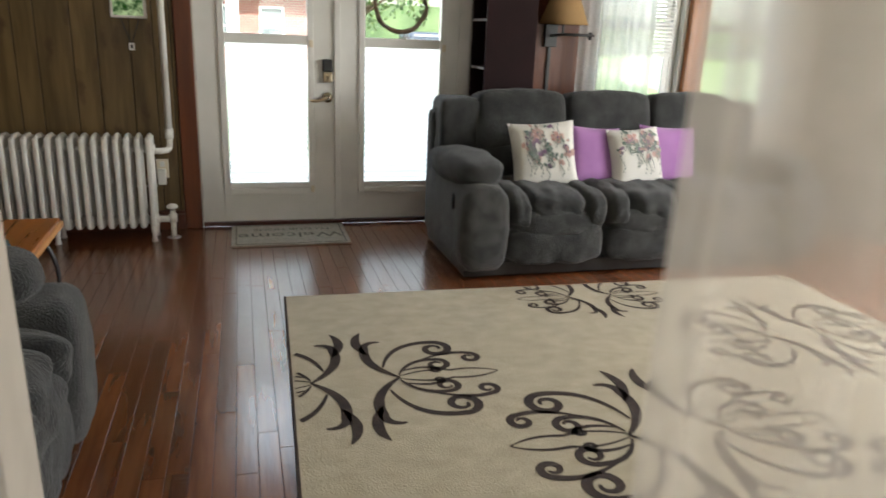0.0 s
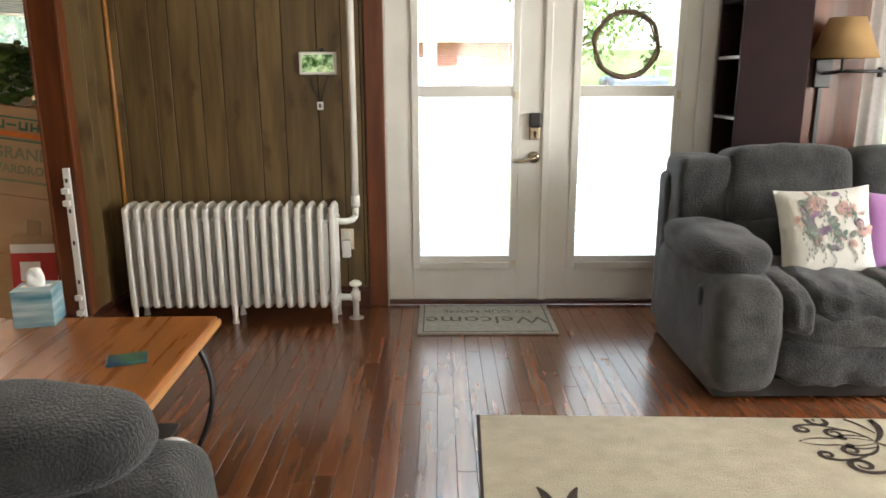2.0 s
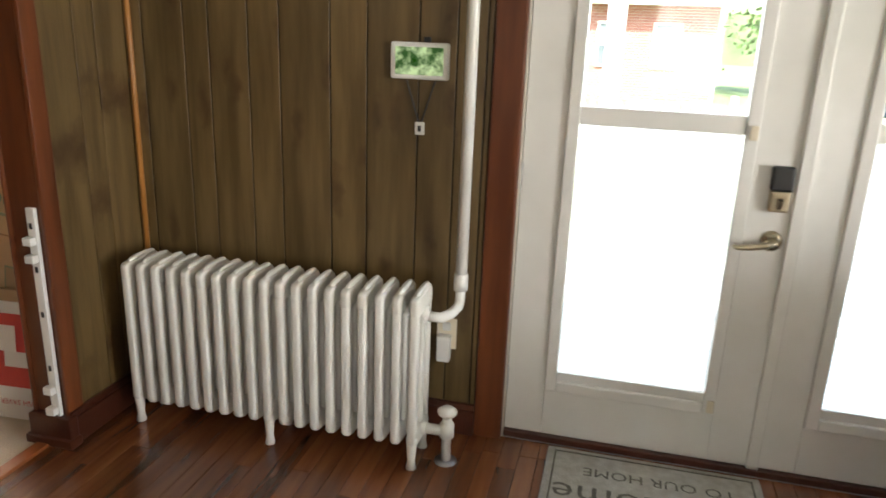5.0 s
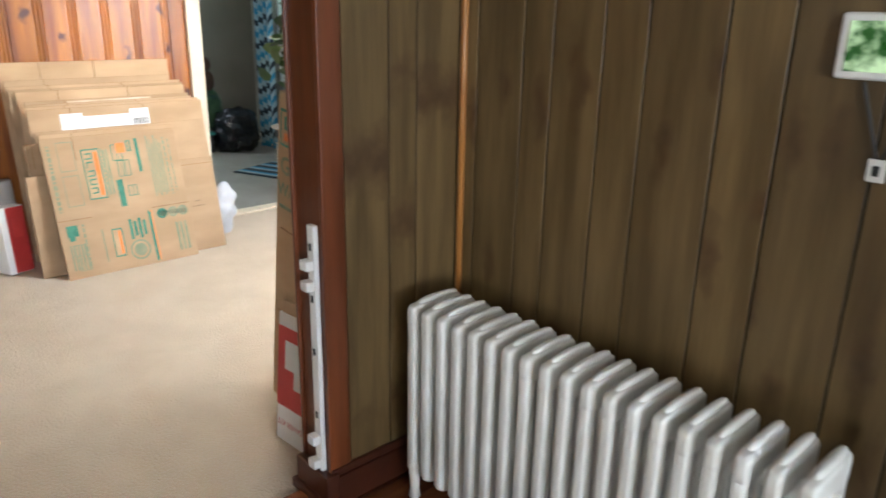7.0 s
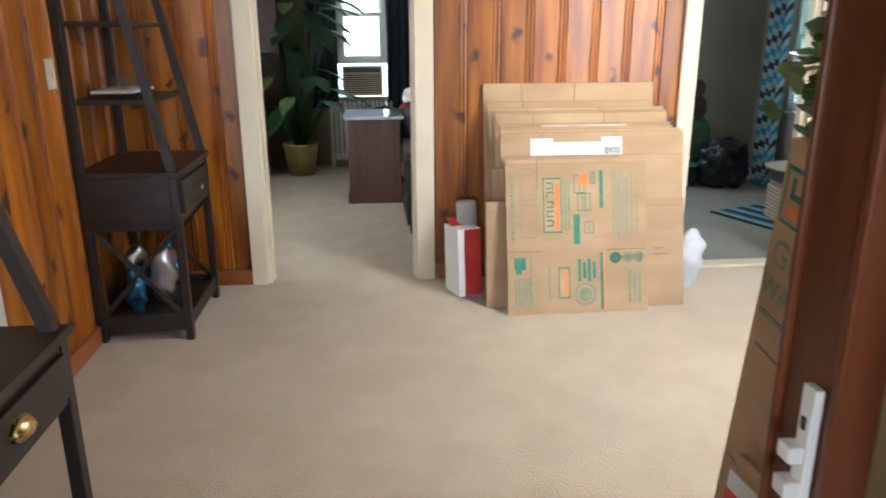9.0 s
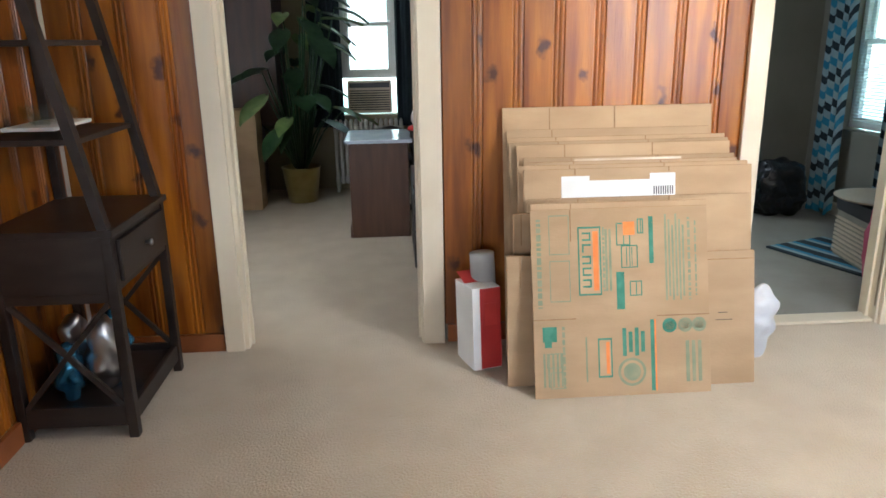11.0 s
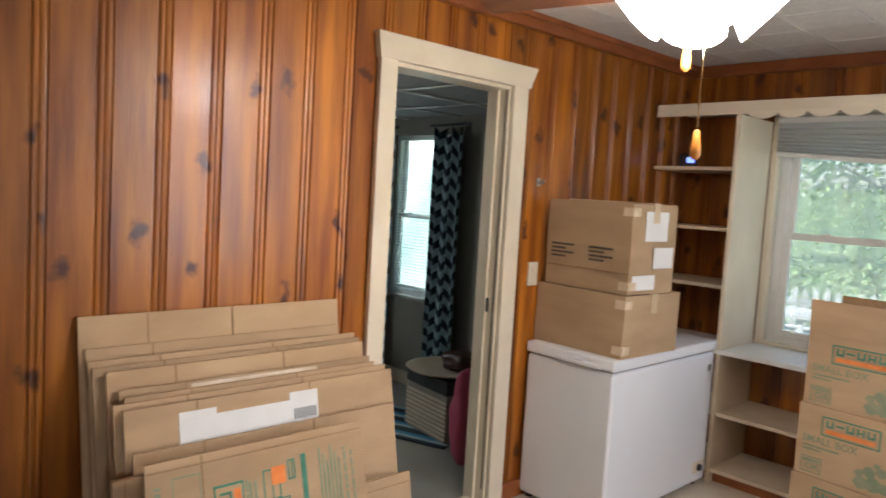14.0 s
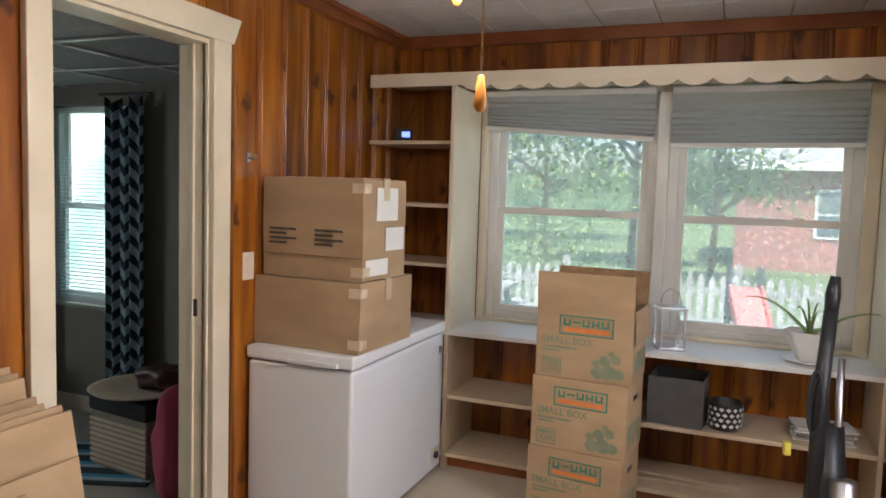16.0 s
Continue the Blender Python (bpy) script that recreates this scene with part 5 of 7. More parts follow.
def logo(t, x, z, y, s, turned=False):
    """A green outlined plaque with a bar of solid letters-like blocks and an orange stripe."""
    def put(name, a, b, c, d, dy, mat):
        q = (x + a * s, x + b * s, z + c * s, z + d * s) if not turned else (x + c * s, x + d * s, z + a * s, z + b * s)
        part(name, box(q[0], q[1], y - dy, y, q[2], q[3]), mat, t)
    put("logo_plaque", -1.0, 1.0, -0.36, 0.36, 0.0016, GREENINK)
    put("logo_ground", -0.95, 0.95, -0.31, 0.31, 0.0024, CARD)
    bm = bmesh.new()
    for k in range(5):
        a = -0.84 + 0.35 * k
        for q in (((a, a + 0.07, -0.02, 0.24), (a + 0.2, a + 0.27, -0.02, 0.24), (a, a + 0.27, 0.06 if k % 2 else -0.02, 0.12 if k % 2 else 0.05)) if k != 1 else ((a - 0.02, a + 0.28, 0.08, 0.15),)):
            p = q if not turned else (-q[3], -q[2], q[0], q[1])
            box(x + p[0] * s, x + p[1] * s, y - 0.0034, y - 0.0022, z + p[2] * s, z + p[3] * s, bm=bm)
    part("logo_blocks", bm, GREENINK, t)
    if not turned:
        put("logo_stripe", -0.84, 0.84, -0.24, -0.09, 0.0034, ORANGEINK)
    else:
        part("logo_stripe", box(x + 0.09 * s, x + 0.24 * s, y - 0.0034, y - 0.002, z - 0.84 * s, z + 0.84 * s), ORANGEINK, t)


def small_moving_box(label, m, open_top, seed):
    """A moving carton with green and orange print on its front."""
    w, d, h = 0.445, 0.315, 0.333
    t = thing("moving_box", label, "box", m, "stack of moving boxes")
    bm = box(-w / 2, w / 2, -d / 2, d / 2, 0, h, 0.003)
    if open_top:
        bmesh.ops.delete(bm, geom=[f for f in bm.faces if f.calc_center_median().z > h - 1e-4], context="FACES")
    part("carton", bm, CARD, t)
    y = -d / 2
    logo(t, 0.01, h - 0.085, y, 0.125)
    words("SMALL BOX", 0.046, PALEINK, "lettering", t, pose(-0.075, y - 0.0015, h - 0.160, 90), "faded green lettering", 0.001)
    part("print_line", box(-0.19, -0.03, y - 0.0015, y, h - 0.197, h - 0.188), PALEINK, t)
    part("print_line", box(-0.19, -0.11, y - 0.0015, y, h - 0.213, h - 0.204), PALEINK, t)
    part("ok_panel", box(-0.195, -0.10, y - 0.0012, y, 0.015, 0.09), PALEINK, t)
    part("ok_ground", box(-0.19, -0.105, y - 0.002, y, 0.02, 0.085), CARD, t)
    words("OK", 0.045, PALEINK, "lettering", t, pose(-0.14, y - 0.0026, 0.045, 90), "", 0.001)
    part("print_line", box(-0.185, -0.11, y - 0.0026, y - 0.001, 0.066, 0.08), PALEINK, t)
    bm = bmesh.new()
    for cx, cz, r in ((0.07, 0.045, 0.03), (0.12, 0.05, 0.035), (0.165, 0.045, 0.025), (0.10, 0.10, 0.026), (0.15, 0.11, 0.022), (0.06, 0.085, 0.018), (0.13, 0.135, 0.014)):
        ring = [bm.verts.new((cx + r * math.cos(k * 0.6283) * (1 + 0.2 * math.sin(3 * k)), y - 0.0016, cz + r * math.sin(k * 0.6283))) for k in range(10)]
        bm.faces.new(ring)
    part("plant_print", bm, PALEINK, t, "faded green plant picture")
    part("hand_hole", box(w / 2 - 0.002, w / 2 + 0.0015, -0.04, 0.04, h - 0.09, h - 0.065, 0.001), BLACK, t)
    bm = bmesh.new()
    for k in range(5):
        box(w / 2 - 0.001, w / 2 + 0.0015, -0.12 + 0.05 * k, -0.09 + 0.05 * k, 0.04 + 0.02 * (k % 2), 0.14, bm=bm)
    part("side_print", bm, PALEINK, t)
    if open_top:
        part("flap", moved(box(-w / 2, w / 2, -0.002, 0.002, 0, 0.155), pose(0, -d / 2, h, 4)), CARD, t, "front flap standing open")
        part("flap", moved(box(-w / 2, w / 2, -0.002, 0.002, 0, 0.155), pose(0, d / 2, h, -6)), CARDDARK, t, "rear flap standing open")
        part("flap", moved(box(-0.002, 0.002, -d / 2 + 0.004, d / 2 - 0.004, -0.15, 0.0), pose(w / 2 + 0.004, 0, h, 0, -4)), CARD, t, "side flap folded down")
    return t


for i, z in enumerate((0.004, 0.339, 0.674)):
    small_moving_box("small brown moving box with green print in a stack" if i < 2 else "small open moving box on top of the stack", pose(-3.54 + 0.006 * (i - 1), 7.20 - 0.01 * (2 - i), z, 0, 0, -7 + 1.5 * i), i == 2, i)

# flattened cartons leaning on the pine wall
def sheet(label, y0, y1, foot, z1, top, mat=CARD, thick=0.006, name="flattened_box"):
    """A flat carton that leans: foot and top are its distance in x; faces +x."""
    t = thing(name, label, "cardboard", pose(foot, y0, 0.004), "flattened boxes")
    lean = math.degrees(math.atan2(top - foot, z1))
    h = math.hypot(z1, top - foot)
    t.matrix_basis = pose(foot, (y0 + y1) / 2, 0.005, 0, lean, 0)
    w = y1 - y0
    part("board", box(-thick, 0, -w / 2, w / 2, 0, h, 0.0015), mat, t)
    part("edge", box(-thick + 0.001, -0.001, -w / 2 + 0.002, w / 2 - 0.002, h - 0.001, h + 0.0015), CARDDARK, t)
    part("flap_slot", box(0.0, 0.0012, -w * 0.28, -w * 0.28 + 0.004, h - 0.13, h - 0.002), CARDDARK, t)
    return t, w, h


def on_sheet(t, name, mat, y0, y1, z0, z1, off=0.0015, label=""):
    return part(name, box(0.0, off, y0, y1, z0, z1), mat, t, label)


s, w, h = sheet("tall flattened brown moving box at the back of the pile", 4.20, 5.15, -4.68, 1.105, -4.86)
on_sheet(s, "crease", CARDDARK, -0.003 + 0.03, 0.003 + 0.03, h - 0.17, h, 0.002)
on_sheet(s, "print_line", PALEINK, -0.36, -0.10, h - 0.115, h - 0.108)
on_sheet(s, "print_line", PALEINK, 0.09, 0.40, h - 0.112, h - 0.104)
on_sheet(s, "arrow_print", GREENINK, -0.11, 0.0, h - 0.145, h - 0.10)
sheet("slanted flattened brown box in the pile", 4.215, 5.13, -4.64, 1.01, -4.83)
for i, (y0, y1, foot, z1, top) in enumerate(((4.21, 5.19, -4.62, 0.98, -4.79), (4.215, 5.195, -4.59, 0.965, -4.765), (4.245, 5.19, -4.56, 0.955, -4.735), (4.27, 5.20, -4.53, 0.905, -4.70), (4.275, 5.20, -4.505, 0.89, -4.67), (4.235, 5.235, -4.475, 0.88, -4.645), (4.255, 5.24, -4.45, 0.868, -4.615), (4.265, 5.215, -4.42, 0.755, -4.56))):
    t, w, h = sheet("flattened brown moving box in a leaning pile", y0, y1, foot, z1, top)
    for k in (0.22, 0.63):
        on_sheet(t, "crease", CARDDARK, -w / 2 + w * k, -w / 2 + w * k + 0.004, h - 0.14, h, 0.002)
    if i == 3:
        on_sheet(t, "paper_strip", TAPE, -w / 2 + 0.22, w / 2 - 0.24, h - 0.075, h - 0.008, 0.003, "pale strip along the top")
    if i == 6:
        on_sheet(t, "label_sheet", PAPER, -w / 2 + 0.16, w / 2 - 0.44, h - 0.135, h - 0.05, 0.003, "torn white label")
        on_sheet(t, "label_sheet", PAPER, -w / 2 + 0.16, -w / 2 + 0.28, h - 0.05, h - 0.03, 0.003)
        on_sheet(t, "label_sheet", PAPER, w / 2 - 0.445, w / 2 - 0.335, h - 0.135, h - 0.025, 0.0035, "white shipping label")
        for k in range(9):
            on_sheet(t, "barcode", BLACK, w / 2 - 0.43 + 0.010 * k, w / 2 - 0.425 + 0.010 * k, h - 0.115, h - 0.08, 0.0045)
    if i == 5:
        on_sheet(t, "print_strip", DARKINK, -w / 2 + 0.05, -w / 2 + 0.08, h - 0.19, h - 0.05, 0.002)
for y0, y1, foot, z1, top in ((4.16, 4.40, -4.365, 0.545, -4.44), (4.20, 4.34, -4.44, 0.70, -4.53)):
    sheet("narrow flattened brown box beside the pile", y0, y1, foot, z1, top, thick=0.02)
t, w, h = sheet("small flattened pale brown box with faint handwriting", 4.76, 5.19, -4.305, 0.545, -4.42, thick=0.012)
on_sheet(t, "fold", CARDDARK, -w / 2, w / 2, h - 0.035, h - 0.031)
on_sheet(t, "handwriting", DARKINK, 0.06, 0.10, 0.30, 0.303)
on_sheet(t, "handwriting", DARKINK, 0.05, 0.12, 0.27, 0.273)
sheet("flattened brown moving box behind the printed one", 4.26, 4.985, -4.275, 0.755, -4.465, thick=0.008)
t, w, h = sheet("flattened moving box with green and orange print", 4.253, 4.979, -4.245, 0.735, -4.445, thick=0.008)


def ink(mat, a, b, c, d, off=0.0014, name="print"):
    """A printed bar on the flat box: a, b across from its left edge, c, d down from its top."""
    on_sheet(t, name, mat, -w / 2 + a * w, -w / 2 + b * w, h * (1 - d), h * (1 - c), off)


for c, d in ((0.03, 0.24), (0.27, 0.49)):
    for q in ((0.10, 0.215, c, c + 0.006), (0.10, 0.215, d - 0.006, d), (0.10, 0.105, c, d), (0.21, 0.215, c, d)):
        ink(PALEINK, *q)
ink(GREENINK, 0.262, 0.392, 0.095, 0.46)
ink(CARD, 0.27, 0.384, 0.105, 0.45, 0.002, "print_ground")
for k in range(5):
    ink(GREENINK, 0.285, 0.335, 0.125 + 0.062 * k, 0.135 + 0.062 * k, 0.0026)
    ink(GREENINK, 0.285 if k % 2 else 0.326, 0.294 if k % 2 else 0.335, 0.125 + 0.062 * k, 0.17 + 0.062 * k, 0.0026)
    ink(GREENINK, 0.285, 0.335, 0.16 + 0.062 * k, 0.17 + 0.062 * k, 0.0026) if k != 1 else None
ink(ORANGEINK, 0.346, 0.376, 0.12, 0.435, 0.0026)
for k in range(2):
    ink(PALEINK, 0.415 + 0.022 * k, 0.428 + 0.022 * k, 0.11, 0.44)
for q in ((0.48, 0.56, 0.08, 0.20), (0.505, 0.60, 0.20, 0.32), (0.60, 0.635, 0.06, 0.14), (0.55, 0.62, 0.39, 0.47)):
    for e in ((q[0], q[1], q[2], q[2] + 0.006), (q[0], q[1], q[3] - 0.006, q[3]), (q[0], q[0] + 0.006, q[2], q[3]), (q[1] - 0.006, q[1], q[2], q[3]), ((q[0] + q[1]) / 2, (q[0] + q[1]) / 2 + 0.005, q[2], q[3])):
        ink(GREENINK, *e)
ink(ORANGEINK, 0.52, 0.585, 0.075, 0.145, 0.002)
ink(GREENINK, 0.665, 0.69, 0.05, 0.30)
ink(GREENINK, 0.475, 0.52, 0.34, 0.54)
for k in range(6):
    ink(PALEINK, 0.755 + 0.02 * k, 0.766 + 0.02 * k, 0.04 + 0.03 * (k % 3), 0.50 - 0.02 * (k % 2))
ink(CARDDARK, 0.0, 0.24, 0.578, 0.584, 0.002, "crease")
ink(CARDDARK, 0.70, 1.0, 0.578, 0.584, 0.002, "crease")
ink(GREENINK, 0.66, 0.682, 0.60, 0.98)
ink(ORANGEINK, 0.683, 0.692, 0.60, 0.98)
for q in ((0.05, 0.13, 0.62, 0.70), (0.06, 0.10, 0.70, 0.73)):
    ink(GREENINK, *q)
for k in range(5):
    ink(PALEINK, 0.05 + 0.025 * k, 0.062 + 0.025 * k, 0.76, 0.94)
ink(GREENINK, 0.36, 0.44, 0.69, 0.90)
ink(CARD, 0.368, 0.432, 0.70, 0.89, 0.002, "print_ground")
ink(ORANGEINK, 0.405, 0.425, 0.71, 0.88, 0.0026)
ink(PALEINK, 0.29, 0.30, 0.68, 0.92)
for k in range(4):
    ink(GREENINK, 0.50 + 0.035 * k, 0.522 + 0.035 * k, 0.64 + 0.02 * (k % 2), 0.79 - 0.02 * (k % 2))
for r, off, mat in ((0.058, 0.0016, PALEINK), (0.047, 0.0022, CARD), (0.036, 0.0028, PALEINK)):
    bm = lathe([(r, 0.0), (r, off), (0.0, off)], 24)
    part("round_stamp", moved(bm, pose(0.0, -w / 2 + 0.55 * w, h * 0.125, 0, 90, 0)), mat, t)
for a in (0.77, 0.86, 0.94):
    bm = lathe([(0.03, 0.0), (0.03, 0.0016), (0.019, 0.0016), (0.019, 0.0)], 18)
    part("round_stamp", moved(bm, pose(0.0, -w / 2 + a * w, h * 0.365, 0, 90, 0)), GREENINK if a < 0.8 else PALEINK, t)
for k in range(3):
    ink(PALEINK, 0.86 + 0.035 * k, 0.88 + 0.035 * k, 0.72, 0.94)

rng = random.Random(31)
for a, b, c, d in ((0.03, 0.055, 0.05, 0.52), (0.40, 0.412, 0.10, 0.44), (0.16, 0.175, 0.62, 0.95), (0.885, 0.90, 0.06, 0.50), (0.925, 0.935, 0.08, 0.48)):
    z = c
    while z < d:
        step = rng.uniform(0.012, 0.045)
        ink(PALEINK, a, b, z, min(d, z + step))
        z += step + 0.009
for k in range(4):
    ink(GREENINK, 0.505 + 0.03 * k, 0.509 + 0.03 * k, 0.21, 0.31)
for q in ((0.07, 0.15, 0.76, 0.84), (0.09, 0.17, 0.86, 0.95)):
    for e in ((q[0], q[1], q[2], q[2] + 0.005), (q[0], q[1], q[3] - 0.005, q[3]), (q[0], q[0] + 0.005, q[2], q[3]), (q[1] - 0.005, q[1], q[2], q[3])):
        ink(PALEINK, *e)

# red and white box, paper roll, white bag
rb = thing("red_white_box", "narrow red and white printed box standing on the carpet", "box", pose(-4.63, 4.07, 0.004, 0, -4, 16))
part("carton", box(-0.10, 0.10, -0.065, 0.065, 0, 0.37, 0.002), PAPER, rb)
part("red_panel", box(0.1005, 0.1025, -0.03, 0.064, 0.004, 0.366), RED, rb, "red printed panel")
part("red_panel", box(-0.09, 0.10, 0.0652, 0.067, 0.01, 0.366), RED, rb)
part("open_flap", moved(box(-0.10, 0.0, -0.06, 0.06, 0, 0.003), pose(-0.0, 0, 0.372, 0, 18, 0)), RED, rb)
part("tape", box(0.1026, 0.104, -0.01, 0.045, 0.20, 0.30), RED, rb)
roll = thing("paper_roll", "grey paper roll standing behind the red box", "roll", pose(-4.70, 4.115, 0.005, 3, 0, 0))
part("roll_body", tube([(0, 0, 0), (0, 0, 0.49)], 0.055, 20), surf("grey_paper", (0.40, 0.40, 0.39), (0.50, 0.50, 0.49), 5, 0.6), roll, "", True)
solid("plastic_bag", puff(-4.57, 5.315, 0.165, 0.12, 0.17, 0.33, 1.9, 14, 0.045, 14), surf("white_plastic_bag", (0.50, 0.53, 0.57), (0.62, 0.65, 0.69), 6, 0.35, 0.3, 30), "crumpled white plastic bag on the carpet", "bag", smooth=True)

# wardrobe carton with the trailing plant, red kit box
wb = thing("wardrobe_box", "tall brown wardrobe moving box leaning on the wall", "box", pose(-2.235, 4.685, 0.03, 0, 8, 0))
part("carton", box(-0.18, 0.18, -0.26, 0.26, 0, 1.13, 0.004), CARD, wb)
y = -0.26
logo(wb, 0.0, 1.02, y, 0.165)
words("GRAND", 0.085, PALEINK, "lettering", wb, pose(-0.01, y - 0.002, 0.895, 90), "dark lettering", 0.002)
words("WARDROBE", 0.062, PALEINK, "lettering", wb, pose(0.0, y - 0.002, 0.815, 90), "dark lettering", 0.002)
part("print_line", box(-0.16, 0.12, y - 0.002, y, 0.75, 0.762), PALEINK, wb)
part("slit", box(-0.15, 0.15, y - 0.002, y, 0.675, 0.68), CARDDARK, wb)
part("slit", box(-0.16, -0.09, y - 0.002, y, 0.36, 0.366), CARDDARK, wb)
part("print_panel", box(0.02, 0.09, y - 0.002, y, 0.33, 0.56), PALEINK, wb)
part("print_ground", box(0.026, 0.084, y - 0.003, y, 0.337, 0.553), CARD, wb)
kit = thing("kit_box", "red and white printed kit box leaning on the wardrobe box", "box", pose(-2.09, 4.335, 0.006, -5, 0, 4))
part("carton", box(-0.115, 0.115, -0.012, 0.012, 0.0, 0.46, 0.003), PAPER, kit)
part("red_panel", box(-0.113, 0.113, -0.0145, -0.0118, 0.13, 0.415), RED, kit, "red printed panel")
part("picture", box(-0.07, 0.03, -0.0165, -0.0143, 0.27, 0.37), PAPER, kit)
part("picture", box(-0.02, 0.08, -0.0165, -0.0143, 0.21, 0.27), PAPER, kit)
part("top_flap", box(-0.10, 0.10, -0.01, 0.01, 0.46, 0.505, 0.003), CARD, kit)
words("DISH SAVER KIT", 0.03, RED, "lettering", kit, pose(0, -0.0145, 0.07, 90, 180, 0), "red lettering upside down")


def vine(name, label, m, seed, spread, drop, count):
    t = thing(name, label, "plant", m)
    rng = random.Random(seed)
    part("pot", lathe([(0.075, 0.0), (0.095, 0.14), (0.10, 0.15), (0.09, 0.15), (0.085, 0.12), (0.0, 0.12)], 20), WHITE, t, "white pot", True)
    leaves, pale, stems = bmesh.new(), bmesh.new(), bmesh.new()
    for _ in range(count):
        a, r = rng.uniform(0, 6.28), rng.uniform(0.4, 1.0) * spread
        pts, z = [], 0.14
        for k in range(9):
            u = k / 8
            pts.append((r * u * math.cos(a + 0.3 * u), r * u * math.sin(a + 0.3 * u), z + 0.16 * math.sin(u * 2.6) - drop * u * u * rng.uniform(0.5, 1)))
        tube(pts, 0.0018, 4, stems)
        for p in pts[1:]:
            for _ in range(4):
                c = Vector(p) + Vector((rng.gauss(0, 0.02), rng.gauss(0, 0.02), rng.gauss(0, 0.02)))
                nrm = Vector((rng.gauss(0, 0.6), rng.gauss(0, 0.6), 1)).normalized()
                e = nrm.orthogonal().normalized() * rng.uniform(0.018, 0.03)
                f = nrm.cross(e)
                bm = pale if rng.random() < 0.35 else leaves
                bm.faces.new([bm.verts.new(c + q) for q in (e, e * 0.5 + f * 0.9, -e * 0.5 + f * 0.75, -e * 1.05, -e * 0.5 - f * 0.75, e * 0.5 - f * 0.9)])
    part("stems", stems, LEAF, t, kind="stuff")
    part("leaves", leaves, LEAF, t, kind="stuff")
    part("pale_leaves", pale, LEAFPALE, t, kind="stuff")
    return t


vine("trailing_plant", "green trailing plant in a pot on the wardrobe box", pose(-2.19, 4.55, 1.155), 3, 0.15, 0.20, 46)


# ladder shelf and ladder desk
def ladder_unit(name, label, m, desk=False):
    """Stands with its back at y = 0, front towards +y; width along x from 0."""
    w, d = (0.60, 0.45 if desk else 0.425)
    t = thing(name, label, "shelf" if not desk else "desk", m)
    top = 0.675 if desk else 0.775
    for x in (0.0, w - 0.04):
        part("front_leg", box(x, x + 0.04, d - 0.035, d, 0.0, top, 0.004), ESPRESSO, t)
        part("rear_leg", box(x, x + 0.04, 0.0, 0.035, 0.0, top + 0.9, 0.004), ESPRESSO, t)
        own = bmesh.new()
        ring = [(d - 0.035, top - 0.01), (d, top - 0.01), (0.20, 1.95), (0.165, 1.95)] if not desk else [(d - 0.035, top - 0.01), (d, top - 0.01), (0.14, 1.75), (0.105, 1.75)]
        a = [own.verts.new((x, q, z)) for q, z in ring]
        b = [own.verts.new((x + 0.04, q, z)) for q, z in ring]
        own.faces.new(a), own.faces.new(b[::-1])
        for i in range(4):
            own.faces.new((a[i], b[i], b[(i + 1) % 4], a[(i + 1) % 4]))
        part("slanted_upright", own, ESPRESSO, t)
    part("desk_top", box(-0.01, w + 0.01, 0.0, d + 0.012, top - 0.005, top + 0.02, 0.004), ESPRESSO, t)
    dz = 0.21 if not desk else 0.17
    part("drawer_case", box(0.004, w - 0.004, 0.01, d - 0.004, top - dz, top - 0.005, 0.003), ESPRESSO, t)
    df = part("drawer", box(0.05, w - 0.05, d - 0.004, d + 0.012, top - dz + 0.03, top - 0.03, 0.004), ESPRESSO, t)
    if desk:
        cup = lathe([(0.0, 0.028), (0.022, 0.026), (0.040, 0.012), (0.044, 0.0)], 20)
        bmesh.ops.scale(cup, vec=(1.0, 0.62, 1.0), verts=cup.verts[:])
        part("cup_pull", moved(cup, pose(w * 0.5, d + 0.012, top - dz * 0.5, -90, 0, 0)), BRASS, df, "antique brass cup pull", True)
        part("pull_lip", tube([(w * 0.5 - 0.044, d + 0.014, top - dz * 0.5), (w * 0.5 + 0.044, d + 0.014, top - dz * 0.5)], 0.004), BRASS, df)
    else:
        part("drawer_knob", moved(lathe([(0.006, 0.0), (0.006, 0.012), (0.014, 0.018), (0.012, 0.026), (0.0, 0.028)], 12), pose(w * 0.5, d + 0.012, top - dz * 0.5, -90, 0, 0)), STEEL, df, "steel knob", True)
    for z in ((1.10, 1.42, 1.72) if not desk else (1.15, 1.5)):
        dd = d - (z - top) * (d - 0.18) / (1.95 - top) if not desk else d - (z - top) * (d - 0.12) / (1.75 - top)
        part("shelf", box(0.03, w - 0.03, 0.01, dd - 0.01, z - 0.02, z, 0.003), ESPRESSO, t)
    if not desk:
        part("bottom_shelf", box(0.01, w - 0.01, 0.01, d - 0.01, 0.075, 0.10, 0.003), ESPRESSO, t)
        part("apron", box(0.02, w - 0.02, d - 0.03, d - 0.008, 0.055, 0.125, 0.004), ESPRESSO, t)
        for x in (0.004, w - 0.022):
            part("side_rail", box(x, x + 0.018, 0.035, d - 0.035, 0.05, 0.13, 0.003), ESPRESSO, t)
            part("side_rail", box(x, x + 0.018, 0.035, d - 0.035, top - dz - 0.035, top - dz, 0.003), ESPRESSO, t)
            for a, b in (((0.04, 0.13), (d - 0.04, top - dz - 0.035)), ((d - 0.04, 0.13), (0.04, top - dz - 0.035))):
                part("cross_brace", tube([(x + 0.009, a[0], a[1]), (x + 0.009, b[0], b[1])], 0.013, 4), ESPRESSO, t)
    return t


ladder_unit("ladder_shelf", "espresso wood ladder shelf with a drawer in the corner", pose(-4.70, 2.315, 0.004))
ladder_unit("ladder_desk", "espresso wood ladder desk with a brass cup pull", pose(-2.60, 2.40, 0.004), True)
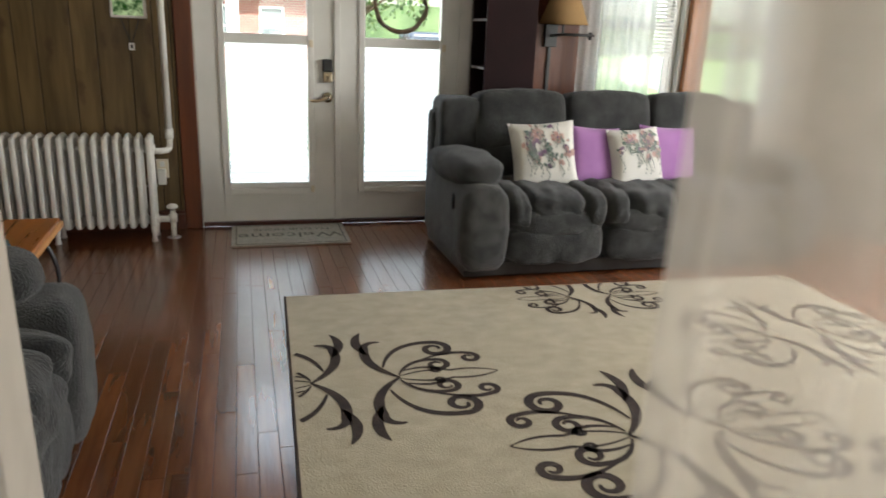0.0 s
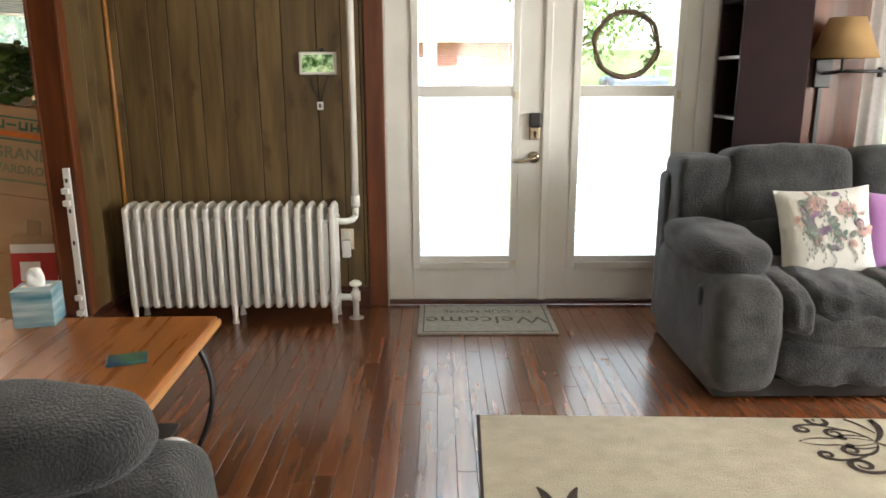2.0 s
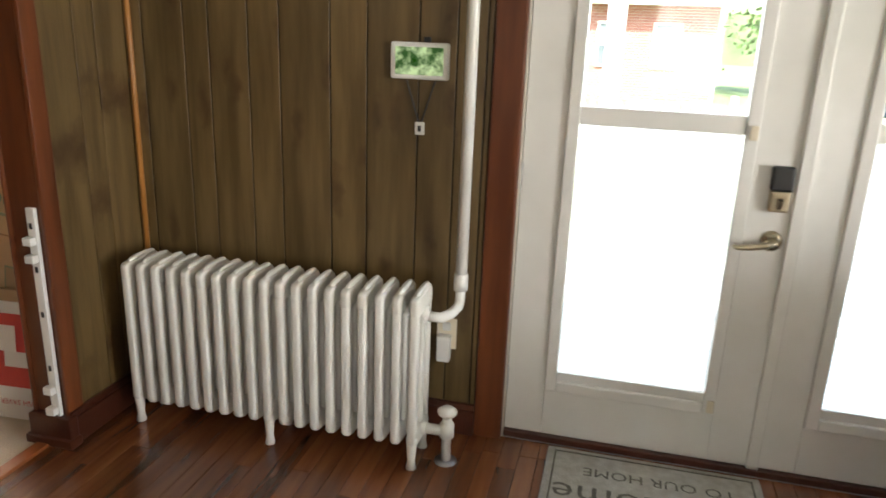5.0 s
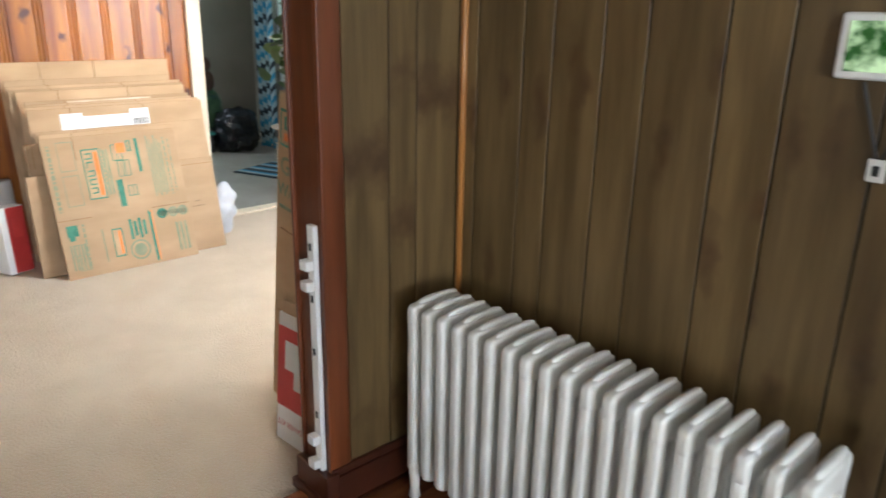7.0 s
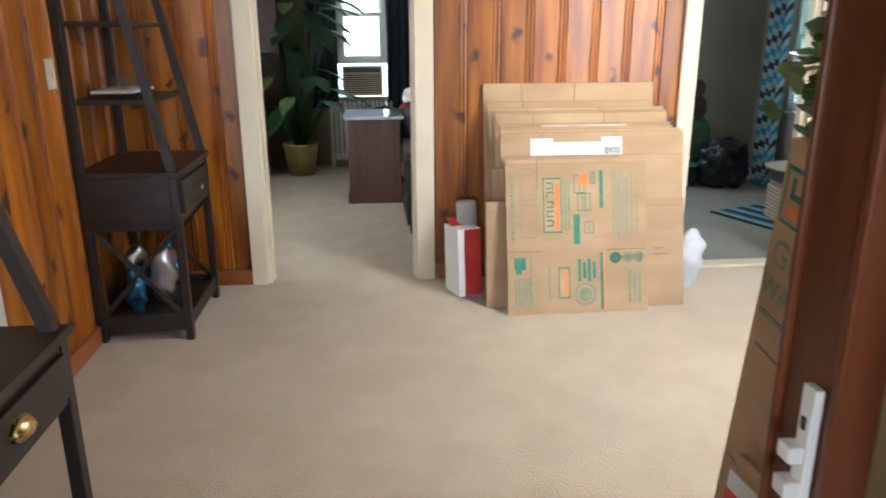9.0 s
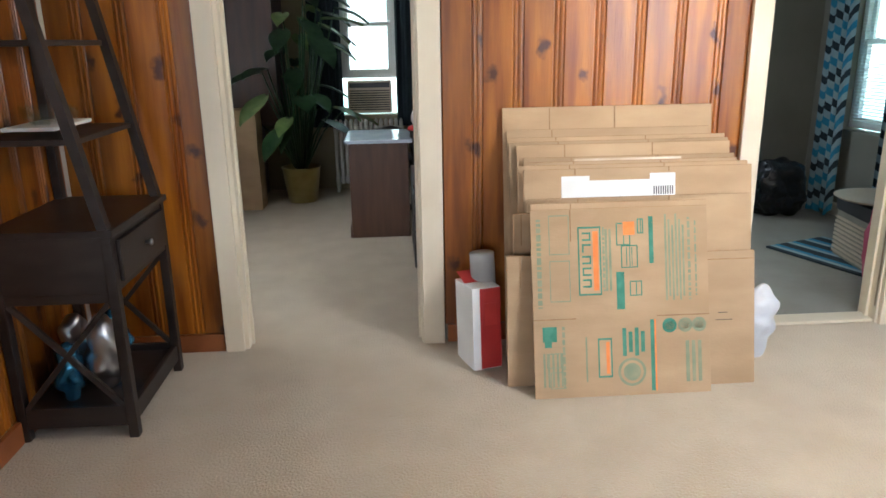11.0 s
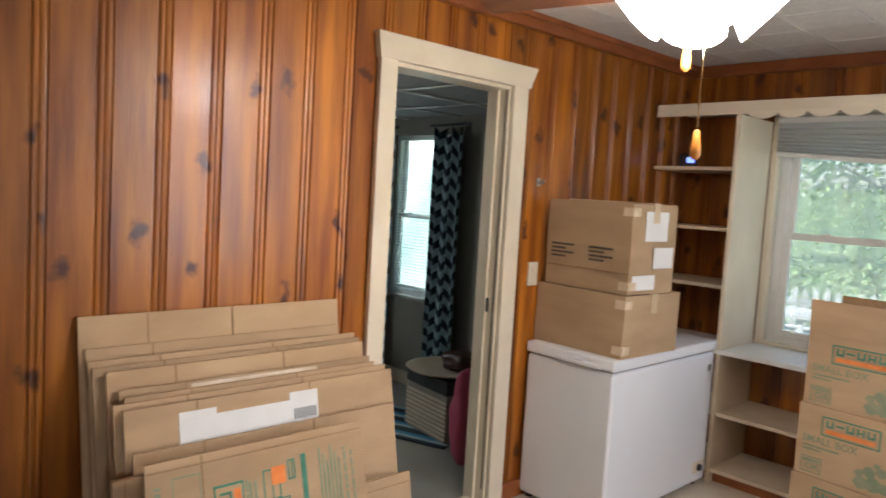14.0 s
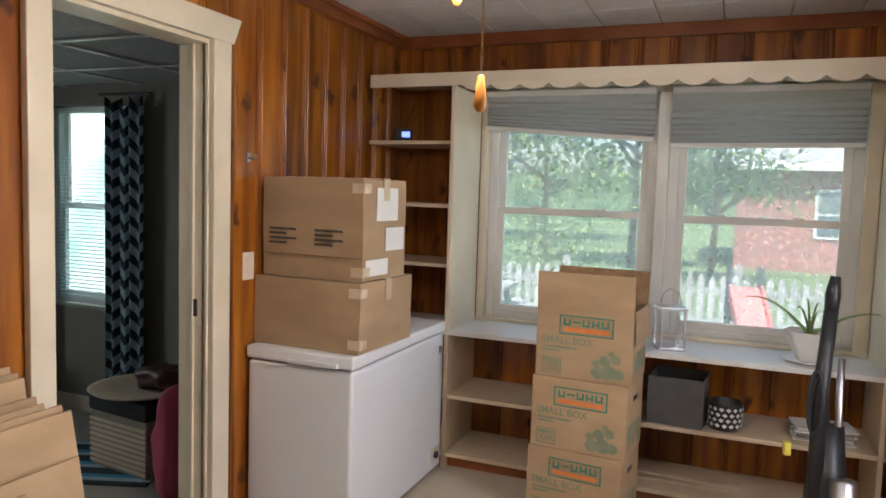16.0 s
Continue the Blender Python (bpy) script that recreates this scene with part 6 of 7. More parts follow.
tray = thing("glass_dish", "clear glass dish on a white tray", "dish", pose(-4.365, 2.48, 1.124))
part("tray", box(-0.16, 0.16, -0.09, 0.09, 0.0, 0.014, 0.005), PAPER, tray, "white serving tray")
part("bowl", lathe([(0.05, 0.014), (0.085, 0.03), (0.09, 0.075), (0.084, 0.075), (0.078, 0.035), (0.0, 0.02)], 24), glass_mat("dish_glass"), tray, "clear glass bowl", True)
for x in (-0.12, 0.12):
    part("candle_jar", lathe([(0.025, 0.014), (0.03, 0.02), (0.03, 0.06), (0.027, 0.06), (0.025, 0.022), (0.0, 0.022)], 16, at=(x, 0.03, 0)), glass_mat("jar_glass"), tray, "", True)
decor = thing("foil_decor", "crumpled silver and blue foil bags on the lower shelf", "foil bags", pose(-4.395, 2.54, 0.104))
for i, (x, y, s) in enumerate(((-0.1, 0.0, 0.13), (0.06, 0.03, 0.15), (0.14, -0.08, 0.11), (-0.02, -0.12, 0.14))):
    part("foil_bag", puff(x, y, s * 1.0, s, s * 0.8, s * 2.0, 2.2, 7, 0.035, 22), STEEL if i % 2 else surf("blue_foil", (0.05, 0.22, 0.42), (0.12, 0.38, 0.60), 14, 0.25, metal=0.8), decor, "", True)

# ---- ceiling fan with lit shades ----
fan = thing("ceiling_fan", "brown bladed ceiling fan with lit frosted glass shades", "ceiling fan", pose(-3.46, 5.22, 0))
part("canopy", lathe([(0.07, 2.432), (0.06, 2.39), (0.02, 2.31), (0.015, 2.25)], 20), BRASS, fan, "", True)
part("motor", lathe([(0.0, 2.28), (0.06, 2.275), (0.11, 2.25), (0.12, 2.19), (0.09, 2.16), (0.05, 2.14), (0.05, 2.10), (0.0, 2.10)], 24), BRASS, fan, "brass motor housing", True)
BLADE = surf("walnut_blade", (0.12, 0.045, 0.018), (0.20, 0.085, 0.035), 4, 0.4, 0.05, 60, (1, 6, 1))
for k in range(5):
    a = 50 + 72 * k
    part("blade", moved(box(0.16, 0.64, -0.075, 0.075, -0.003, 0.003, 0.002), pose(0, 0, 2.12, 11, 0, a)), BLADE, fan, "", False)
    part("blade_iron", moved(box(0.09, 0.20, -0.02, 0.02, -0.004, 0.0, 0.001), pose(0, 0, 2.124, 0, 0, a)), BRASS, fan)
for k in range(4):
    a = radians(35 + 90 * k)
    c, s = math.cos(a), math.sin(a)
    part("lamp_arm", tube([(0.04 * c, 0.04 * s, 2.12), (0.08 * c, 0.08 * s, 2.11)], 0.012), BRASS, fan)
    bm = lathe([(0.022, 0.0), (0.040, -0.016), (0.062, -0.052), (0.088, -0.120), (0.085, -0.120), (0.058, -0.052), (0.0, -0.032)], 20)
    part("glass_shade", moved(bm, pose(0.075 * c, 0.075 * s, 2.115) @ pose(0, 0, 0, 0, 0, math.degrees(a)) @ pose(0, 0, 0, 0, -46, 0)), GLOBE, fan, "lit frosted glass tulip shade", True)
for x, y, z0, z1 in ((0.03, -0.03, 1.745, 2.10), (-0.06, 0.05, 1.98, 2.10)):
    bm = bmesh.new()
    for i in range(int((z1 - z0) / 0.006)):
        z = z1 - 0.006 * i
        box(x - 0.0018, x + 0.0018, y - 0.0018, y + 0.0018, z - 0.0022, z + 0.0022, bm=bm)
    part("pull_chain", bm, BRASS, fan, kind="stuff")
    part("pull_knob", lathe([(0.0, 0.0), (0.007, -0.004), (0.012, -0.045), (0.013, -0.065), (0.006, -0.075), (0.0, -0.076)], 12, at=(x, y, z0)), surf("amber_pull", (0.60, 0.24, 0.04), (0.70, 0.32, 0.07), 5, 0.35), fan, "amber wooden pull", True)
bulb = bpy.data.lights.new("fan_bulbs", "POINT")
bulb.energy, bulb.color, bulb.shadow_soft_size = 6.2, (1.0, 0.88, 0.72), 0.09
new("fan_bulbs", bulb).location = (-3.46, 5.22, 1.96)

# ---- on and in the window shelves ----
clock = thing("clock_radio", "small black clock radio with a blue display", "radio", pose(-4.74, 7.60, 1.786, 0, 0, 15))
part("case", box(-0.05, 0.05, -0.04, 0.04, 0, 0.085, 0.02, seg=3), BLACK, clock)
part("display", box(0.0, 0.045, -0.0425, -0.0395, 0.03, 0.06), glow("blue_display", (0.1, 0.15, 0.9), 1.5), clock, "blue lit display")
part("wire", tube([(0, 0.03, 0.07), (0.02, 0.1, 0.16), (0.03, 0.2, 0.24)], 0.002, 5), BLACK, clock)
bin_thing = thing("fabric_bin", "grey fabric storage bin on the shelf", "bin", pose(-3.15, 7.54, 0.411, 0, 0, -4))
bm = bmesh.new()
for a in ((-0.13, 0.13, -0.13, -0.125), (-0.13, 0.13, 0.125, 0.13), (-0.13, -0.125, -0.125, 0.125), (0.125, 0.13, -0.125, 0.125)):
    box(*a, 0, 0.235, bm=bm)
part("bin_sides", bm, GREYPLASTIC, bin_thing)
part("bin_floor", box(-0.125, 0.125, -0.125, 0.125, 0.0, 0.01), GREYPLASTIC, bin_thing)
pot = thing("patterned_pot", "small black and white patterned pot on the shelf", "pot", pose(-2.93, 7.50, 0.411))
part("pot_body", lathe([(0.065, 0.0), (0.078, 0.02), (0.08, 0.13), (0.076, 0.135), (0.07, 0.13), (0.068, 0.03), (0.0, 0.02)], 24), BLACK, pot, "", True)
bm = bmesh.new()
for i in range(4):
    for k in range(16):
        a = 2 * math.pi * (k + 0.5 * (i % 2)) / 16
        c, s, z = math.cos(a), math.sin(a), 0.03 + 0.026 * i
        e = Vector((-s, c, 0)) * 0.0125
        p = Vector((0.0812 * c, 0.0812 * s, z))
        bm.faces.new([bm.verts.new(q) for q in (p - Vector((0, 0, 0.0115)), p + e, p + Vector((0, 0, 0.0105)), p - e)])
part("white_scales", bm, PAPER, pot, kind="stuff")
lantern = thing("metal_lantern", "grey metal lantern on the window shelf", "lantern", pose(-3.21, 7.53, 0.766, 0, 0, 20))
part("lantern_base", box(-0.065, 0.065, -0.065, 0.065, 0.0, 0.014, 0.003), STEEL, lantern)
part("lantern_roof", box(-0.068, 0.068, -0.068, 0.068, 0.20, 0.215, 0.003), STEEL, lantern)
for x in (-0.058, 0.058):
    for y in (-0.058, 0.058):
        part("lantern_post", box(x - 0.006, x + 0.006, y - 0.006, y + 0.006, 0.014, 0.20), STEEL, lantern)
part("lantern_handle", tube([(0.05 * math.cos(a), 0, 0.225 + 0.075 * math.sin(a)) for a in (math.pi * i / 10 for i in range(11))], 0.004, 6), STEEL, lantern, "", True)
aloe = thing("aloe_plant", "small aloe in a white fluted pot on a saucer", "plant", pose(-2.585, 7.545, 0.766))
part("saucer", lathe([(0.07, 0.0), (0.11, 0.012), (0.105, 0.014), (0.0, 0.008)], 24), WHITE, aloe, "white saucer", True)
fl = bmesh.new()
rings = []
for r, z in ((0.048, 0.012), (0.09, 0.10), (0.105, 0.15), (0.098, 0.15), (0.085, 0.125)):
    rings.append([fl.verts.new((r * (1 + 0.05 * math.cos(8 * a)) * math.cos(a), r * (1 + 0.05 * math.cos(8 * a)) * math.sin(a), z)) for a in (2 * math.pi * k / 48 for k in range(48))])
for a, b in zip(rings, rings[1:]):
    for k in range(48):
        fl.faces.new((a[k], a[(k + 1) % 48], b[(k + 1) % 48], b[k]))
fl.faces.new(rings[-1])
part("pot", fl, PAPER, aloe, "white fluted plastic pot", True)
part("soil", lathe([(0.086, 0.126), (0.0, 0.135)], 20), DARKINK, aloe, "dark soil", True)
for k, (a, l, hgt) in enumerate(((2.9, 0.30, 0.16), (0.1, 0.32, 0.12), (1.2, 0.10, 0.15), (4.4, 0.08, 0.16), (5.3, 0.07, 0.12), (2.0, 0.06, 0.17), (3.6, 0.07, 0.13))):
    pts = [(l * u * math.cos(a), l * 0.4 * u * math.sin(a), 0.13 + hgt * math.sin(u * 1.9)) for u in (i / 8 for i in range(9))]
    part("leaf", tube(pts, [0.010 * (1 - u / 8.5) + 0.001 for u in range(9)], 6, squash=0.4), LEAFPALE, aloe, "", True)
scraps = thing("wood_scraps", "short wooden laths lying on the lowest shelf", "wood", pose(-3.0, 7.52, 0.086))
for i, (y, r, l) in enumerate(((0.0, 3, 0.62), (0.04, -2, 0.5), (0.09, 6, 0.34))):
    part("lath", moved(box(-l / 2, l / 2, -0.015, 0.015, 0.0, 0.012), pose(-0.2 + 0.1 * i, y, 0.013 * (i == 1), 0, 0, r)), SHELFTAN, scraps)
papers = thing("paper_pile", "untidy pile of papers and parts on the shelf", "papers", pose(-2.50, 7.56, 0.411))
for i in range(7):
    part("sheet", moved(box(-0.13, 0.13, -0.09, 0.09, 0.0, 0.008), pose(0, 0, 0.009 * i, 0, 0, 9 * math.sin(i * 2.3))), GREYWOOD if i % 2 else PAPER, papers)
vac = thing("upright_vacuum", "black upright vacuum with a looped cord", "vacuum", pose(-2.54, 6.80, 0.004, 0, 0, 10))
part("floor_head", box(-0.15, 0.15, -0.14, 0.12, 0.0, 0.09, 0.03, seg=3), BLACK, vac, "", True)
part("body", tube([(0, 0.05, 0.07), (-0.01, 0.06, 0.40), (0.0, 0.09, 0.66)], [0.085, 0.075, 0.05], 14), BLACK, vac, "", True)
part("dust_cup", tube([(0.03, -0.03, 0.16), (0.03, -0.01, 0.48)], 0.048, 14), STEEL, vac, "grey dust cup", True)
part("wand", tube([(-0.06, 0.02, 0.35), (-0.05, 0.06, 0.80), (-0.02, 0.11, 1.10)], [0.03, 0.028, 0.026], 12), BLACK, vac, "", True)
part("tube", tube([(0.02, 0.04, 0.40), (0.02, 0.08, 0.92)], 0.014, 10), STEEL, vac, "steel tube", True)
part("handle", tube([(-0.02, 0.11, 1.08), (-0.015, 0.12, 1.16), (-0.01, 0.12, 1.23)], [0.024, 0.028, 0.018], 12), BLACK, vac, "", True)
for i in range(5):
    pts = [(-0.08 + 0.025 * math.sin(2 * math.pi * u) + 0.010 * i, 0.02 + 0.012 * i, 0.76 + 0.12 * math.cos(2 * math.pi * u) - 0.02 * i) for u in (k / 20 for k in range(21))]
    part("cord_loop", tube(pts, 0.005, 6), BLACK, vac, "", True)
part("plug", box(-0.18, -0.155, 0.0, 0.03, 0.55, 0.60, 0.004), surf("yellow_plug", (0.6, 0.5, 0.05), (0.7, 0.6, 0.08)), vac, "yellow plug")

# ---- office ----
radiator("radiator", "white cast iron radiator under the office window", 14, 0.048, 0.17, 0.68, pose(-8.58, 3.16, 0.0, 0, 0, 90))
DESKWOOD = surf("brown_desk_laminate", (0.075, 0.030, 0.013), (0.115, 0.050, 0.022), 5, 0.4, 0.05, 50, (4, 4, 0.5))
desk = thing("office_desk", "brown wooden desk with a pale top end", "desk", pose(-6.85, 3.385, 0.003))
# the top's blue-white base colour holds the reflected daylight
part("desk_top", box(-0.62, 0.03, -0.03, 0.46, 0.70, 0.725, 0.004), surf("window_sheen_laminate", (0.50, 0.58, 0.70), (0.58, 0.66, 0.78), 4, 0.18), desk, "glossy desk top with pale window reflection in its colour")
part("end_panel", box(-0.02, 0.0, 0.0, 0.43, 0.0, 0.70, 0.004), DESKWOOD, desk)
part("end_panel", box(-0.60, -0.58, 0.0, 0.43, 0.0, 0.70, 0.004), DESKWOOD, desk)
part("front_panel", box(-0.58, -0.02, 0.0, 0.02, 0.04, 0.69), DESKWOOD, desk)
part("skirt", box(-0.60, 0.006, -0.012, 0.0, 0.0, 0.09, 0.003), DESKWOOD, desk)
ob = thing("black_cabinet", "low dark cabinet of drawers behind the door", "cabinet", pose(-6.2, 3.92, 0.003))
part("cabinet_body", box(-0.35, 0.35, -0.08, 0.5, 0.0, 0.56, 0.006), BLACK, ob)
part("cabinet_top", box(-0.36, 0.36, -0.10, 0.5, 0.56, 0.585, 0.004), CLOSET, ob)
for z in (0.06, 0.30):
    part("drawer", box(-0.33, 0.33, -0.10, -0.08, z, z + 0.22, 0.004), BLACK, ob)
solid("stuffed_toy", puff(-6.95, 3.92, 0.86, 0.13, 0.14, 0.20, 2.3, 8, 0.02, 20), PAPER, "white plush toy on the desk clutter", "plush toy", smooth=True)
solid("red_scarf", puff(-6.90, 3.90, 0.80, 0.14, 0.17, 0.05, 2.5, 7, 0.012, 20), RED, "red knitted scarf round the plush toy", "scarf", smooth=True)
solid("dark_bag", puff(-6.95, 3.98, 0.725, 0.34, 0.30, 0.26, 3, 8, 0.02, 12), BLACK, "dark cloth bag on the cabinet end", "bag", smooth=True, m=pose(0, 0, 0))
arm = thing("office_chair", "black office chair behind the desk", "chair", pose(-7.55, 3.75, 0.003))
part("seat", puff(0, 0, 0.46, 0.46, 0.46, 0.09, 3.5, 6), BLACK, arm, "", True)
part("backrest", puff(-0.02, 0.22, 0.72, 0.42, 0.08, 0.42, 3.5, 6), BLACK, arm, "", True)
part("column", tube([(0, 0, 0.06), (0, 0, 0.44)], 0.025), STEEL, arm)
for k in range(5):
    a = 2 * math.pi * k / 5
    part("base_leg", tube([(0, 0, 0.08), (0.26 * math.cos(a), 0.26 * math.sin(a), 0.03)], 0.018), BLACK, arm)
for s in (-1, 1):
    part("armrest", tube([(s * 0.24, 0.12, 0.48), (s * 0.25, 0.10, 0.66), (s * 0.25, -0.06, 0.70), (s * 0.25, -0.20, 0.67)], 0.02), BLACK, arm, "", True)
closet = setting("closet_doors", "dark brown wooden closet doors in the office", "closet")
part("door", box(-8.3, -7.2, 1.91, 1.95, 0.01, 2.3, 0.005), CLOSET, closet)
cab = thing("tall_cabinet", "tall dark brown wooden cabinet in the office corner", "cabinet", pose(-8.45, 2.05, 0.003))
part("cabinet_body", box(-0.33, 0.27, -0.13, 0.66, 0.70, 2.25, 0.005), CLOSET, cab)
part("cabinet_base", box(-0.33, 0.25, -0.13, 0.42, 0.0, 0.695, 0.005), CLOSET, cab)
carton("moving_box", "tall brown moving box standing in the office", 0.26, 0.30, 0.86, pose(-8.02, 2.40, 0.004), False, seed=9)
ac = thing("air_conditioner", "beige window air conditioner with a slatted grille", "air conditioner", pose(-8.80, 3.285, 0.745))
part("ac_body", box(-0.12, 0.10, 0.0, 0.42, 0.0, 0.30, 0.01), SHELFTAN, ac)
for i in range(9):
    part("slat", box(0.10, 0.108, 0.02, 0.40, 0.03 + 0.022 * i, 0.04 + 0.022 * i), DARKINK, ac)
part("control_strip", box(0.10, 0.106, 0.02, 0.40, 0.24, 0.285), BLACK, ac)
drape("office_curtain", "dark blue curtain beside the office window", 0.0, 0.30, 0.0, 0.62, 2.2, 4, 0.02, NAVY, pose(-8.68, 2.94, 0, 0, 0, 90), seed=8, cols=60)
drape("office_curtain", "dark blue curtain beside the office window", 0.0, 0.32, 0.0, 0.62, 2.2, 4, 0.02, NAVY, pose(-8.68, 3.75, 0, 0, 0, 90), seed=9, cols=60)
bl = thing("office_blind", "white slat blind in the office window", "blind", pose(-8.815, 0, 0))
first = None
for i in range(34):
    z = 2.03 - 0.026 * i
    if first is None:
        first = part("slat", moved(box(-0.011, 0.011, 3.30, 3.69, -0.0008, 0.0008), pose(0, 0, 0, 0, 6)), WHITE, bl)
        first.matrix_basis = pose(0, 0, z)
    else:
        again("slat", first, bl, pose(0, 0, z))


def potted_palm(name, label, m):
    t = thing(name, label, "plant", m)
    part("pot", lathe([(0.13, 0.0), (0.17, 0.30), (0.18, 0.32), (0.165, 0.32), (0.15, 0.28), (0.0, 0.28)], 22), surf("brass_pot", (0.42, 0.32, 0.12), (0.55, 0.44, 0.2), 6, 0.35, metal=0.6), t, "dull brass pot", True)
    rng = random.Random(11)
    for k in range(46):
        a, l, hh = rng.uniform(0, 6.28), rng.uniform(0.18, 0.42), rng.uniform(0.45, 1.55)
        base = Vector((0.05 * math.cos(a), 0.05 * math.sin(a), 0.3))
        tip = Vector((l * math.cos(a), l * math.sin(a), 0.25 + hh))
        stem = bmesh.new()
        tube([base, (base + tip) / 2 + Vector((0, 0, 0.08)), tip], [0.012, 0.009, 0.005], 5, stem)
        d = Vector((math.cos(a), math.sin(a), rng.uniform(-0.5, 0.15))).normalized()
        s = d.cross(Vector((0, 0, 1))).normalized()
        ll, ww = rng.uniform(0.24, 0.40), rng.uniform(0.06, 0.11)
        own = bmesh.new()
        rows = []
        for i in range(8):
            u = i / 7
            c = tip + d * ll * u - Vector((0, 0, 0.10 * u * u))
            wd = ww * math.sin(math.pi * min(0.98, u * 0.95 + 0.05)) ** 0.8
            rows.append([own.verts.new(c + s * wd + Vector((0, 0, 0.02))), own.verts.new(c), own.verts.new(c - s * wd + Vector((0, 0, 0.02)))])
        for p, q in zip(rows, rows[1:]):
            own.faces.new((p[0], p[1], q[1], q[0])), own.faces.new((p[1], p[2], q[2], q[1]))
        part("stem", stem, LEAFDARK, t, "", True)
        part("leaf", own, LEAFDARK if k % 3 else LEAFPALE, t, "", True)
    return t


potted_palm("potted_plant", "tall leafy green house plant in a brass pot", pose(-8.25, 2.86, 0.003))

# unseen sheet added across the invented south opening to hold back direct sun
solid("sun_block_sheet", box(-6.6, -5.6, 1.84, 1.845, 0.8, 2.0), SHADE, "added white sheet that keeps sun out of the unseen office opening", "blind")

# ---- bedroom ----
def chevron_curtain(label, x0, x1, y, z0, z1, mats, seed):
    """A curtain of zigzag bands: every band is a strip of cloth across the folds."""
    t = thing("chevron_curtain", label, "curtain")
    rng = random.Random(seed)
    ph = rng.random() * 6
    cols, zig = 60, 3
    n = int((z1 - z0) / 0.058)
    meshes = {}
    for b in range(n):
        own = bmesh.new()
        prev = None
        for i in range(cols + 1):
            u = i / cols
            saw = 0.085 * (1 - abs(2 * ((u * zig) % 1) - 1))
            w = 0.022 * math.sin(2 * math.pi * u * 4 + ph) + 0.01 * math.sin(2 * math.pi * u * 7)
            za, zb = z1 - 0.058 * b - saw, z1 - 0.058 * (b + 1) - saw
            a = [own.verts.new((x0 + (x1 - x0) * u, y + w, za)), own.verts.new((x0 + (x1 - x0) * u, y + w, zb))]
            if prev:
                own.faces.new((prev[0], prev[1], a[1], a[0]))
            prev = a
        part("zigzag_band", own, mats[b % len(mats)], t, "", True)
    part("curtain_rod", tube([(x0 - 0.05, y, z1 + 0.01), (x1 + 0.05, y, z1 + 0.01)], 0.01), BLACK, t)
    return t


chevron_curtain("navy and white chevron curtain beside the window", -6.55, -6.24, 7.16, 0.02, 2.03, (CHEV, CHEVPALE), 2)
chevron_curtain("blue and white chevron curtain beside the window", -7.36, -7.04, 7.16, 0.02, 2.03, (CHEVPALE, CHEVBLUE, CHEVPALE, CHEV), 4)
bl = thing("bedroom_blind", "white slat blind in the bedroom window", "blind", pose(0, 7.285, 0))
first = None
for i in range(49):
    z = 1.96 - 0.025 * i
    if first is None:
        first = part("slat", moved(box(-7.10, -6.52, -0.011, 0.011, -0.0008, 0.0008), pose(0, 0, 0, 6)), SLAT, bl)
        first.matrix_basis = pose(0, 0, z)
    else:
        again("slat", first, bl, pose(0, 0, z))
solid("bedroom_baseboard", box(-7.59, -5.0, 7.225, 7.249, 0.0, 0.10, 0.004), CREAM, "cream painted bedroom skirting board", "baseboard", "structure")
hb = thing("storage_hamper", "beige slatted hamper with dark clutter on top", "hamper", pose(-5.80, 6.72, 0.003, 0, 0, -8))
part("hamper_body", box(-0.22, 0.22, -0.17, 0.17, 0.0, 0.40, 0.01), surf("grey_beige_plastic", (0.24, 0.22, 0.17), (0.31, 0.28, 0.22), 6, 0.5), hb)
for i in range(9):
    part("rib", box(-0.222, 0.222, -0.178, -0.17, 0.03 + 0.028 * i, 0.045 + 0.028 * i), SHELFTAN, hb)
part("top_band", box(-0.225, 0.225, -0.18, 0.175, 0.31, 0.40, 0.006), BLACK, hb)
ht = thing("round_tray", "round wicker tray with dark clothes on the hamper", "tray", pose(-5.80, 6.70, 0.404))
part("rim", lathe([(0.10, 0.0), (0.26, 0.03), (0.27, 0.035), (0.25, 0.02), (0.0, 0.008)], 26), SHELFTAN, ht, "", True)
part("clothes", puff(0.08, 0.05, 0.08, 0.26, 0.22, 0.13, 2.4, 8, 0.04, 14), CLOSET, ht, "dark crumpled clothes", True)
solid("pink_towel", puff(-5.33, 6.42, 0.27, 0.14, 0.22, 0.54, 2.6, 10, 0.035, 9), PINK, "pink cloth hung beside the bedroom doorway", "cloth", smooth=True)
br = thing("small_rug", "small black white and blue striped rug", "rug", pose(-6.0, 6.62, 0.003, 0, 0, 20))
for i in range(14):
    part("stripe", box(-0.36, 0.36, -0.28 + 0.04 * i, -0.242 + 0.04 * i, 0.0, 0.012, 0.003), (CHEV, CHEVPALE, CHEVBLUE, CHEV)[i % 4], br)
gb = thing("garbage_bag", "shiny black stuffed plastic sack on the carpet", "bag", pose(-7.20, 6.78, 0.003))
part("sack", puff(0, 0, 0.22, 0.42, 0.40, 0.46, 3, 14, 0.05, 13), surf("black_film", (0.006, 0.007, 0.008), (0.02, 0.022, 0.025), 9, 0.22, 0.6, 30), gb, "", True)
tb = thing("teal_bin", "black storage bin with a teal lid", "storage bin", pose(-7.40, 6.42, 0.003))
part("bin_body", box(-0.16, 0.16, -0.16, 0.13, 0.0, 0.18, 0.015), BLACK, tb)
part("bin_lid", box(-0.175, 0.175, -0.175, 0.145, 0.18, 0.215, 0.012), surf("teal_plastic", (0.04, 0.28, 0.24), (0.07, 0.35, 0.30), 5, 0.4), tb, "teal lid")
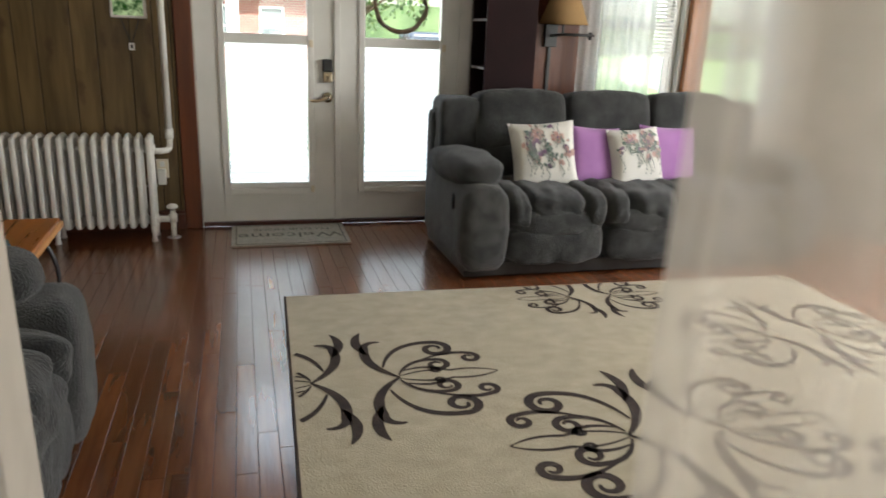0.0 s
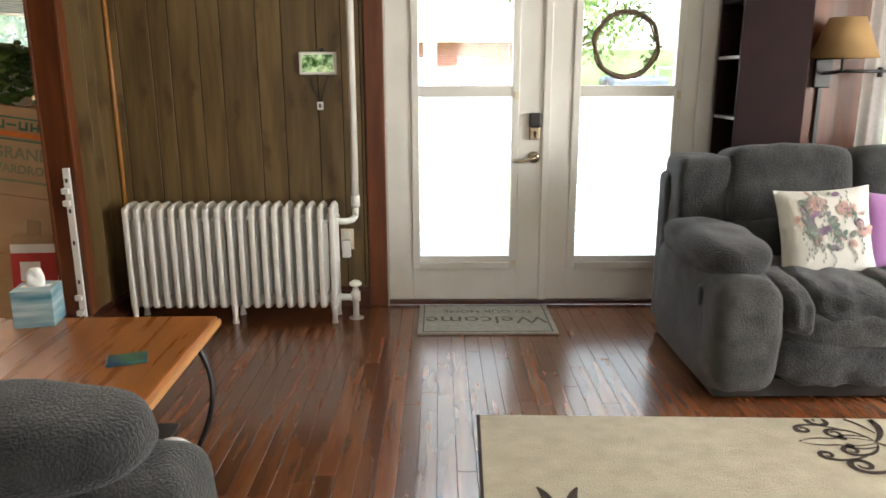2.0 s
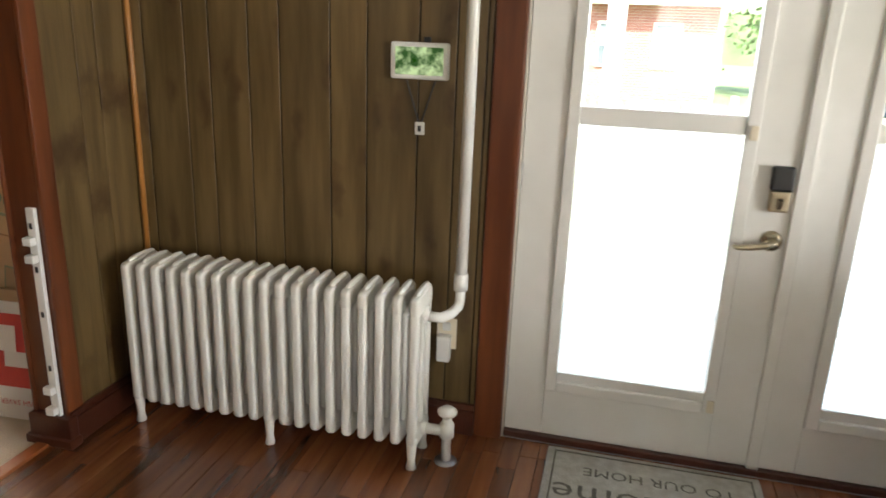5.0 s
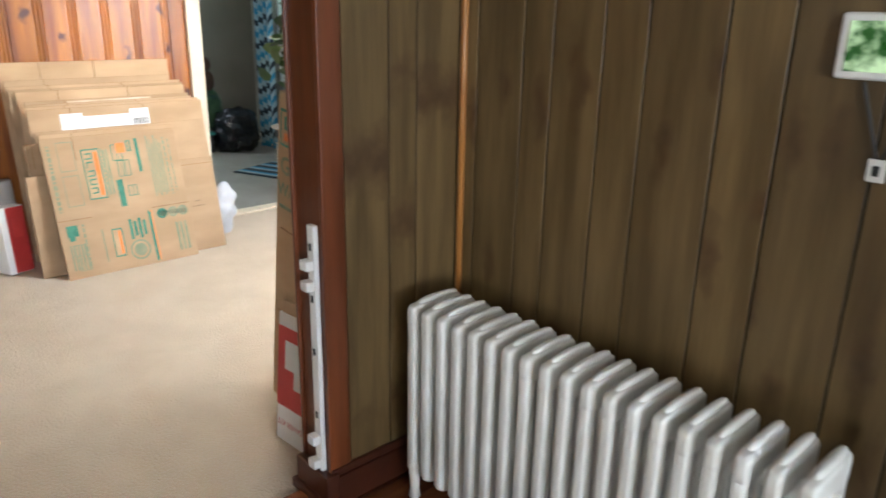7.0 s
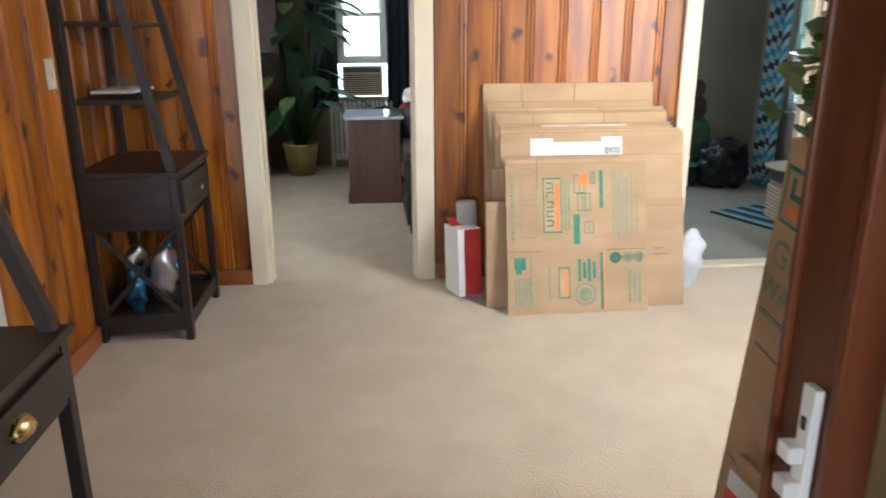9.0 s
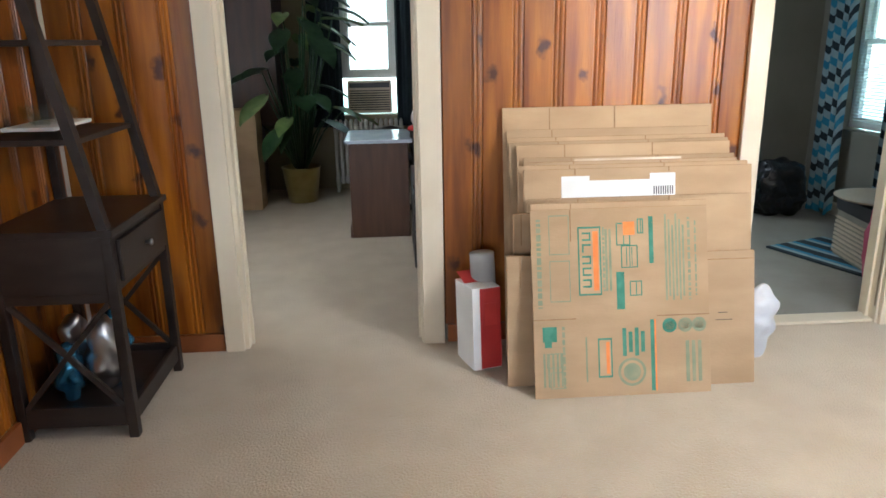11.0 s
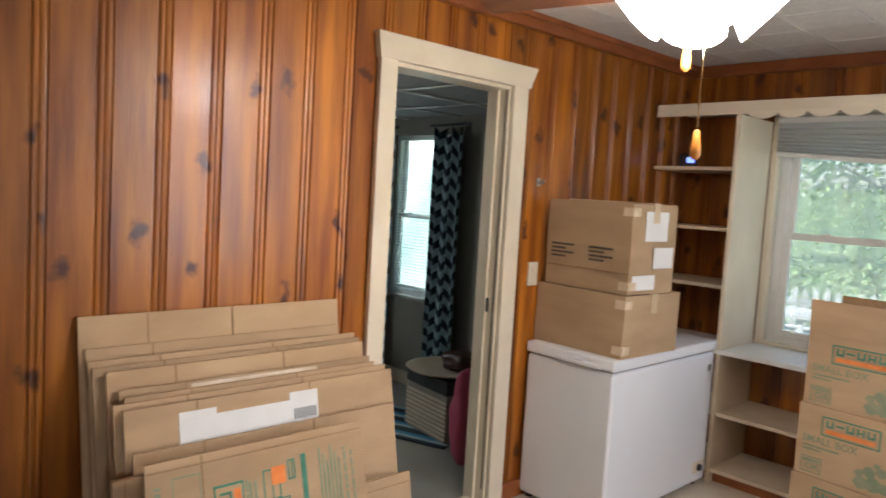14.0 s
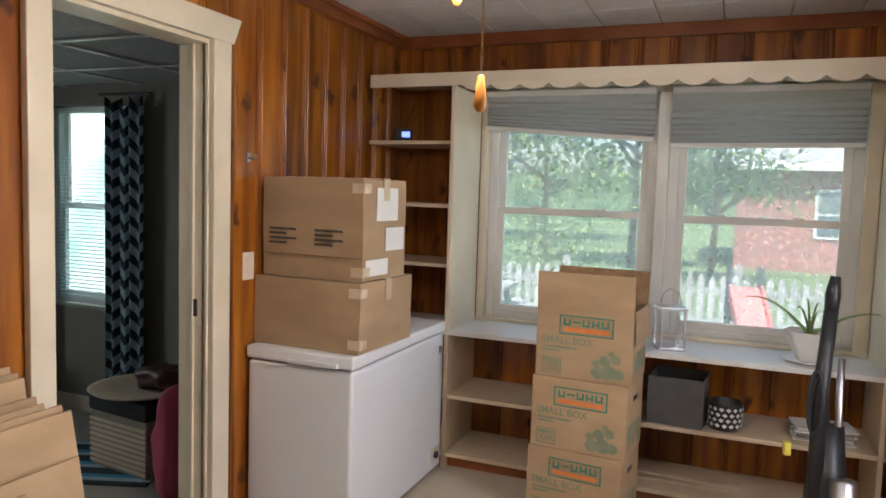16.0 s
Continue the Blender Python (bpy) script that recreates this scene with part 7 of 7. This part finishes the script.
part("folded_cloth", puff(0, 0, 0.26, 0.26, 0.22, 0.09, 3, 7, 0.015, 12), PAPER, tb, "white folded cloth", True)
solid("teddy_bear", merge(merge(puff(-7.42, 6.56, 0.88, 0.16, 0.17, 0.17, 2.2, 7), puff(-7.42, 6.56, 0.71, 0.19, 0.22, 0.24, 2.3, 7)), puff(-7.36, 6.50, 0.98, 0.05, 0.06, 0.06, 2, 4)), FUR, "brown plush teddy bear in the bedroom corner", "plush toy", smooth=True)
solid("plush_blanket", puff(-7.42, 6.56, 0.42, 0.30, 0.32, 0.44, 2.6, 9, 0.04, 12), LEAFDARK, "dark green patterned bundle under the bear", "cloth", smooth=True)

# ---- outside ----
def brick_mat():
    m = bpy.data.materials.new("brick_wall")
    m.use_nodes = True
    n, l = m.node_tree.nodes, m.node_tree.links
    tx, co, mp = n.new("ShaderNodeTexBrick"), n.new("ShaderNodeTexCoord"), n.new("ShaderNodeMapping")
    mp.inputs["Rotation"].default_value = (radians(90), 0, 0)
    tx.inputs["Scale"].default_value = 3.2
    tx.inputs["Color1"].default_value, tx.inputs["Color2"].default_value, tx.inputs["Mortar"].default_value = (0.30, 0.085, 0.07, 1), (0.40, 0.14, 0.11, 1), (0.45, 0.38, 0.34, 1)
    l.new(co.outputs["Object"], mp.inputs["Vector"]), l.new(mp.outputs[0], tx.inputs["Vector"]), l.new(tx.outputs["Color"], n["Principled BSDF"].inputs["Base Color"])
    n["Principled BSDF"].inputs["Roughness"].default_value = 0.9
    return m


G = -0.3
# the ground is one sheet to the horizon, cut out under the house
bm = bmesh.new()
for a in ((-400, 400, 8.2, 800), (-400, 400, -400, -3.0), (-400, -9.4, -3.0, 8.2), (4.8, 400, -3.0, 8.2), (-9.4, -2.2, -3.0, 1.5), (-1.6, 4.8, 5.1, 8.2)):
    box(*a, G - 0.4, G, bm=bm)
solid("ground", bm, GRASS, "mown green lawn round the house", "lawn", "structure")
solid("under_floor", box(-9.4, 4.8, -3.0, 8.2, G - 0.6, -0.13), PLASTER, "plain footing under the house", "footing", "structure")
house = thing("brick_house", "low red brick neighbour house with a grey roof", "house", pose(1.2, 25, G))
part("wall", box(-4.1, 1.2, 0, 7, 0, 2.7), brick_mat(), house, "red brick wall")
part("fascia", box(-4.5, 1.6, -0.5, -0.38, 2.66, 2.86, 0.02), WHITE, house, "white fascia board")
part("soffit", box(-4.5, 1.6, -0.4, 0.0, 2.70, 2.74), WHITE, house)
own = bmesh.new()
vs = [own.verts.new(v) for v in ((-4.6, -0.5, 2.86), (1.7, -0.5, 2.86), (1.7, 7.5, 2.86), (-4.6, 7.5, 2.86), (-4.6, 3.5, 4.3), (1.7, 3.5, 4.3))]
for q in ((0, 1, 5, 4), (2, 3, 4, 5), (0, 4, 3), (1, 2, 5), (0, 3, 2, 1)):
    own.faces.new([vs[i] for i in q])
part("roof", own, ROOF, house, "grey shingle roof")
for x in (-2.2, -0.6):
    w_ = part("window", box(x, x + 0.8, -0.06, 0.02, 0.9, 2.2, 0.02), WHITE, house, "white framed window")
    part("pane", box(x + 0.08, x + 0.72, -0.075, -0.06, 0.98, 1.52), surf("dark_glass", (0.10, 0.12, 0.13), (0.16, 0.18, 0.19), 3, 0.1), w_)
    part("pane", box(x + 0.08, x + 0.72, -0.075, -0.06, 1.58, 2.12), surf("dark_glass_upper", (0.14, 0.16, 0.17), (0.2, 0.22, 0.23), 3, 0.1), w_)
part("downpipe", tube([(1.22, -0.06, 0), (1.22, -0.06, 2.7)], 0.05), WHITE, house)
porch = thing("porch_post", "white square porch post outside the doors", "post", pose(-0.08, 7.0, G))
part("post", box(-0.055, 0.055, -0.055, 0.055, 0, 2.75, 0.006), WHITE, porch)
part("base", box(-0.08, 0.08, -0.08, 0.08, 0, 0.12, 0.01), WHITE, porch)
solid("porch_slab", box(-1.6, 3.2, 4.96, 7.6, G - 0.1, -0.06), surf("concrete", (0.36, 0.35, 0.33), (0.48, 0.47, 0.45), 3, 0.9, 0.3, 40), "pale concrete porch slab", "porch", "structure")
fence = thing("picket_fence", "weathered grey picket fence across the yard", "fence", pose(0, 13.6, G))
pk = None
for i in range(100):
    x = -9.5 + 0.135 * i
    if pk is None:
        pk = part("picket", prism([(-0.04, 0.05), (0.04, 0.05), (0.04, 0.80), (0.0, 0.88), (-0.04, 0.80)], 0.0, 0.02), GREYWOOD, fence)
        pk.matrix_basis = pose(x, 0, 0)
    else:
        again("picket", pk, fence, pose(x, 0, 0.02 * math.sin(i * 1.7)))
for z in (0.22, 0.62):
    part("rail", box(-9.6, 4.2, 0.02, 0.06, z, z + 0.08), GREYWOOD, fence)
for i in range(7):
    part("post", box(-9.5 + 2.2 * i, -9.4 + 2.2 * i, 0.03, 0.13, 0, 1.0, 0.01), GREYWOOD, fence)
slide = thing("toy_slide", "faded red and grey plastic toy slide on the lawn", "slide", pose(-2.85, 12.2, G, 0, 0, 20))
part("chute", moved(box(-0.16, 0.16, 0, 0.03, 0, 1.05), pose(0.1, -0.55, 0.05, -38, 0, 0)), surf("faded_red_plastic", (0.5, 0.14, 0.12), (0.62, 0.24, 0.2), 5, 0.5), slide, "faded red chute")
for s_ in (-0.17, 0.17):
    part("chute_side", moved(box(s_ - 0.015, s_ + 0.015, -0.05, 0.06, 0, 1.05), pose(0.1, -0.55, 0.05, -38, 0, 0)), surf("red_plastic", (0.5, 0.12, 0.10), (0.6, 0.2, 0.18), 5, 0.5), slide)
    part("ladder_side", box(s_ + 0.08, s_ + 0.12, 0.06, 0.16, 0, 1.1, 0.01), GREYPLASTIC, slide)
for z in (0.25, 0.5, 0.75):
    part("step", box(-0.09, 0.29, 0.07, 0.15, z, z + 0.04), GREYPLASTIC, slide)
pt = thing("picnic_table", "weathered picnic table on the lawn", "table", pose(-6.2, 12.2, G))
part("table_top", box(-0.8, 0.8, -0.35, 0.35, 0.68, 0.72), GREYWOOD, pt)
for s_ in (-0.65, 0.65):
    part("bench", box(-0.8, 0.8, s_ - 0.12, s_ + 0.12, 0.40, 0.44), GREYWOOD, pt)
    part("leg", box(s_ - 0.04, s_ + 0.04, -0.65, 0.65, 0.33, 0.40), GREYWOOD, pt)
    for q in (-0.4, 0.4):
        part("leg", tube([(s_, q * 0.6, 0.68), (s_, q * 1.4, 0.0)], 0.04), GREYWOOD, pt)
truck = thing("parked_truck", "dark pickup truck parked by the fence", "truck", pose(5.2, 20, G, 0, 0, 90))
part("body", box(-0.9, 0.9, -2.3, 2.3, 0.35, 0.95, 0.08), surf("dark_blue_paint", (0.03, 0.05, 0.08), (0.05, 0.07, 0.11), 2, 0.25), truck, "", True)
part("cab", box(-0.8, 0.8, -0.6, 0.9, 0.9, 1.6, 0.15), surf("dark_paint", (0.05, 0.06, 0.08), (0.07, 0.08, 0.1), 2, 0.25), truck, "", True)
for x in (-0.85, 0.85):
    for y in (-1.5, 1.5):
        wl = part("wheel", tube([(x - 0.1, y, 0.35), (x + 0.1, y, 0.35)], 0.35, 18), BLACK, truck, "", True)
for y in (-2.1, -0.7):
    part("rack", tube([(-0.8, y, 0.95), (-0.8, y, 1.8), (0.8, y, 1.8), (0.8, y, 0.95)], 0.03), WHITE, truck)


def tree(name, label, x, y, height, spread, seed, count, low=0.3, pale=0.4):
    t = thing(name, label, "tree", pose(x, y, G))
    rng = random.Random(seed)
    tr = tube([(0, 0, 0), (0.05, 0.02, height * 0.3), (0.0, 0.1, height * 0.75)], [height * 0.018, height * 0.013, height * 0.005], 8)
    limbs = []
    for k in range(9):
        a, z = k * 2.4 + rng.random(), height * rng.uniform(low + 0.05, 0.7)
        tip = (spread * 0.6 * math.cos(a), spread * 0.6 * math.sin(a), z + height * rng.uniform(0.08, 0.25))
        limbs.append(tip)
        tube([(0, 0.05, z), (tip[0] * 0.5, tip[1] * 0.5, (z + tip[2]) / 2 + 0.1), tip], [height * 0.012, height * 0.008, height * 0.003], 5, tr)
    part("trunk", tr, TWIG, t, "", True)
    centres = [(*[c + rng.gauss(0, spread * 0.2) for c in l[:2]], l[2] + rng.gauss(0, height * 0.06)) for l in limbs for _ in range(4)] + [(rng.gauss(0, spread * 0.3), rng.gauss(0, spread * 0.3), height * rng.uniform(0.6, 0.98)) for _ in range(10)]
    crowns = bmesh.new(), bmesh.new()
    for i in range(count):
        c = rng.choice(centres)
        r = spread * 0.2
        p = Vector((c[0] + rng.gauss(0, r), c[1] + rng.gauss(0, r), c[2] + rng.gauss(0, r * 0.7)))
        nrm = Vector((rng.gauss(0, 1), rng.gauss(0, 1), rng.gauss(0.3, 1))).normalized()
        e = nrm.orthogonal().normalized() * spread * rng.uniform(0.025, 0.05)
        f = nrm.cross(e) * 0.7
        bm = crowns[rng.random() < pale]
        bm.faces.new([bm.verts.new(p + q) for q in (e, f, -e, -f)])
    part("crown", crowns[0], LEAF, t, "", kind="stuff")
    part("crown_light", crowns[1], LEAFPALE, t, "", kind="stuff")
    return t


# two glowing panels added close outside to make the window views bright
solid("backdrop_bedroom", box(-13, -6.6, 8.6, 8.64, 0.0, 4.5), DAYGLOW, "added glowing panel for hazy daylight outside the bedroom", "backdrop", "structure")
solid("backdrop_office", box(-10.64, -10.6, 1.0, 6.0, 0.0, 4.0), DAYGLOW, "added glowing panel for hazy daylight outside the office", "backdrop", "structure")
tree("tree", "leafy green tree beyond the fence", -5.4, 23, 6.0, 2.4, 3, 5200, 0.15, 0.6)
tree("tree", "young leafy tree before the brick house", -3.35, 20.0, 4.3, 1.5, 4, 4200, 0.25, 0.65)
tree("tree", "leafy green tree beyond the fence", -10.5, 34, 7.0, 3.6, 5, 4200, 0.2, 0.7)
tree("tree", "leafy green tree beyond the fence", -17, 28, 6.5, 3.2, 6, 3000, 0.2, 0.6)
tree("tree", "leafy green tree beside the brick house", 4.6, 29, 7.0, 3.0, 7, 3000, 0.2, 0.8)
tree("tree", "leafy green tree far outside the bedroom", -15, 30, 6.0, 3.0, 8, 2600, 0.1, 0.6)
tree("tree", "leafy green tree far outside the office", -26, 7.0, 5.0, 3.2, 9, 2600, 0.1, 0.6)
for i, x in enumerate((-8.2, -6.9, -5.7)):
    tree("shrub", "bright green shrub along the fence", x, 14.6 + 0.2 * i, 1.5, 0.9, 20 + i, 1400, 0.0, 0.5)
solid("far_trees", merge(box(-60, 60, 62, 63, G, 3.4), box(-62, -61, -20, 62, G, 3.4)), surf("far_foliage", (0.06, 0.10, 0.04), (0.16, 0.22, 0.10), 0.5, 0.95, 0.6, 3), "far belt of trees on the horizon", "trees", "structure")

# ---- oak strip floor, last ----
def plank_mesh(w, l):
    own = bmesh.new()
    c = 0.0012
    lo = [own.verts.new(v) for v in ((0, 0, -0.012), (w, 0, -0.012), (w, l, -0.012), (0, l, -0.012))]
    mi = [own.verts.new(v) for v in ((0, 0, -c), (w, 0, -c), (w, l, -c), (0, l, -c))]
    hi = [own.verts.new(v) for v in ((c, c, 0), (w - c, c, 0), (w - c, l - c, 0), (c, l - c, 0))]
    for a, b in ((lo, mi), (mi, hi)):
        for i in range(4):
            own.faces.new((a[i], a[(i + 1) % 4], b[(i + 1) % 4], b[i]))
    own.faces.new(hi)
    return own


rng = random.Random(12)
LENGTHS = [0.55, 0.75, 0.95, 1.2, 1.45]
PLANKS = [mesh_of("plank", plank_mesh(0.0665, l - 0.0012), PLANK) for l in LENGTHS]
rest = bmesh.new()
x = -1.84
while x < 4.25:
    y = -0.35 - rng.random() * 0.6 if x < 1.15 else 0.0
    if x >= 1.15:
        merge(rest, moved(plank_mesh(0.0665, 4.76), pose(x, 0.0, 0)))
    else:
        while y < 4.77:
            k = rng.randrange(5)
            room = 4.772 - y
            if LENGTHS[k] > room:
                fit_k = [i for i in range(5) if LENGTHS[i] <= room]
                if not fit_k:
                    merge(rest, moved(plank_mesh(0.0665, room), pose(x, y, 0)))
                    break
                k = fit_k[-1]
            ob = new("plank", PLANKS[k])
            ob.parent, ob.location = floor, (x, y, 0)
            y += LENGTHS[k]
    x += 0.0675
part("planks", rest, PLANK, floor, kind="stuff")
solid("back_room_floor", box(-1.79, 4.3, -2.6, -0.95, -0.012, -0.001), PLANK, "dark oak floor of the room behind", "floor", "structure")
